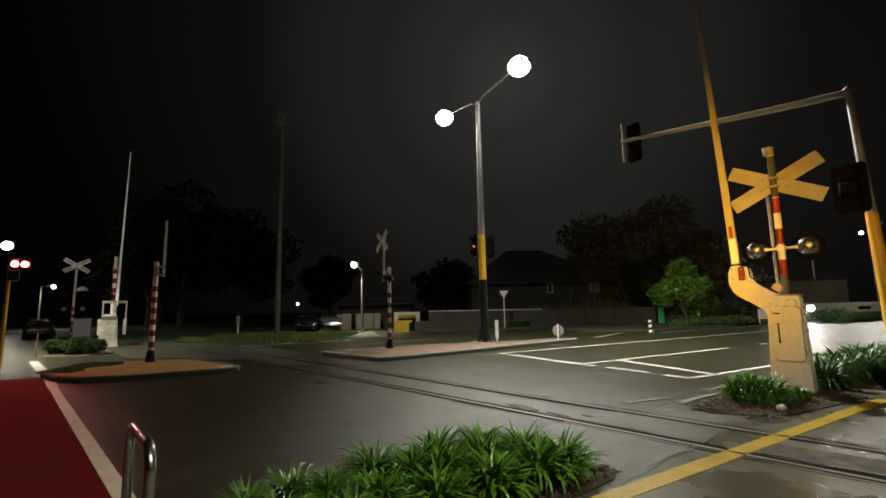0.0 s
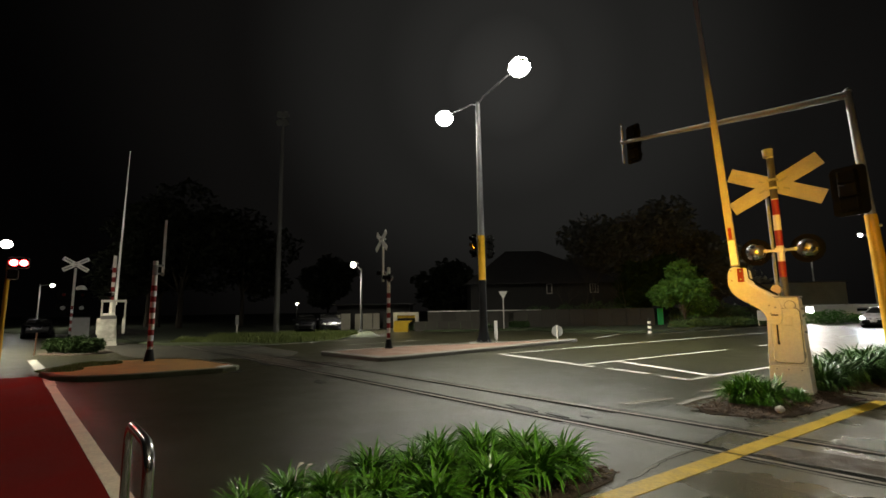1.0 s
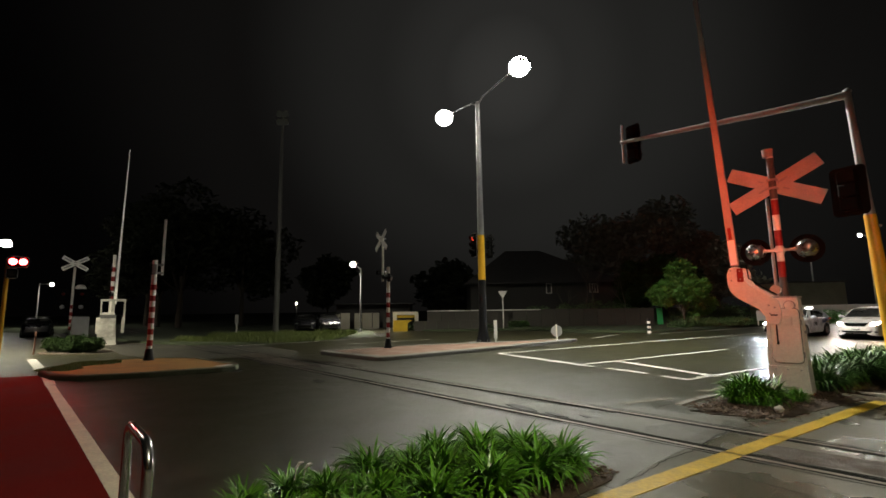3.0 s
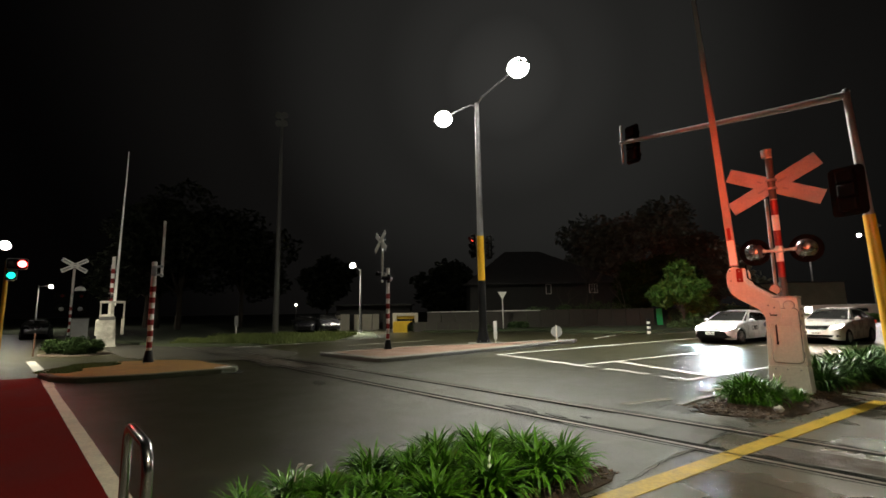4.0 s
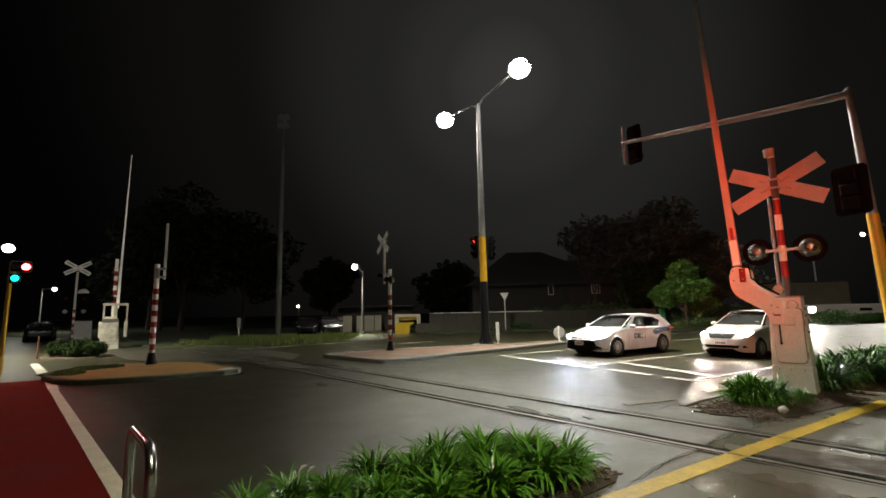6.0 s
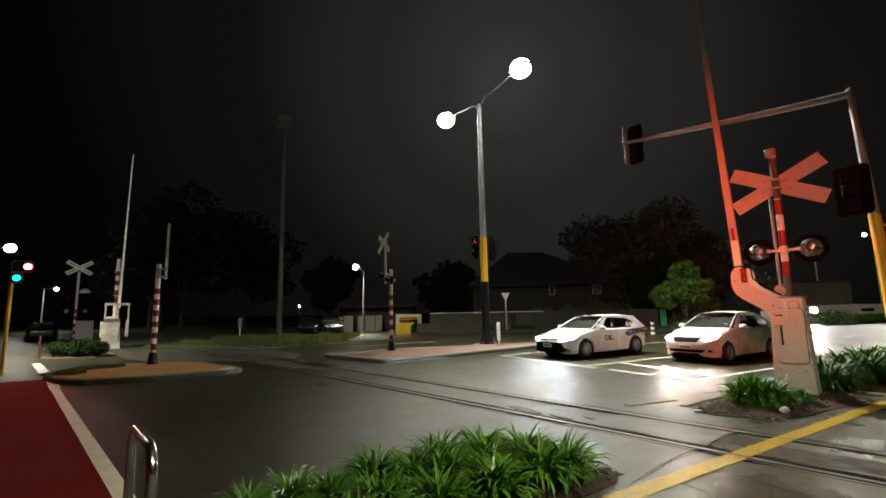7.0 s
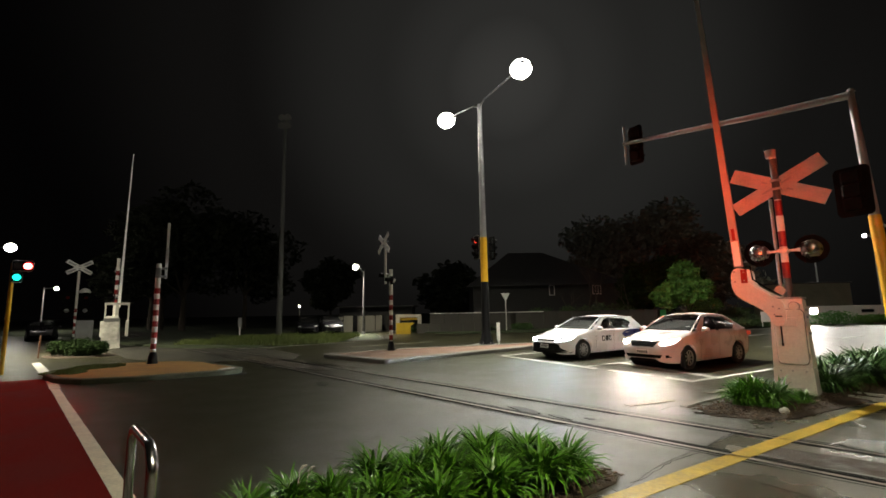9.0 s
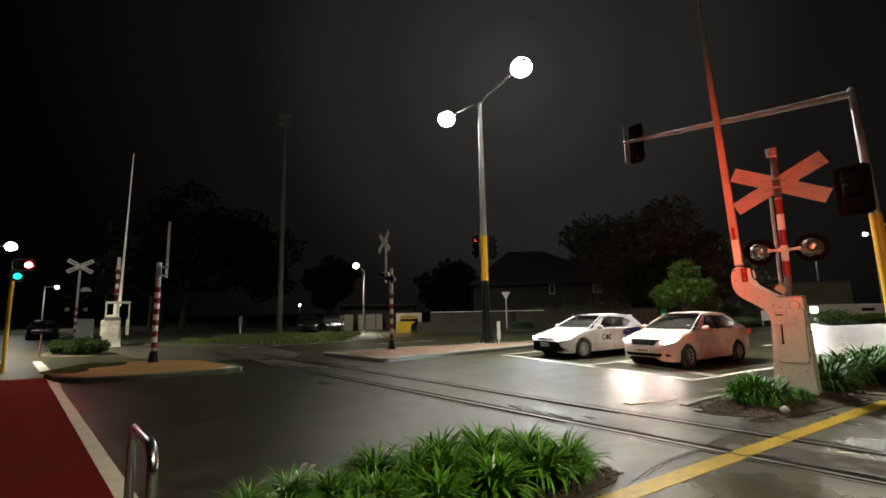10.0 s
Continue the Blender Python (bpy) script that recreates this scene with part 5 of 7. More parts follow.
            part("door_handle", bm, spec.get("handle_paint", paint), body)
    spec["details"](t, body, spec)
    return t


def nose_x(spec, y, z):
    """How far forward the nose reaches at a given half width and height."""
    W2 = spec["width"] / 2
    lo, hi = spec["front"] - 1.2, spec["front"]
    for _ in range(24):
        m = (lo + hi) / 2
        w, zt, zl = W2 * interp(spec["plan"], m), interp(spec["top"], m), interp(spec["under"], m)
        mid = min(max(zl + 0.03, 0.54), zt - 0.04)
        n = interp(spec["square"], m)
        f = (z - mid) / (zt - mid)
        reach = w * (0.97 if f <= 0 else max(0.0, 1 - min(1.0, f) ** n) ** (1 / n))
        if zl <= z < zt and reach > abs(y):
            lo = m
        else:
            hi = m
    return lo


def strip_panel(name, spec, parent, material, yz0, yz1, label="", n=20, out=0.018):
    """A band on the nose between two lines of (y, z), sampled across."""
    bm = B()
    rows = []
    for line in (yz0, yz1):
        row = []
        for k in range(n + 1):
            f = k / n * (len(line) - 1)
            i = min(int(f), len(line) - 2)
            g = f - i
            y = line[i][0] + (line[i + 1][0] - line[i][0]) * g
            z = line[i][1] + (line[i + 1][1] - line[i][1]) * g
            row.append((y, z))
        rows.append(row)
    m = 4
    grid = []
    for j in range(m + 1):
        f = j / m
        grid.append([bm.verts.new((nose_x(spec, a[0] + (b[0] - a[0]) * f, a[1] + (b[1] - a[1]) * f) + out, a[0] + (b[0] - a[0]) * f, a[1] + (b[1] - a[1]) * f)) for a, b in zip(*rows)])
    for u, v in zip(grid, grid[1:]):
        for k in range(n):
            bm.faces.new((u[k], u[k + 1], v[k + 1], v[k]))
    bmesh.ops.solidify(bm, geom=bm.faces[:], thickness=0.006)
    return part(name, bm, material, parent, label, smooth=True)


def head_lamp(sp, t, s, y, z, r, lit, label, depth=1.4):
    """A forward-facing lit projector at the bottom of a short dark bowl."""
    x = nose_x(sp, y, z) + 0.012
    n = 18
    bm = B()
    rings = [[bm.verts.new((x + d, s * y + q * math.cos(k * math.tau / n), z + q * math.sin(k * math.tau / n))) for k in range(n)] for d, q in ((-0.05, r + 0.006), (depth * r, r + 0.008), (depth * r, r + 0.004), (0.0, r))]
    for u, v in zip(rings, rings[1:]):
        for k in range(n):
            bm.faces.new((u[k], u[(k + 1) % n], v[(k + 1) % n], v[k]))
    bowl = part("lamp_bowl", bm, BLACK_MATT, t, "dark lamp bowl", smooth=True)
    bm = B()
    tube(bm, [(x - 0.004, s * y, z), (x + 0.002, s * y, z)], r, n)
    part("headlight", bm, lit, bowl, label)


def hatch_details(t, body, sp):
    strip_panel("lower_grille", sp, t, BLACK_MATT, [(-0.80, 0.30), (-0.6, 0.27), (0.6, 0.27), (0.80, 0.30)], [(-0.60, 0.53), (-0.45, 0.565), (0.45, 0.565), (0.60, 0.53)], "black trapezoid lower grille", out=0.008)
    for z in (0.33, 0.39, 0.45, 0.51):
        k = 0.72 - 0.6 * (z - 0.30)
        strip_panel("grille_bar", sp, t, BLACK, [(-k, z), (k, z)], [(-k, z + 0.012), (k, z + 0.012)], out=0.013)
    strip_panel("lip", sp, t, BLACK_MATT, [(-0.82, 0.245), (0.82, 0.245)], [(-0.84, 0.275), (0.84, 0.275)], "black chin lip", out=0.012)
    strip_panel("upper_grille", sp, t, BLACK_MATT, [(-0.40, 0.625), (0.40, 0.625)], [(-0.44, 0.665), (0.44, 0.665)], "thin black upper grille", out=0.008)
    bm = B()
    box(bm, nose_x(sp, 0, 0.645) + 0.014, 0, 0.645, 0.02, 0.17, 0.06, bevel=0.008)
    part("badge", bm, SILVER, t, "silver oval badge")
    bm = B()
    box(bm, sp["front"] + 0.022, 0, 0.46, 0.015, 0.37, 0.12, bevel=0.004)
    pl = part("number_plate", bm, RETRO_WHITE, t, "white number plate")
    bm = B()
    for k in range(6):
        box(bm, sp["front"] + 0.031, -0.14 + 0.056 * k, 0.46, 0.003, 0.034, 0.07)
    part("plate_bars", bm, BLACK_MATT, pl)
    for s in (1, -1):
        strip_panel("headlight_cover", sp, t, HEAD_LENS_COOL, [(s * 0.45, 0.612), (s * 0.64, 0.618), (s * 0.83, 0.665)], [(s * 0.46, 0.668), (s * 0.64, 0.728), (s * 0.83, 0.768)], "lit slim swept headlight lens", n=12, out=0.013)
        head_lamp(sp, t, s, 0.64, 0.682, 0.034, HEAD_COOL, "lit slim white headlight", 1.75)
        x = -sp["base"] - 0.45
        bm = B()
        box(bm, x - 0.16, s * (sp["width"] / 2 * 0.92), 0.88, 0.26, 0.05, 0.08, bevel=0.02)
        part("tail_light", bm, TAIL, t, "red tail light")
        # livery on the rear side: a blue sweep with a yellow one below, in shallow raised film
        W2 = sp["width"] / 2

        def film(name, upper, lower, material, lab, out):
            """A thin film on the car's flank between two lines of (x, z)."""
            bm = B()
            n, m, grid = 16, 5, []
            for j in range(m + 1):
                row = []
                for k in range(n + 1):
                    f = k / n
                    xx = upper[0][0] + (upper[-1][0] - upper[0][0]) * f
                    za, zc = interp([(-x, z) for x, z in upper], -xx), interp([(-x, z) for x, z in lower], -xx)
                    zz = zc + (za - zc) * j / m
                    w, zt = W2 * interp(sp["plan"], xx), interp(sp["top"], xx)
                    nn = interp(sp["square"], xx)
                    q = 1.0 if zz < 0.70 else max(0.0, 1 - min(1.0, (zz - 0.70) / (zt - 0.70)) ** nn) ** (1 / nn)
                    row.append(bm.verts.new((xx, s * (w * q + out), zz)))
                grid.append(row)
            for u, v in zip(grid, grid[1:]):
                for k in range(n):
                    bm.faces.new((u[k], u[k + 1], v[k + 1], v[k]))
            part(name, bm, material, body, lab, smooth=True)
        film("livery_panel", [(-2.00, 0.80), (-2.25, 0.90), (-2.7, 0.925), (-3.34, 0.90)], [(-2.00, 0.76), (-2.15, 0.66), (-2.45, 0.70), (-2.8, 0.76), (-3.34, 0.76)], CAR_BLUE, "dark blue livery sweep", 0.008)
        film("livery_panel", [(-2.50, 0.70), (-2.75, 0.755), (-3.15, 0.755)], [(-2.50, 0.69), (-2.75, 0.72), (-3.15, 0.62)], CAR_YELLOW, "yellow livery sweep", 0.010)
    # door emblem: three plain dark shapes
    for k, (dx, w) in enumerate(((0.0, 0.15), (0.18, 0.13), (0.34, 0.14))):
        bm = B()
        m = Matrix.Translation((-1.0 - dx, sp["width"] / 2 * 0.985 + 0.004, 0.66)) @ Matrix.Rotation(math.pi / 2, 4, "X")
        prism(bm, rrect(w, 0.19, 0.05), -0.004, 0.004, m=m)
        if k != 1:
            prism(bm, rrect(w - 0.07, 0.11, 0.03), -0.006, 0.006, 1, m=m)
        part("door_emblem", bm, [CAR_DARK, sp["paint"]], body, "dark grey plain emblem shape")
    bm = B()
    tube(bm, [(-2.6, 0, 1.47), (-2.72, 0, 1.53), (-2.78, 0, 1.50)], 0.02, 6)
    part("roof_aerial", bm, BLACK_MATT, t)
    bm = B()
    box(bm, -3.03, 0, 1.365, 0.22, 1.04, 0.03, bevel=0.01)
    part("roof_spoiler", bm, sp["paint"], t)


def sedan_details(t, body, sp):
    strip_panel("grille", sp, t, BLACK_MATT, [(-0.33, 0.615), (0.33, 0.615)], [(-0.44, 0.775), (0.44, 0.775)], "dark trapezoid grille with a bright surround", out=0.008)
    for z in (0.65, 0.69, 0.73):
        k = 0.34 + 0.6 * (z - 0.62)
        strip_panel("grille_bar", sp, t, BLACK, [(-k, z), (k, z)], [(-k, z + 0.010), (k, z + 0.010)], out=0.014)
    for z, k in ((0.605, 0.34), (0.785, 0.46)):
        strip_panel("grille_trim", sp, t, SILVER, [(-k, z - 0.012), (k, z - 0.012)], [(-k, z + 0.012), (k, z + 0.012)], "chrome grille trim", out=0.014)
    strip_panel("bumper_crease", sp, t, sp["paint"], [(-0.70, 0.555), (0.70, 0.555)], [(-0.72, 0.580), (0.72, 0.580)], out=0.012)
    strip_panel("lower_grille", sp, t, BLACK_MATT, [(-0.50, 0.325), (0.50, 0.325)], [(-0.56, 0.415), (0.56, 0.415)], "black lower intake", out=0.010)
    bm = B()
    box(bm, sp["front"] + 0.02, 0, 0.48, 0.015, 0.37, 0.12, bevel=0.004)
    pl = part("number_plate", bm, RETRO_WHITE, t, "white number plate")
    bm = B()
    for k in range(6):
        box(bm, sp["front"] + 0.029, -0.14 + 0.056 * k, 0.48, 0.003, 0.034, 0.07)
    part("plate_bars", bm, BLACK_MATT, pl)
    for s in (1, -1):
        strip_panel("headlight_cover", sp, t, HEAD_LENS_WARM, [(s * 0.48, 0.675), (s * 0.62, 0.655), (s * 0.76, 0.72)], [(s * 0.50, 0.765), (s * 0.64, 0.80), (s * 0.78, 0.835)], "lit tall swept headlight lens", n=10, out=0.008)
        head_lamp(sp, t, s, 0.615, 0.725, 0.050, HEAD_WARM, "lit warm white headlight")
        strip_panel("fog_light", sp, t, BLACK_MATT, [(s * 0.62, 0.335), (s * 0.74, 0.35)], [(s * 0.62, 0.41), (s * 0.74, 0.41)], "dark fog-light recess", n=6, out=0.010)
        bm = B()
        box(bm, -sp["base"] - 0.80, s * (sp["width"] / 2 * 0.88), 0.86, 0.22, 0.07, 0.13, bevel=0.02)
        part("tail_light", bm, TAIL, t, "red tail light")
    bm = B()
    box(bm, -0.62, 0.50, 1.03, 0.012, 0.12, 0.09, m=Matrix.Rotation(0, 4, "Y"))
    part("windscreen_sticker", bm, RETRO_WHITE, t, "pale windscreen label")


def low_details(t, body, sp):
    strip_panel("grille", sp, t, BLACK_MATT, [(-0.5, 0.35), (0.5, 0.35)], [(-0.5, 0.55), (0.5, 0.55)], "dark grille")
    for s in (1, -1):
        strip_panel("headlight", sp, t, SILVER, [(s * 0.50, 0.62), (s * 0.74, 0.64)], [(s * 0.52, 0.72), (s * 0.74, 0.76)], "unlit headlight", n=6, out=0.016)


HATCH = dict(name="hatchback_car", label="white hatchback car with lit headlights and a blue rear livery", width=1.79, base=2.64, front=0.93, rear=0.80, wheel_r=0.325, spokes=10, paint=CAR_WHITE,
             top=[(-3.44, 0.66), (-3.42, 0.76), (-3.37, 0.90), (-3.25, 0.97), (-2.6, 0.97), (-0.75, 0.98), (-0.35, 0.965), (0.1, 0.90), (0.5, 0.815), (0.72, 0.745), (0.83, 0.685), (0.89, 0.625), (0.92, 0.57), (0.93, 0.53)],
             plan=[(-3.44, 0.66), (-3.42, 0.74), (-3.36, 0.83), (-3.2, 0.91), (-2.64, 0.985), (-1.5, 0.985), (-0.3, 0.985), (0.15, 0.985), (0.42, 0.965), (0.62, 0.92), (0.76, 0.85), (0.85, 0.75), (0.90, 0.64), (0.92, 0.55), (0.93, 0.46)],
             square=[(-3.44, 3.0), (-3.2, 8.0), (-2.9, 14.0), (-0.6, 14.0), (-0.25, 7.0), (0.3, 4.5), (0.7, 3.6), (0.93, 3.0)],
             under=[(-3.44, 0.42), (-3.40, 0.34), (-3.2, 0.27), (-2.9, 0.22), (0.5, 0.19), (0.80, 0.20), (0.89, 0.225), (0.92, 0.26), (0.93, 0.31)],
             cabin=dict(belt=0.955, roof=1.37, inset=0.27, belt_front=-0.40, belt_rear=-3.22, roof_front=-1.26, roof_rear=-2.95,
                        rail=[(-3.3, 1.20), (-2.95, 1.315), (-2.2, 1.382), (-1.7, 1.378), (-1.26, 1.345), (-0.42, 0.96)], mirror=(-0.72, 1.01),
                        side_panes=[[(-0.78, 0.975), (-1.52, 0.985), (-1.60, 1.335), (-1.36, 1.315)], [(-1.62, 0.985), (-2.45, 1.01), (-2.70, 1.16), (-2.42, 1.30), (-1.68, 1.335)]],
                        pillars=[[(-1.51, 0.96), (-1.63, 0.96), (-1.69, 1.36), (-1.59, 1.36)], [(-2.45, 0.96), (-3.22, 0.96), (-3.12, 1.14), (-2.95, 1.325), (-2.42, 1.36), (-2.40, 1.31), (-2.70, 1.17), (-2.46, 1.01)],
                                 [(-0.44, 0.95), (-0.78, 0.96), (-1.36, 1.32), (-1.6, 1.34), (-2.42, 1.31), (-2.42, 1.37), (-1.6, 1.392), (-1.26, 1.355)]]),
             shuts=(-0.62, -1.55, -2.45), handles=(-1.36, -2.28), details=hatch_details)

SEDAN = dict(name="sedan_car", label="pearl white four-door sedan car with lit headlights", width=1.695, base=2.60, front=0.83, rear=0.99, wheel_r=0.312, spokes=8, paint=CAR_WHITE2, handle_paint=SILVER,
             top=[(-3.59, 0.66), (-3.57, 0.78), (-3.51, 0.94), (-3.38, 1.01), (-3.1, 1.035), (-2.6, 1.02), (-0.7, 1.02), (-0.3, 1.0), (0.15, 0.955), (0.45, 0.895), (0.62, 0.835), (0.72, 0.77), (0.78, 0.69), (0.815, 0.62), (0.83, 0.57)],
             plan=[(-3.59, 0.62), (-3.57, 0.71), (-3.50, 0.82), (-3.3, 0.92), (-2.60, 0.985), (-1.5, 0.99), (-0.3, 0.985), (0.12, 0.985), (0.36, 0.965), (0.54, 0.92), (0.67, 0.85), (0.75, 0.75), (0.80, 0.64), (0.82, 0.55), (0.83, 0.46)],
             square=[(-3.59, 3.0), (-3.3, 6.0), (-3.0, 14.0), (-0.6, 14.0), (-0.22, 7.0), (0.3, 4.2), (0.6, 3.4), (0.83, 3.0)],
             under=[(-3.59, 0.42), (-3.55, 0.33), (-3.3, 0.26), (-3.0, 0.22), (0.45, 0.19), (0.70, 0.20), (0.79, 0.225), (0.82, 0.26), (0.83, 0.31)],
             cabin=dict(belt=0.99, roof=1.43, inset=0.265, belt_front=-0.34, belt_rear=-3.12, roof_front=-1.20, roof_rear=-2.42,
                        rail=[(-3.2, 1.05), (-2.42, 1.385), (-2.0, 1.43), (-1.7, 1.44), (-1.2, 1.40), (-0.34, 1.0)], mirror=(-0.68, 1.05),
                        side_panes=[[(-0.74, 1.01), (-1.50, 1.02), (-1.56, 1.395), (-1.30, 1.372)], [(-1.60, 1.02), (-2.42, 1.04), (-2.62, 1.14), (-2.28, 1.36), (-1.64, 1.395)]],
                        pillars=[[(-1.49, 0.995), (-1.61, 0.995), (-1.65, 1.42), (-1.55, 1.42)], [(-2.42, 0.995), (-3.12, 1.0), (-2.42, 1.395), (-2.28, 1.36), (-2.62, 1.145), (-2.43, 1.04)],
                                 [(-0.36, 0.99), (-0.74, 0.995), (-1.30, 1.377), (-1.56, 1.40), (-2.28, 1.36), (-2.42, 1.40), (-1.56, 1.445), (-1.20, 1.41)]]),
             shuts=(-0.58, -1.53, -2.42), handles=(-1.34, -2.26), details=sedan_details)


# ---------------------------------------------------------------- the place
ROAD_AZ = 31.5
TRACK_AZ = 42.0

build_ground()
build_marks()
build_track()
build_wear()
build_island("traffic_island", [(-11.6, 13.2), (-9.55, 11.55), (-7.86, 12.03), (-7.0, 12.6), (-5.9, 13.2), (-6.05, 13.9), (-7.1, 14.7), (-8.5, 16.1), (-10.5, 16.1), (-11.7, 15.0)],
             "orange-brown traffic island with a dark mossy kerb", kerb_mat=MOSSY_KERB, fill=PAVER_BROWN, fill_label="orange-brown gravelly fill", kerb_label="dark mossy kerb")
bm = B()
box(bm, 0, 0, 0.075, 0.50, 0.30, 0.16, bevel=0.07)
nose = part("kerb_nose", bm, LINE_WHITE)
nose.matrix_world = pose(-6.30, 13.42, 0.0, 0, 0, 62)
tagged(nose, "white painted kerb nose at the island's end", "kerb", kind="structure")
MEDIAN = [(5.35, 17.75), (5.3, 17.4), (6.05, 14.35), (6.15, 14.0), (6.5, 13.95), (9.0, 14.3), (11.57, 14.7), (15.4, 15.4), (17.6, 15.7), (17.5, 16.5), (14.6, 16.7), (12.1, 17.05), (9.6, 17.95), (7.7, 18.05)]
build_island("traffic_island", [road_pt(a, b)[:2] for a, b in MEDIAN],
             "red-paved median island with a wide pale concrete kerb", kerb=0.34, kerb_mat=CONCRETE_PALE)
build_beds()

# near crossing signal and barrier machine
bx = Vector((6.56, 8.71, 0.03))
build_barrier(Matrix.Translation(bx) @ pose(0, 0, 0, 0, 0, TRACK_AZ), "off-white barrier machine with its white boom raised")
build_crossing_signal(pose(7.02, 9.25, 0.02, 0, 0, TRACK_AZ), 4.86, "banded crossing signal post with crossed boards seen from behind", 4.16, (2.2, 3.82, 5), lamps_z=2.76, boards=BOARD_BACK, disc=0.285, bowl=1.5, reach=0.44, r=0.062, plain=((0.0, 2.2), (3.84, 4.72)))

# slim grey post beside it
t = thing("sign_post", Matrix.Translation((7.72, 10.4, 0)), "slim grey steel post behind the barrier machine", "post")
bm = B()
tube(bm, [(0, 0, 0), (0, 0, 4.15)], 0.035, 10)
part("post", bm, GALV, t, smooth=True)

# mast arm pole
def build_mast_arm():
    p = Vector((8.06, 8.40, 0.0))
    t = thing("signal_mast", Matrix.Translation(p) @ pose(0, 0, 0, 0, 0, ROAD_AZ), "galvanised mast-arm signal pole with a yellow lower section", "signal mast")
    bm = B()
    tube(bm, [(0.045, -0.174, 0), (0.022, -0.084, 3.0), (0, 0, 5.82)], 0, 16, radii=[0.115, 0.088, 0.058])
    tube(bm, [(0, 0, 5.80), (0, 0, 5.85), (0, 0, 5.88)], 0, 12, radii=[0.08, 0.06, 0.02])
    part("pole", bm, GALV, t, "galvanised tapered pole", smooth=True)
    bm = B()
    tube(bm, [(0.0446, -0.1725, 0.05), (0.0193, -0.075, 3.32)], 0, 16, radii=[0.124, 0.094])
    part("yellow_sleeve", bm, YELLOW, t, "yellow painted pole section", smooth=True)
    bm = B()
    tube(bm, [(0, 0.0, 5.74), (0, 1.5, 5.93), (0, 3.2, 6.18), (0, 5.15, 6.46)], 0, 12, radii=[0.075, 0.068, 0.06, 0.048])
    part("mast_arm", bm, GALV, t, "long galvanised mast arm", smooth=True)
    for z in (0.6, 1.4, 3.1):
        bm = B()
        box(bm, 0.04, -0.28 + 0.03 * z, z, 0.06, 0.05, 0.05, bevel=0.008)
        part("band_buckle", bm, GALV, t)
    m = Matrix.Translation((0.20, 4.88, 6.38))
    build_traffic_head(t, m, [(0, 0.34), (0, 0.0), (0, -0.34)], board=(0.46, 1.15))
    bm = B()
    tube(bm, [(0, 5.1, 5.82), (0, 5.1, 6.98)], 0.03, 8)
    part("head_bracket", bm, GALV, t, smooth=True)
    m2 = Matrix.Translation((-0.19, 0.12, 3.80)) @ pose(0, 0, 0, 0, 0, 172)
    bo = build_traffic_head(t, m2, [], board=(0.58, 0.96), edge=False)
    for z in (0.27, 0.0, -0.27):
        bm = B()
        box(bm, 0.07, 0.02, z, 0.16, 0.30, 0.255, bevel=0.04, m=m2)
        part("lamp_case", bm, BLACK_MATT, bo)
    return t


build_mast_arm()

# median pole with two street-light heads and two signal heads
bm = B()
tube(bm, [(0, 0, 0), (0, 0, 0.045), (0, 0, 0.06)], 0, 32, radii=[0.85, 0.85, 0.80])
plinth = part("plinth", bm, CONCRETE_PALE)
plinth.matrix_world = Matrix.Translation((2.15, 22.5, 0.0))
tagged(plinth, "round worn concrete plinth under the tall pole", "plinth", kind="structure")
build_street_light((2.05, 22.58, 0.055), 12.45, [LAMP_A, LAMP_B], "tall street-light pole with a yellow and black foot on the island", yellow=(3.1, 5.35), black=(0.1, 3.1), r=(0.20, 0.11))


def build_signal(name, m, lamps, label, pole_h=None, board=(0.50, 1.2), pole_at=(0, 0), head_z=0.0):
    t = thing(name, m, label, "traffic signal", "traffic signals")
    bm = B()
    if pole_h:
        tube(bm, [(pole_at[0], pole_at[1], 0), (pole_at[0], pole_at[1], pole_h)], 0.06, 14)
        part("pole", bm, YELLOW, t, "yellow painted pole", smooth=True)
    else:
        bm.free()
        for dz in (0.3, -0.3):
            bm = B()
            box(bm, -0.18, 0, dz, 0.18, 0.06, 0.04)
            part("bracket", bm, BLACK, t)
    build_traffic_head(t, Matrix.Translation((0, 0, head_z)), lamps, board=board)
    return t


far_signal = build_signal("traffic_signal", Matrix.Translation((1.66, 22.30, 4.80)) @ pose(0, 0, 0, 0, 0, ROAD_AZ + 180), [(0, 0.34), (0, 0.0), (0, -0.34)], "black three-lamp traffic signal on the median pole")
back_signal = build_signal("traffic_signal", Matrix.Translation((2.50, 22.75, 4.80)) @ pose(0, 0, 0, 0, 0, ROAD_AZ), [(0, 0.34), (0, 0.0), (0, -0.34)], "black three-lamp traffic signal turned away on the median pole")
far_amber = swing_lens(far_signal, pose(0.014, 0, 0.0), 0.11, SIG_AMBER, LENS_DARK)
far_red = swing_lens(far_signal, pose(0.014, 0, 0.34, 0, 0, 180), 0.11, SIG_RED_SMALL, LENS_DARK)
swing_lens(far_signal, pose(0.014, 0, -0.34, 0, 0, 180), 0.11, SIG_GREEN, LENS_DARK)

# signal with a green arrow at the far corner
left_signal = thing("traffic_signal", pose(-13.12, 14.02, 0.0, 0, 0, -46.5), "stepped traffic signal with red and green lamps on a yellow pole", "traffic signal", "traffic signals")
bm = B()
tube(bm, [(-0.20, -0.22, 0), (-0.20, -0.22, 3.4)], 0.055, 14)
part("pole", bm, YELLOW, left_signal, "yellow painted pole", smooth=True)
build_traffic_head(left_signal, Matrix.Translation((0, 0, 3.30)), [(-0.115, 0.0), (0.115, 0.0)], board=(0.52, 0.36), r=0.10, hood_len=0.12)
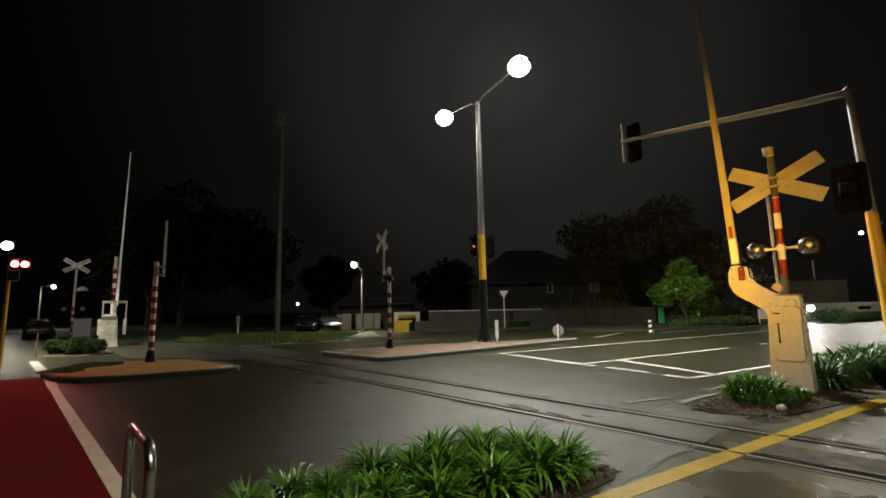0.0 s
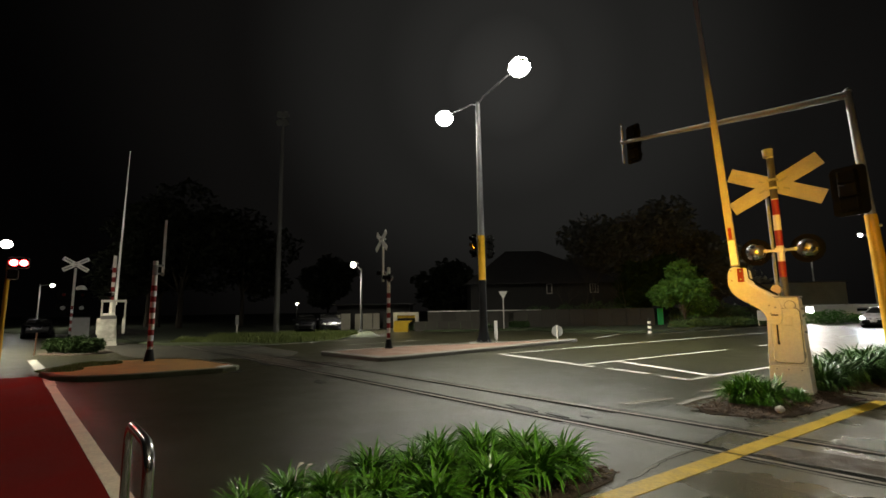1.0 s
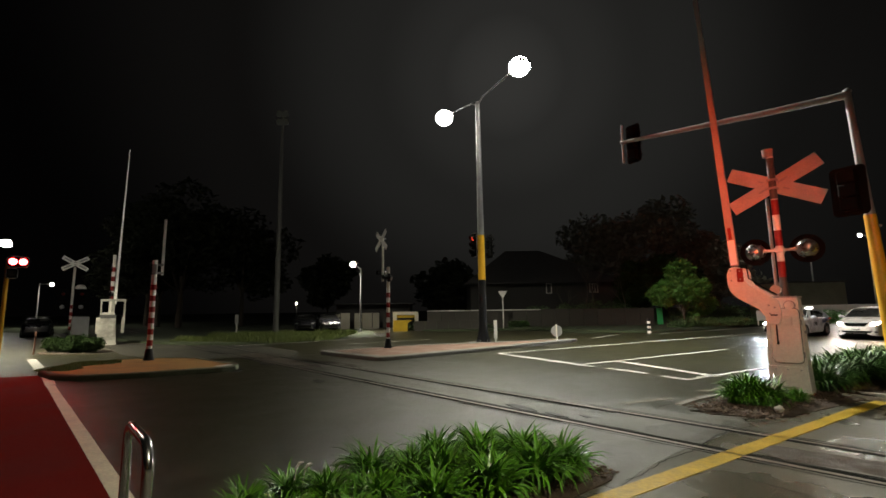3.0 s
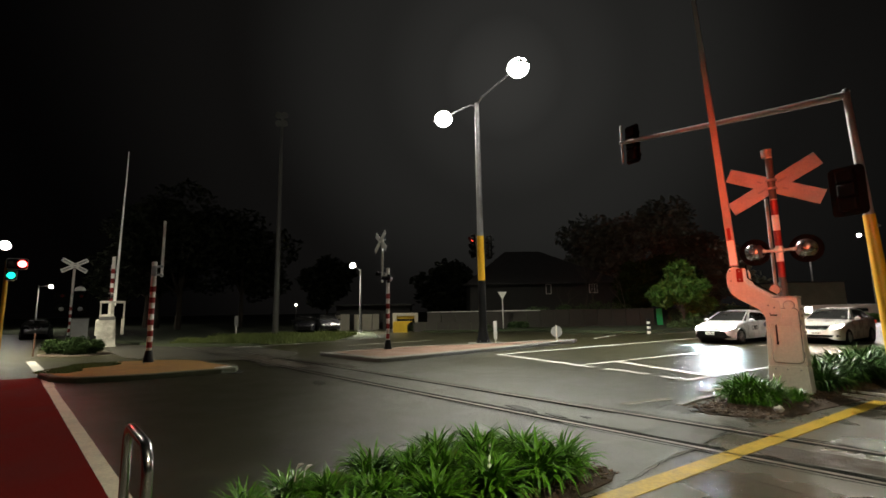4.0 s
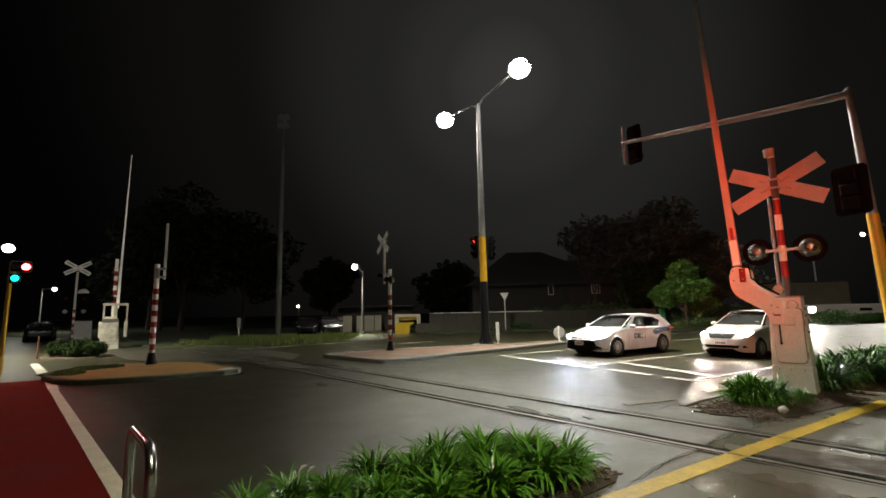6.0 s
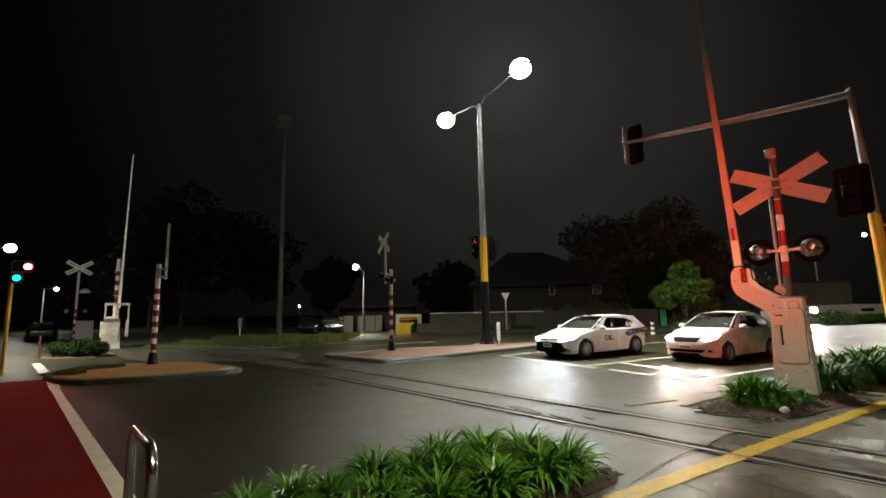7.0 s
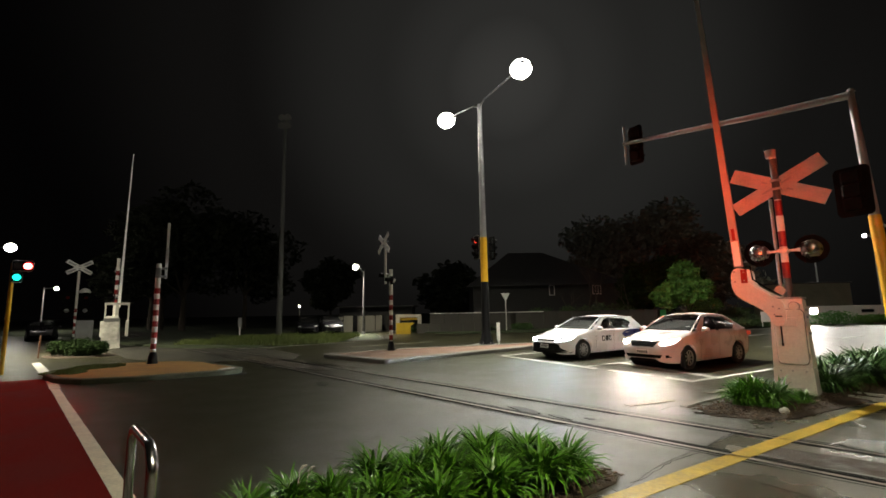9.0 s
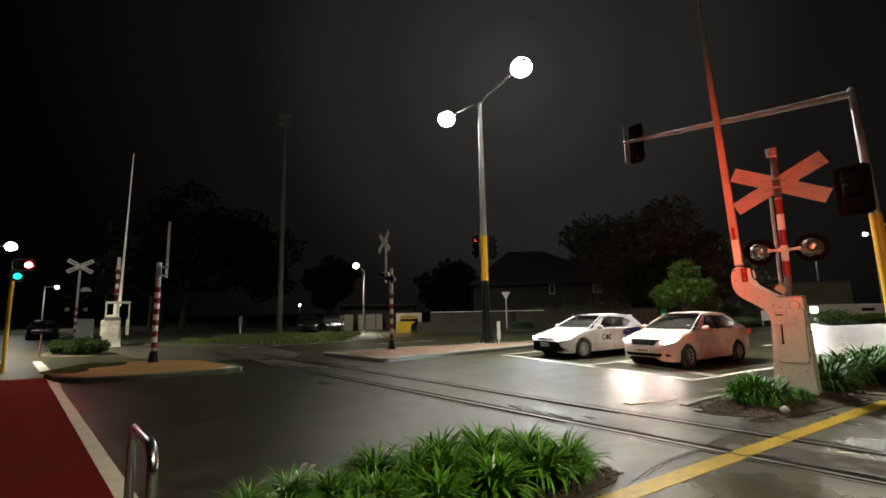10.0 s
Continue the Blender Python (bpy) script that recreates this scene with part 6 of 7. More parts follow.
build_traffic_head(left_signal, Matrix.Translation((0, -0.115, 2.94)), [(0, 0.0)], board=(0.29, 0.34), r=0.10, hood_len=0.12)
left_arrow = swing_lens(left_signal, pose(0.014, -0.115, 3.30), 0.097, SIG_RED, LENS_DARK)
left_red = swing_lens(left_signal, pose(0.014, 0.115, 3.30), 0.097, SIG_RED, LENS_DARK)
left_green = swing_lens(left_signal, pose(0.014, -0.115, 2.94, 0, 0, 180), 0.097, SIG_GREEN, LENS_DARK)

# signal beside the camera that faces the waiting cars
near_signal = thing("traffic_signal", pose(-0.75, -0.62, 0.0, 0, 0, 59.5), "three-lamp traffic signal on a yellow pole facing the crossing", "traffic signal", "traffic signals")
bm = B()
tube(bm, [(-0.25, 0, 0), (-0.25, 0, 3.9)], 0.06, 14)
part("pole", bm, YELLOW, near_signal, "yellow painted pole", smooth=True)
NOD = Matrix.Translation((0, 0, 3.3)) @ Matrix.Rotation(radians(0.3), 4, "Y")
# Overlong closed visors narrow this unseen signal's beam, off the plants and mast.
build_traffic_head(near_signal, NOD, [(0, 0.34), (0, 0.0), (0, -0.34)], board=(0.50, 1.2), hood_len=0.72, full=True)
near_amber = swing_lens(near_signal, NOD @ pose(0.014, 0, 0.0), 0.11, NEAR_AMBER, LENS_DARK)
near_red = swing_lens(near_signal, NOD @ pose(0.014, 0, 0.34, 0, 0, 180), 0.11, NEAR_RED, LENS_DARK)


# Poles for the two added lamps, both out of view.
build_street_light((4.4, -2.4), 6.1, [FILL_D], "added light pole out of view behind the camera", r=(0.09, 0.06), size=0.6, lens=LUMINAIRE_FAR)
build_street_light((-22.0, 15.6), 8.9, [FILL_E], "added street-light pole out of view by the side road", r=(0.14, 0.08))

# crossing signal on the median island, edge on
t = build_crossing_signal(pose(-2.2, 18.9, 0.125, 0, 0, ROAD_AZ + 180), 3.33, "banded crossing signal post on the median island", 4.42, (0.42, 2.46, 10), lamps_z=3.3, half=0.52, rise=0.36, width=0.22, lamps=False, bell=False, cx=0.22)
bm = B()
tube(bm, [(0.25, 0.0, 2.72), (0.25, 0.0, 4.60)], 0.045, 10)
part("board_pole", bm, PAINT_WHITE, t, "white board pole", smooth=True)
flash_lamp(t, -0.32, 3.08, x=0.1, r=0.19)
flash_lamp(t, 0.27, 2.86, x=0.1, r=0.18)

# banded post with a short upright boom stub on the other island
t = thing("crossing_signal", pose(-9.68, 15.30, 0.125, 0, 0, ROAD_AZ), "banded signal post with an edge-on white board", "crossing signal", "crossing signals")
banded_post(t, 3.32, 0.08, (0.47, 2.49, 11))
bm = B()
box(bm, 0.22, 0.29, 3.82, 0.085, 0.05, 1.97, bevel=0.01)
part("edge_board", bm, RETRO_WHITE, t, "tall narrow white board seen edge on")
bm = B()
box(bm, 0.12, 0.16, 3.18, 0.25, 0.32, 0.06, bevel=0.01)
box(bm, 0.12, 0.16, 2.90, 0.25, 0.32, 0.06, bevel=0.01)
box(bm, 0.0, -0.12, 3.0, 0.16, 0.16, 0.34, bevel=0.03)
part("board_bracket", bm, GALV, t)

# far crossing signal and barrier for the opposite lanes
t = build_crossing_signal(pose(-25.4, 31.4, 0.0, 0, 0, -49), 4.9, "banded crossing signal with white crossed boards facing the road", 5.15, (0.1, 2.3, 9), half=0.70, rise=0.42, width=0.27, bell=False, lamps=False)
for s_ in (-1, 1):      # lettering too small to read, as plain bars
    m = Matrix.Translation((0.11 + 0.016 * s_, 0, 5.15)) @ Matrix.Rotation(math.atan2(0.42 * s_, 0.70), 4, "X")
    for y in (-0.48, 0.48):
        bm = B()
        box(bm, 0.009 if s_ > 0 else 0.008, y, 0, 0.004, 0.46, 0.085, m=m)
        part("lettering_bar", bm, PAINT_GREY, t, "grey bar of unreadable lettering")
bm = B()
tube(bm, [(0, -0.52, 3.05), (0, 0.52, 3.05)], 0.03, 8)
part("lamp_arm", bm, PAINT_WHITE, t, "white lamp bracket arm", smooth=True)
bm = B()
tube(bm, [(0, -0.52, 2.16), (0, 0.52, 2.16)], 0.03, 8)
part("lamp_arm", bm, PAINT_WHITE, t, "white lamp bracket arm", smooth=True)
flash_lamp(t, -0.50, 3.05, x=0.08, r=0.41)
flash_lamp(t, 0.50, 3.05, x=0.08, r=0.41)
# Turned about so pale housings show where the hoods catch light.
flash_lamp(t, -0.50, 2.16, facing=-1, x=0.08, r=0.41, k=1.1, housing=PAINT_GREY)
flash_lamp(t, 0.50, 2.16, facing=-1, x=0.08, r=0.41, k=1.1, housing=PAINT_GREY)
bm = B()
bmesh.ops.create_uvsphere(bm, u_segments=18, v_segments=10, radius=1, matrix=Matrix.Translation((0.16, 0.40, 3.40)) @ Matrix.Diagonal((0.33, 0.33, 0.31, 1)))
bmesh.ops.delete(bm, geom=[v for v in bm.verts if v.co.z < 3.36], context="VERTS")
bmesh.ops.solidify(bm, geom=bm.faces[:], thickness=0.012)
part("bell", bm, PAINT_WHITE, t, "white domed warning bell", smooth=True)
build_frame_barrier(pose(-18.12, 24.9, 0.0, 0, 0, 36), "off-white barrier machine with weight arms and its boom raised")

# signal post beside the far barrier machine
t = thing("crossing_signal", pose(-18.62, 25.75, 0.0, 0, 0, TRACK_AZ + 180), "banded signal post with black lamp heads beside the barrier machine", "crossing signal", "crossing signals")
banded_post(t, 5.0, 0.085, (2.4, 4.3, 7))
flash_lamp(t, -0.2, 4.35, x=0.12, r=0.2)
flash_lamp(t, -0.40, 2.75, x=0.10, r=0.24)
flash_lamp(t, 0.40, 2.75, x=0.10, r=0.24)
bm = B()
tube(bm, [(0.0, -0.42, 2.75), (0.0, 0.42, 2.75)], 0.03, 8)
part("lamp_arm", bm, PAINT_WHITE, t)
bm = B()
box(bm, -0.02, -0.52, 2.82, 0.26, 0.22, 0.30, bevel=0.06)
part("lamp_housing", bm, PAINT_WHITE, t, "white lamp housing")
bm = B()
tube(bm, [(0, -0.12, 4.2), (0, -0.12, 4.28), (0, -0.12, 4.5), (0, -0.12, 4.56)], 0, 14, radii=[0.13, 0.15, 0.12, 0.04])
part("bell", bm, PAINT_GREY, t, "grey warning bell", smooth=True)

# give way sign, bollard signs and markers
def build_sign_post(name, at, h, label, head):
    t = thing(name, Matrix.Translation((at[0], at[1], 0)), label, "road sign", "road signs")
    bm = B()
    tube(bm, [(0, 0, -0.05), (0, 0, h)], 0.04, 10)
    part("post", bm, PAINT_WHITE, t, "white post", smooth=True)
    head(t, h)
    return t


def give_way_head(t, h):
    bm = B()
    plate(bm, [(-0.36, -0.05, h + 0.05), (0.0, -0.05, h - 0.58), (0.36, -0.05, h + 0.05)], 0.01)
    part("sign_plate", bm, RETRO_WHITE, t, "white triangular sign back")


def disc_head(t, h):
    bm = B()
    tube(bm, [(0.02, 0.06, h - 0.30), (0.02, 0.07, h - 0.30)], 0.27, 24)
    part("sign_disc", bm, PAINT_GREY, t, "grey round sign back")


def narrow_head(t, h):
    bm = B()
    box(bm, 0.0, 0.0, h + 0.32, 0.16, 0.05, 0.85, bevel=0.01)
    part("sign_panel", bm, RETRO_WHITE, t, "narrow white panel")


build_sign_post("give_way_sign", (4.93, 36.4), 3.0, "white triangular sign on a white post in the verge", give_way_head)
build_sign_post("keep_left_sign", (5.52, 22.0), 0.86, "round sign seen from behind on a white post", disc_head)
build_sign_post("keep_left_sign", (2.62, 22.3), 0.35, "narrow white panel sign beside the tall pole", narrow_head)
t = thing("marker_post", Matrix.Translation((13.1, 28.9, 0)), "black and white striped marker post", "marker post")
for k in range(6):
    bm = B()
    tube(bm, [(0, 0, 0.15 * k), (0, 0, 0.15 * k + 0.15)], 0.12 - 0.005 * k, 10)
    part("stripe", bm, [RETRO_WHITE, BLACK][k % 2], t)
t = thing("marker_post", Matrix.Translation((-15.0, 33.6, 0.07)), "short white post with a dark plate in the verge", "marker post")
bm = B()
tube(bm, [(0, 0, 0), (0, 0, 0.75)], 0.055, 10)
part("post", bm, PAINT_WHITE, t, smooth=True)
bm = B()
box(bm, 0, -0.02, 1.06, 0.26, 0.05, 0.72, bevel=0.012)
part("plate", bm, PAINT_GREY, t, "dull grey plate")

# short post by the side road
t = thing("short_post", Matrix.Translation((-17.25, 19.58, 0)), "short rusty steel post at the roadside bed", "post")
bm = B()
tube(bm, [(0, 0, -0.02), (0.02, 0, 0.95)], 0.03, 10)
part("post", bm, RUST, t, smooth=True)

# hoop rail
t = thing("hoop_rail", pose(-1.91, 2.97, 0.02, 0, 0, -48.5), "stainless steel hoop rail beside the path", "hoop rail")
bm = B()
pts = [(-0.38, 0, -0.02), (-0.38, 0, 0.76)]
pts += [(-0.24 - 0.14 * math.cos(a), 0, 0.76 + 0.14 * math.sin(a)) for a in [radians(15 * k) for k in range(1, 7)]]
pts += [(0.24 + 0.14 * math.sin(a), 0, 0.76 + 0.14 * math.cos(a)) for a in [radians(15 * k) for k in range(0, 6)]]
pts += [(0.38, 0, 0.76), (0.38, 0, -0.02)]
tube(bm, pts, 0.030, 16)
part("bent_tube", bm, CHROME, t, "bent stainless tube", smooth=True)

# pale stone in the bed
bm = B()
bmesh.ops.create_icosphere(bm, subdivisions=3, radius=1)
for v in bm.verts:
    v.co *= 1 + 0.25 * noise.noise(v.co * 1.7)
    v.co.x, v.co.y, v.co.z = v.co.x * 0.09, v.co.y * 0.06, v.co.z * 0.055
st = part("stone", bm, STONE, smooth=True)
st.matrix_world = pose(5.12, 7.12, 0.085, 0, 0, 40)
tagged(st, "pale rounded stone on the mulch", "stone")

# tall flood-light pole, verge lamp, distant lamps
t = thing("floodlight_pole", Matrix.Translation((-12.77, 35.35, 0.07)), "tall grey floodlight pole with unlit heads", "floodlight pole")
bm = B()
tube(bm, [(0, 0, 0), (0, 0, 9), (0, 0, 17.6)], 0, 14, radii=[0.23, 0.17, 0.10])
part("pole", bm, POLE_DARK, t, "galvanised pole", smooth=True)
for x, z in ((-0.25, 17.6), (0.25, 17.6), (-0.25, 16.9), (0.25, 16.9)):
    bm = B()
    tube(bm, [(x, -0.15, z), (x, 0.25, z + 0.1)], 0, 14, radii=[0.28, 0.16])
    part("floodlight_head", bm, POLE_DARK, t, "unlit floodlight", smooth=True)

build_street_light((-6.45, 36.5), 5.05, [(-7.05, 36.3, 5.45)], "low street light with a curved arm", r=(0.09, 0.06), lens=LUMINAIRE_FAR, size=0.75)
build_street_light((-46.8, 45.2), 8.6, [(-43.6, 45.0, 8.85)], "street light along the distant road", r=(0.10, 0.07), lens=LUMINAIRE, size=0.95)
build_street_light((-53.0, 60.0), 5.8, [(-51.4, 60.0, 5.7)], "street light along the distant road", r=(0.10, 0.07), lens=LUMINAIRE_FAR, size=0.8)
build_street_light((-18.4, 58.0), 2.9, [(-18.3, 57.6, 2.75)], "small distant street light", r=(0.06, 0.05), lens=LUMINAIRE_FAR, size=0.45)
build_street_light((58.2, 60.6), 10.6, [(56.6, 60.0, 10.9)], "street light or added lamp along the approach road", r=(0.10, 0.07), lens=LUMINAIRE, size=0.7)
area_lamp("street_or_added_glow", (56.6, 60.0, 10.5), (42.0, 45.0, 0), 450, WHITE)
# Added lamp, hidden from the camera behind the near signal's lamp disc.
build_street_light((44.95, 54.45), 8.7, [(44.65, 54.2, 9.0)], "street light or added lamp along the approach road", r=(0.10, 0.07), lens=LUMINAIRE, size=0.9)
area_lamp("street_or_added_glow", (44.65, 54.2, 8.6), (32.0, 36.0, 0), 300, WHITE, spread=150)
area_lamp("street_or_added_glow", (-7.05, 36.3, 5.08), (-7.05, 35.3, 0), 420, WHITE, spread=100)
area_lamp("street_or_added_glow", (-51.4, 59.7, 5.3), (-51.6, 61.0, 0), 300, WHITE)
area_lamp("street_or_added_glow", (-43.6, 45.0, 8.45), (-43.6, 45, 0), 500, WHITE)


# ---------------------------------------------------------------- buildings and far things
def gable_window(parent, x, y, z, w, h, bars=1):
    bm = B()
    for dx in (-w / 2, w / 2):
        box(bm, x + dx, y - 0.03, z, 0.07, 0.08, h + 0.07, bevel=0.008)
    for dz in (-h / 2, h / 2):
        box(bm, x, y - 0.03, z + dz, w, 0.08, 0.07, bevel=0.008)
    for k in range(bars):
        box(bm, x - w / 2 + w * (k + 1) / (bars + 1), y - 0.025, z, 0.04, 0.06, h)
    wo = part("window", bm, PAINT_WHITE, parent, "white framed window")
    bm = B()
    box(bm, x, y + 0.02, z, w, 0.02, h)
    part("pane", bm, GLASS_DARK, wo, "dark glass")


def build_house():
    t = thing("house", Matrix.Translation((0, 46, 0)), "dark two-storey house with a hipped roof behind the fence", "house")
    bm = B()
    box(bm, 10.5, 4, 2.1, 15, 8, 4.2)
    part("wall", bm, WEATHERBOARD, t, "dark weatherboard walls")
    bm = B()
    lo = [(2.4, -0.6, 4.2), (18.6, -0.6, 4.2), (18.6, 8.6, 4.2), (2.4, 8.6, 4.2)]
    ridge = [(7.2, 4, 8.0), (11.0, 4, 8.0)]
    a = [bm.verts.new(p) for p in lo]
    r = [bm.verts.new(p) for p in ridge]
    for f in ((a[0], a[1], r[1], r[0]), (a[1], a[2], r[1]), (a[2], a[3], r[0], r[1]), (a[3], a[0], r[0]), (a[3], a[2], a[1], a[0])):
        bm.faces.new(f)
    part("roof", bm, ROOF_TILE, t, "dark hipped tile roof")
    bm = B()
    box(bm, 10.5, -0.65, 4.15, 16.4, 0.12, 0.14, bevel=0.02)
    part("gutter", bm, ROOF_TILE, t)
    gable_window(t, 10.95, 0.0, 3.62, 0.5, 0.95, 0)
    gable_window(t, 15.5, 0.0, 3.62, 0.8, 0.85, 2)


build_house()


def build_wall_run():
    t = thing("fence", Matrix.Translation((0, 0, 0)), "pale rendered fence panels along the far side street", "fence")
    rng = random.Random(3)
    x = -12.6
    while x < -5.1:
        w = rng.uniform(0.6, 1.2)
        bm = B()
        box(bm, x + w / 2, 42.0, 0.66, w - 0.05, 0.14, rng.uniform(1.3, 1.6), bevel=0.015)
        part("panel", bm, RENDER_WALL if -11.0 < x < -6.2 else FENCE_WOOD, t)
        x += w + (rng.uniform(0.2, 0.5) if rng.random() < 0.6 else 0.03)
    t = thing("fence", Matrix(), "low fence before the house, white capping in place of an eave", "fence")
    x = -1.2
    while x < 17:
        bm = B()
        box(bm, x + 0.6, 38.6, 0.75, 1.17, 0.10, 1.5, bevel=0.01)
        part("panel", bm, FENCE_WOOD, t)
        bm = B()
        box(bm, x + 0.6, 38.6, 1.53, 1.2, 0.16, 0.06, bevel=0.01)
        # White capping stands in for a house's pale eave line.
        if x < 8:
            part("capping", bm, PAINT_WHITE, t)
        else:
            part("capping", bm, FENCE_WOOD, t)
        x += 1.2
    t = thing("carport", Matrix.Translation((-2.9, 37.0, 0)), "cream carport front with a yellow bin in its opening", "carport")
    bm = B()
    for xx in (-0.85, 0.9):
        box(bm, xx, 0, 0.6, 0.30, 0.5, 1.35, bevel=0.01)
    box(bm, 0.02, 0, 1.38, 2.05, 0.5, 0.25, bevel=0.01)
    part("frame", bm, RENDER_WALL, t)
    bm = B()
    box(bm, 0.02, -0.05, 1.13, 1.40, 0.04, 0.20, bevel=0.01)
    part("fascia_board", bm, YELLOW_SKIP, t, "yellow board across the opening")
    t = thing("low_fence", Matrix.Translation((0, 36.45, 0)), "low dark timber fence along the side street", "fence")
    for k in range(6):
        bm = B()
        box(bm, -1.75 + 0.92 * k, 0, 0.36, 0.90, 0.08, 0.78, bevel=0.01)
        part("panel", bm, FENCE_WOOD, t)
    t = thing("bin", Matrix.Translation((-3.0, 36.3, 0.0)), "yellow metal bin with a slanted top", "bin")
    bm = B()
    plate(bm, [(-0.75, 0, 0.0), (0.35, 0, 0.0), (0.35, 0, 0.62), (0.75, 0, 0.85), (-0.75, 0, 0.85)], 0.6)
    part("body", bm, YELLOW_SKIP, t)
    # long low building at the approach road
    t = thing("low_building", Matrix.Translation((0, 0, 0)), "long low white building beside the approach road", "building")
    bm = B()
    box(bm, 35.6, 41.6, 0.78, 8.0, 2.0, 1.64, bevel=0.02)
    part("wall", bm, PAINT_WHITE, t)
    bm = B()
    box(bm, 37.6, 40.58, 1.12, 1.1, 0.05, 0.28)
    part("window", bm, GLASS_DARK, t)
    t = thing("floodlight", pose(FLOOD[0], FLOOD[1], 0.0, 0, 0, -38), "lit square floodlight on a short post at the yard", "floodlight")
    bm = B()
    tube(bm, [(0, 0, 0), (0, 0, FLOOD[2] - 0.2)], 0.04, 8)
    part("post", bm, PAINT_GREY, t)
    bm = B()
    box(bm, 0, 0.05, FLOOD[2], 0.56, 0.12, 0.54, bevel=0.03)
    part("case", bm, PAINT_GREY, t)
    bm = B()
    box(bm, 0, -0.02, FLOOD[2], 0.47, 0.02, 0.46, bevel=0.008)
    part("lamp_face", bm, LIT_SIGN, t, "glowing lamp face")
    t = thing("notice_board", Matrix.Translation((24.35, 34.6, 0.12)), "white notice board on two posts", "sign")
    bm = B()
    for xx in (-0.35, 0.35):
        tube(bm, [(xx, 0, 0), (xx, 0, 1.1)], 0.03, 8)
    box(bm, 0, -0.05, 0.75, 0.9, 0.04, 0.75, bevel=0.01)
    part("board", bm, RETRO_WHITE, t)
    t = thing("banner_sign", Matrix.Translation((18.2, 38.0, 0.0)), "tall narrow green panel sign", "sign")
    bm = B()
    box(bm, 0, 0, 0.85, 0.50, 0.06, 1.35, bevel=0.02)
    box(bm, 0, 0.05, 0.2, 0.08, 0.06, 0.5)
    part("panel", bm, GREEN_SIGN, t)


build_wall_run()


def build_bare_tree(at, height, seed, label):
    """A slender leafless tree: forked branches that thin out towards the tips."""
    rng = random.Random(seed)
    t = thing("bare_tree", Matrix.Translation((at[0], at[1], 0)), label, "tree")
    bm = B()

    def limb(bm, p, d, length, r, depth):
        q = p + d * length * 0.5 + Vector((rng.uniform(-0.05, 0.05), rng.uniform(-0.05, 0.05), 0)) * length
        e = p + d * length
        tube(bm, [p, q, e], 0, 6 if depth > 2 else 4, radii=[r, r * 0.85, r * 0.65])
        if depth:
            for k in range(2 if depth > 3 else 3):
                a = Vector((rng.gauss(0, 1), rng.gauss(0, 1), rng.gauss(0.35, 0.4))).normalized()
                limb(bm, p + d * length * rng.uniform(0.6, 1.0), (d + a * 0.75).normalized(), length * rng.uniform(0.55, 0.8), r * 0.55, depth - 1)
    limb(bm, Vector((0, 0, -0.05)), Vector((rng.uniform(-0.06, 0.06), 0, 1)).normalized(), height * 0.45, 0.013 * height, 4)
    part("trunk", bm, BARE_BARK, t, "pale bare trunk and branches", smooth=True)


for k, (x, y, h) in enumerate(((11.2, 41.6, 4.6), (13.4, 41.9, 5.6), (16.7, 41.4, 5.2), (14.6, 44.0, 6.4))):
    build_bare_tree((x, y), h, 140 + k, "slender leafless tree behind the fence")

PARKED = dict(HATCH)
PARKED.update(name="parked_car", label="dark parked hatchback beyond the verge", paint=CAR_DARK, details=low_details)
pc = build_car(PARKED)
pc.matrix_world = pose(-11.3, 38.0, 0.0, 0, 0, -75)
PARKED2 = dict(SEDAN)
PARKED2.update(name="parked_car", label="dark parked sedan beyond the verge", paint=CAR_DARK, details=low_details)
pc = build_car(PARKED2)
pc.matrix_world = pose(-9.15, 37.6, 0.0, 0, 0, -66)
PARKED3 = dict(HATCH)
PARKED3.update(name="parked_car", label="dark parked car beneath the distant lamps", paint=CAR_DARK, details=low_details)
pc = build_car(PARKED3)
pc.matrix_world = pose(-32.0, 36.6, 0.0, 0, 0, 128)

# utility cabinet by the far crossing signal
t = thing("utility_cabinet", pose(-24.15, 30.7, 0, 0, 0, -49), "grey steel utility cabinet", "cabinet")
bm = B()
box(bm, 0, 0, 0.75, 0.5, 0.92, 1.5, bevel=0.02)
part("case", bm, PAINT_GREY, t)
bm = B()
box(bm, 0.26, 0, 0.75, 0.02, 0.80, 1.36, bevel=0.01)
part("door", bm, PAINT_GREY, t)

# trees and shrubs
build_tree((19.15, 36.0), 5.4, 2.3, LEAF_TREE, 2, "rounded green tree lit by the street lamps", trunk_h=1.3, count=9000, leaf=0.17)
# Shade is put into the nearer trees' leaf colour, haze into the right-hand far ones'.
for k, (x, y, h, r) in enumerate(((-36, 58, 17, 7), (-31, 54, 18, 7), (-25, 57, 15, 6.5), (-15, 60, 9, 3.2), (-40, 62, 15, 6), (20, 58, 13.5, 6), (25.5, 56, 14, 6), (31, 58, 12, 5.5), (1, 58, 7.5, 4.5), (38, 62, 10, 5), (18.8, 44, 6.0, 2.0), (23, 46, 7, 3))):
    build_tree((x, y), h, r, LEAF_SHADE if y < 50 else LEAF_PALED if x > 10 else LEAF_FAR, 20 + k, "dark broad tree against the night sky", count=4500, leaf=0.45, trunk_h=h * 0.3)
for k, (x, y, rx, ry, h) in enumerate(((-16.7, 20.4, 0.7, 0.6, 0.66), (-16.1, 20.2, 0.8, 0.6, 0.74), (-15.4, 20.2, 0.8, 0.55, 0.66))):
    build_shrub((x, y), rx, ry, h, LEAF_SHADE, 50 + k, "low green shrub by the road, shade in its leaf colour", count=2200, leaf=0.07)
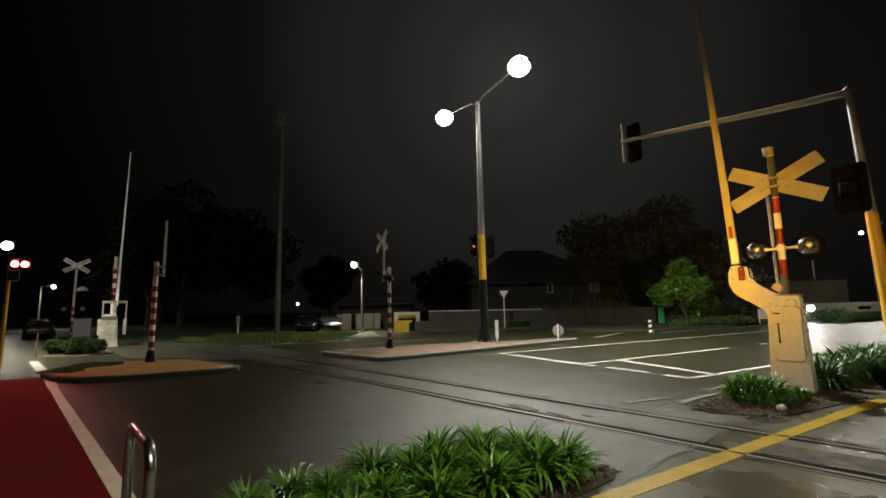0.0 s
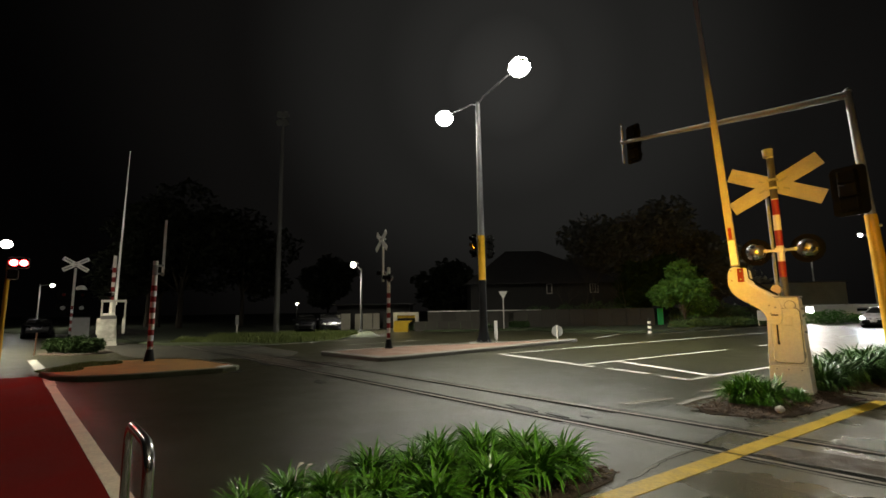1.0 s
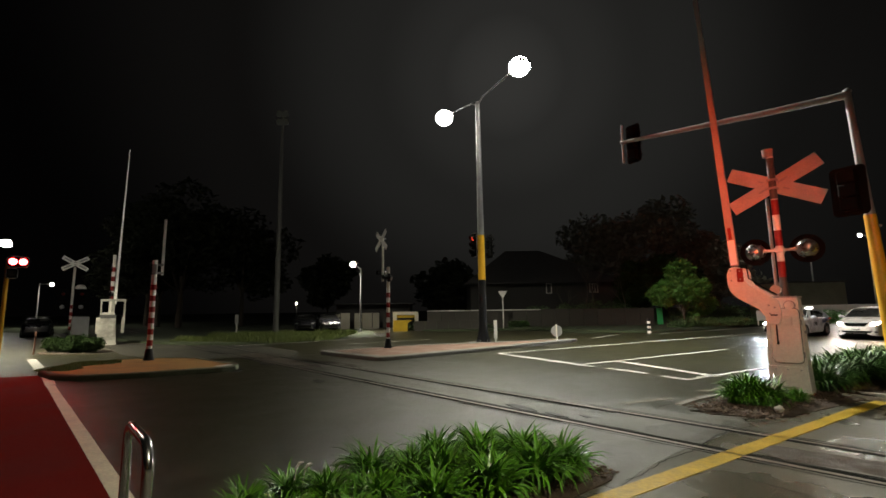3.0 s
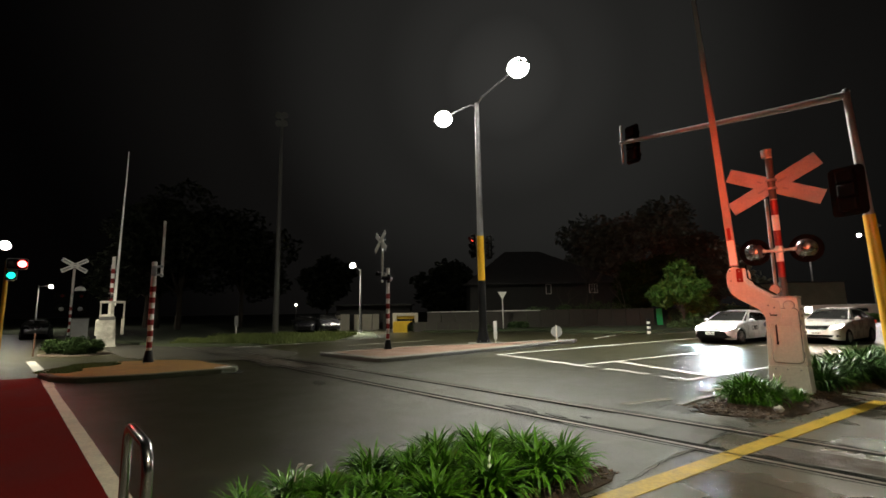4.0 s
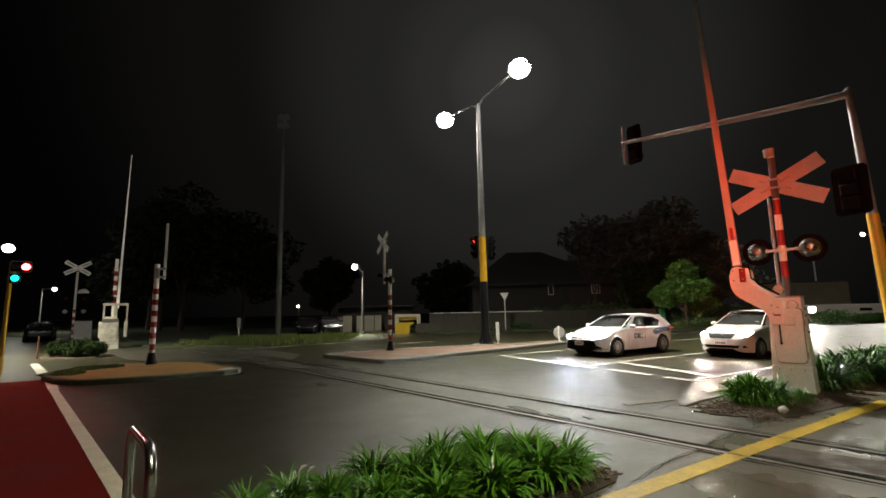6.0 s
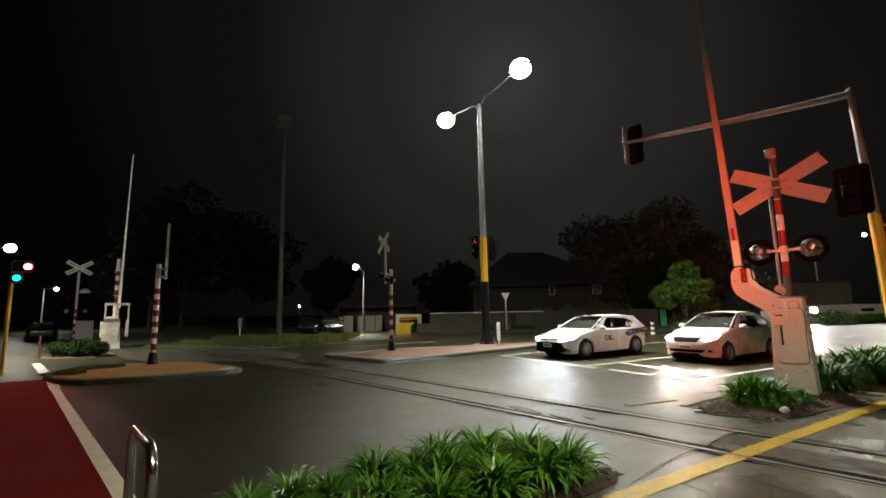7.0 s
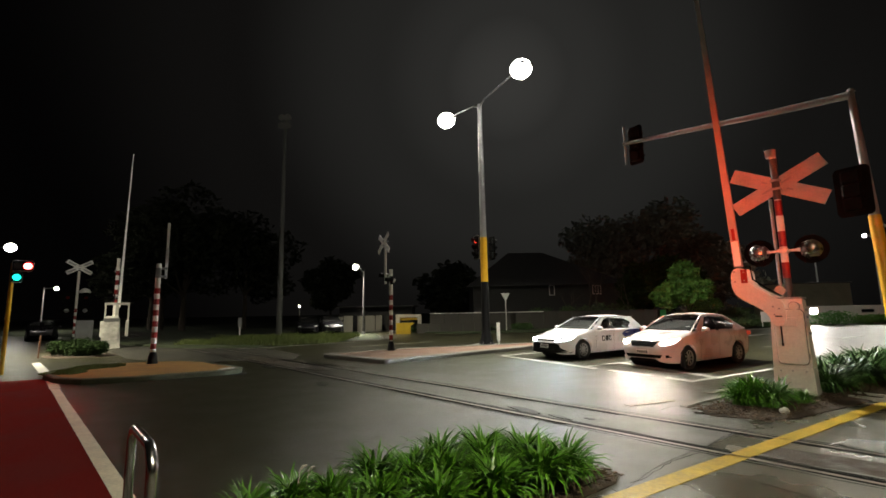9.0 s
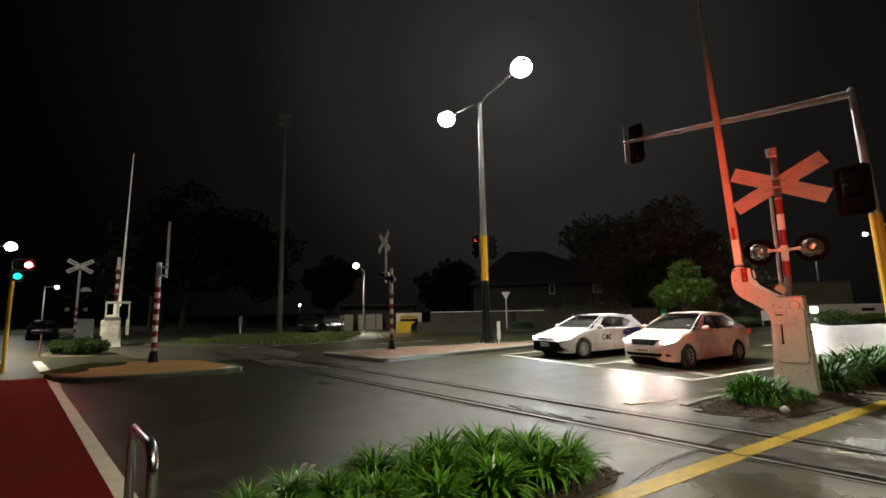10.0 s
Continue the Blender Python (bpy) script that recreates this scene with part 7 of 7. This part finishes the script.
for k, (x, y, rx, ry, h) in enumerate(((17.5, 33.5, 1.0, .8, .7), (19.2, 34.3, 1.3, .8, .8), (21.3, 35.0, 1.4, .9, .8), (23.5, 35.8, 1.4, .9, .75), (25.6, 36.4, 1.2, .8, .7), (20.5, 37.5, 2.0, 1.2, 1.6), (23.5, 39, 2.4, 1.4, 2.2), (26.5, 40.5, 2.2, 1.4, 1.8))):
    build_shrub((x, y), rx, ry, h, LEAF_DARK, 60 + k, "low rounded shrub along the far verge", count=1500)
for k, (x, y, rx, ry, h) in enumerate(((32.2, 38.0, 1.75, 1.2, 1.28), (35.8, 38.8, 1.4, 1.0, 0.8), (38.5, 39.5, 1.4, 1.0, 0.8))):
    build_shrub((x, y), rx, ry, h, LEAF_TREE, 70 + k, "clipped green shrub before the low building", count=2200)
for k, (x, y, rx, ry, h) in enumerate(((8.5, 40.2, 1.2, 1, 1.9), (11.0, 40.5, 1.5, 1, 2.3), (13.2, 40.4, 1.5, 1, 2.4), (15.5, 40.6, 1.5, 1, 2.2), (6.5, 38.0, 0.9, .5, .7), (2.0, 38.0, 2.5, .5, .6), (-1.5, 37.6, 1.8, .5, .6))):
    build_shrub((x, y), rx, ry, h, LEAF_DARK, 80 + k, "loose garden shrub at the fence", count=1300)
t = thing("rendered_building", Matrix.Translation((38.7, 49.5, 0)), "plain olive rendered building behind the low white one", "building")
bm = B()
box(bm, 0, 0, 1.95, 6.8, 5, 3.9, bevel=0.03)
part("wall", bm, OLIVE_WALL, t)
bm = B()
box(bm, 0, 0, 3.98, 7.1, 5.3, 0.14, bevel=0.03)
part("roof", bm, ROOF_TILE, t)
t = thing("garage_block", Matrix.Translation((-14, 45.5, 0)), "low dark garage block behind the parked cars", "building")
bm = B()
box(bm, 7.5, 0, 1.1, 7, 4, 2.2, bevel=0.03)
part("wall", bm, ROOF_TILE, t, "dark walls")
bm = B()
box(bm, 7.5, -0.3, 2.25, 7.6, 5, 0.12, bevel=0.03)
part("roof", bm, ROOF_TILE, t)


def in_verge(x, y):
    return y > 23.6 + max(0, (x + 9.2) * 0.72) and y < 40 + (x + 10) * 0.9 and y > 23.9 - (x + 9.2) * 0.25 * (x < -9.2)


build_grass("verge_grass", -15, -6, 24, 33, 15000, 0.33, "rough uncut grass on the verge", 9, in_verge)
build_grass("island_grass", -11.9, -10.2, 12.7, 15.2, 6000, 0.085, "rough grass at the end of the traffic island", 17, lambda x, y: -11.5 < x < -10.35 + 0.3 * math.sin(y * 4.0) and y > 13.2 - (x + 11.6) * 0.8, z=0.10)
build_strap_plants()
build_mulch("mulch_chips", ((0.0, 3.05), (3.95, 4.4)), 2600, "loose brown bark chips on the near planting bed", 31)
build_mulch("mulch_chips", ((7.3, 3.2), (13.0, 4.5)), 3600, "loose brown bark chips round the barrier machine", 32)
t = thing("flower_stalk", pose(*road_pt(1.02, 4.08), 0, 0, 20), "two dry pale flower stalks among the strap leaves", "flower stalk")
for dx, h in ((0.0, 0.37), (0.07, 0.35)):
    bm = B()
    tube(bm, [(dx, 0, 0.04), (dx + 0.01, 0.01, h * 0.6), (dx + 0.03, 0.0, h)], 0.005, 6)
    stalk = part("stalk", bm, STONE, t, "dry pale stalk")
    bm = B()
    tube(bm, [(dx + 0.03, 0, h - 0.01), (dx + 0.05, 0.0, h + 0.02), (dx + 0.085, 0.0, h + 0.025)], 0, 8, radii=[0.006, 0.013, 0.004])
    part("seed_head", bm, STONE, stalk)

# ---------------------------------------------------------------- moving cars and signal lenses
hatch = build_car(HATCH)
sedan = build_car(SEDAN)


def car_pose(x, y, s, off=0.0):
    return pose(x + D_ROAD.x * s + N_ROAD.x * off, y + D_ROAD.y * s + N_ROAD.y * off, 0.0, 0, 0, 180 + ROAD_AZ)


def spin(car, r, gaps):
    """Turns a car's wheels with its way along the road."""
    ts = [k / 30 for k in range(int(gaps[-2][0] * 30) + 1)]
    s0 = gaps[0][1]

    def way(t):
        for (t0, s_0), (t1, s_1) in zip(gaps, gaps[1:]):
            if t <= t1:
                return s_0 + (s_1 - s_0) * (t - t0) / (t1 - t0)
        return gaps[-1][1]
    for wh in [o for o in car.children if o.name.startswith("wheel")]:
        p = wh.matrix_basis.translation.copy()
        rows = [(t, pose(p.x, p.y, p.z, 0, math.degrees((s0 - way(t)) / r), 0)) for t in ts]
        walk(wh, rows + [(10.0, rows[-1][1])])


def motions():
    gaps = [(0.0, 37.1), (1.0, 30.1), (2.0, 23.1), (2.5, 19.65), (2.7, 18.3), (3.35, 13.9), (4.0, 9.7), (4.5, 6.9), (5.0, 4.55), (5.5, 2.74), (6.0, 1.45), (6.5, 0.58), (7.0, 0.12), (7.4, 0.0), (10.0, 0.0)]
    spin(hatch, 0.325, gaps)
    walk(hatch, [(t, car_pose(4.20, 16.20, s, -0.5 * min(1.0, s / 2.7))) for t, s in gaps])
    gaps = [(0.0, 31.5), (1.0, 26.3), (2.0, 21.1), (2.7, 17.6), (3.35, 14.6), (4.0, 11.8), (4.5, 9.4), (5.0, 7.1), (5.5, 5.4), (6.0, 4.1), (6.5, 2.95), (7.0, 2.05), (7.5, 1.05), (8.0, 0.36), (8.5, 0.05), (8.9, 0.0), (10.0, 0.0)]
    spin(sedan, 0.312, gaps)
    walk(sedan, [(t, car_pose(6.18, 13.22, s)) for t, s in gaps])

    def turn(ob, base, start, t0, m=Matrix()):
        x, y, z = base
        step = [(t0, 0), (t0 + 1 / 30, 60), (t0 + 2 / 30, 120), (t0 + 0.1, 180)]
        walk(ob, [(0.0, m @ pose(x, y, z, 0, 0, start))] + [(t, m @ pose(x, y, z, 0, 0, start + a)) for t, a in step] + [(10.0, m @ pose(x, y, z, 0, 0, start + 180))])
    turn(near_amber, (0.014, 0, 0.0), 0, 1.5, NOD)
    turn(near_red, (0.014, 0, 0.34), 180, 1.5, NOD)
    turn(far_amber, (0.014, 0, 0.0), 0, 1.5)
    turn(far_red, (0.014, 0, 0.34), 180, 1.5)
    turn(left_arrow, (0.014, -0.115, 3.30), 0, 3.2)
    turn(left_green, (0.014, -0.115, 2.94), 180, 3.2)


motions()
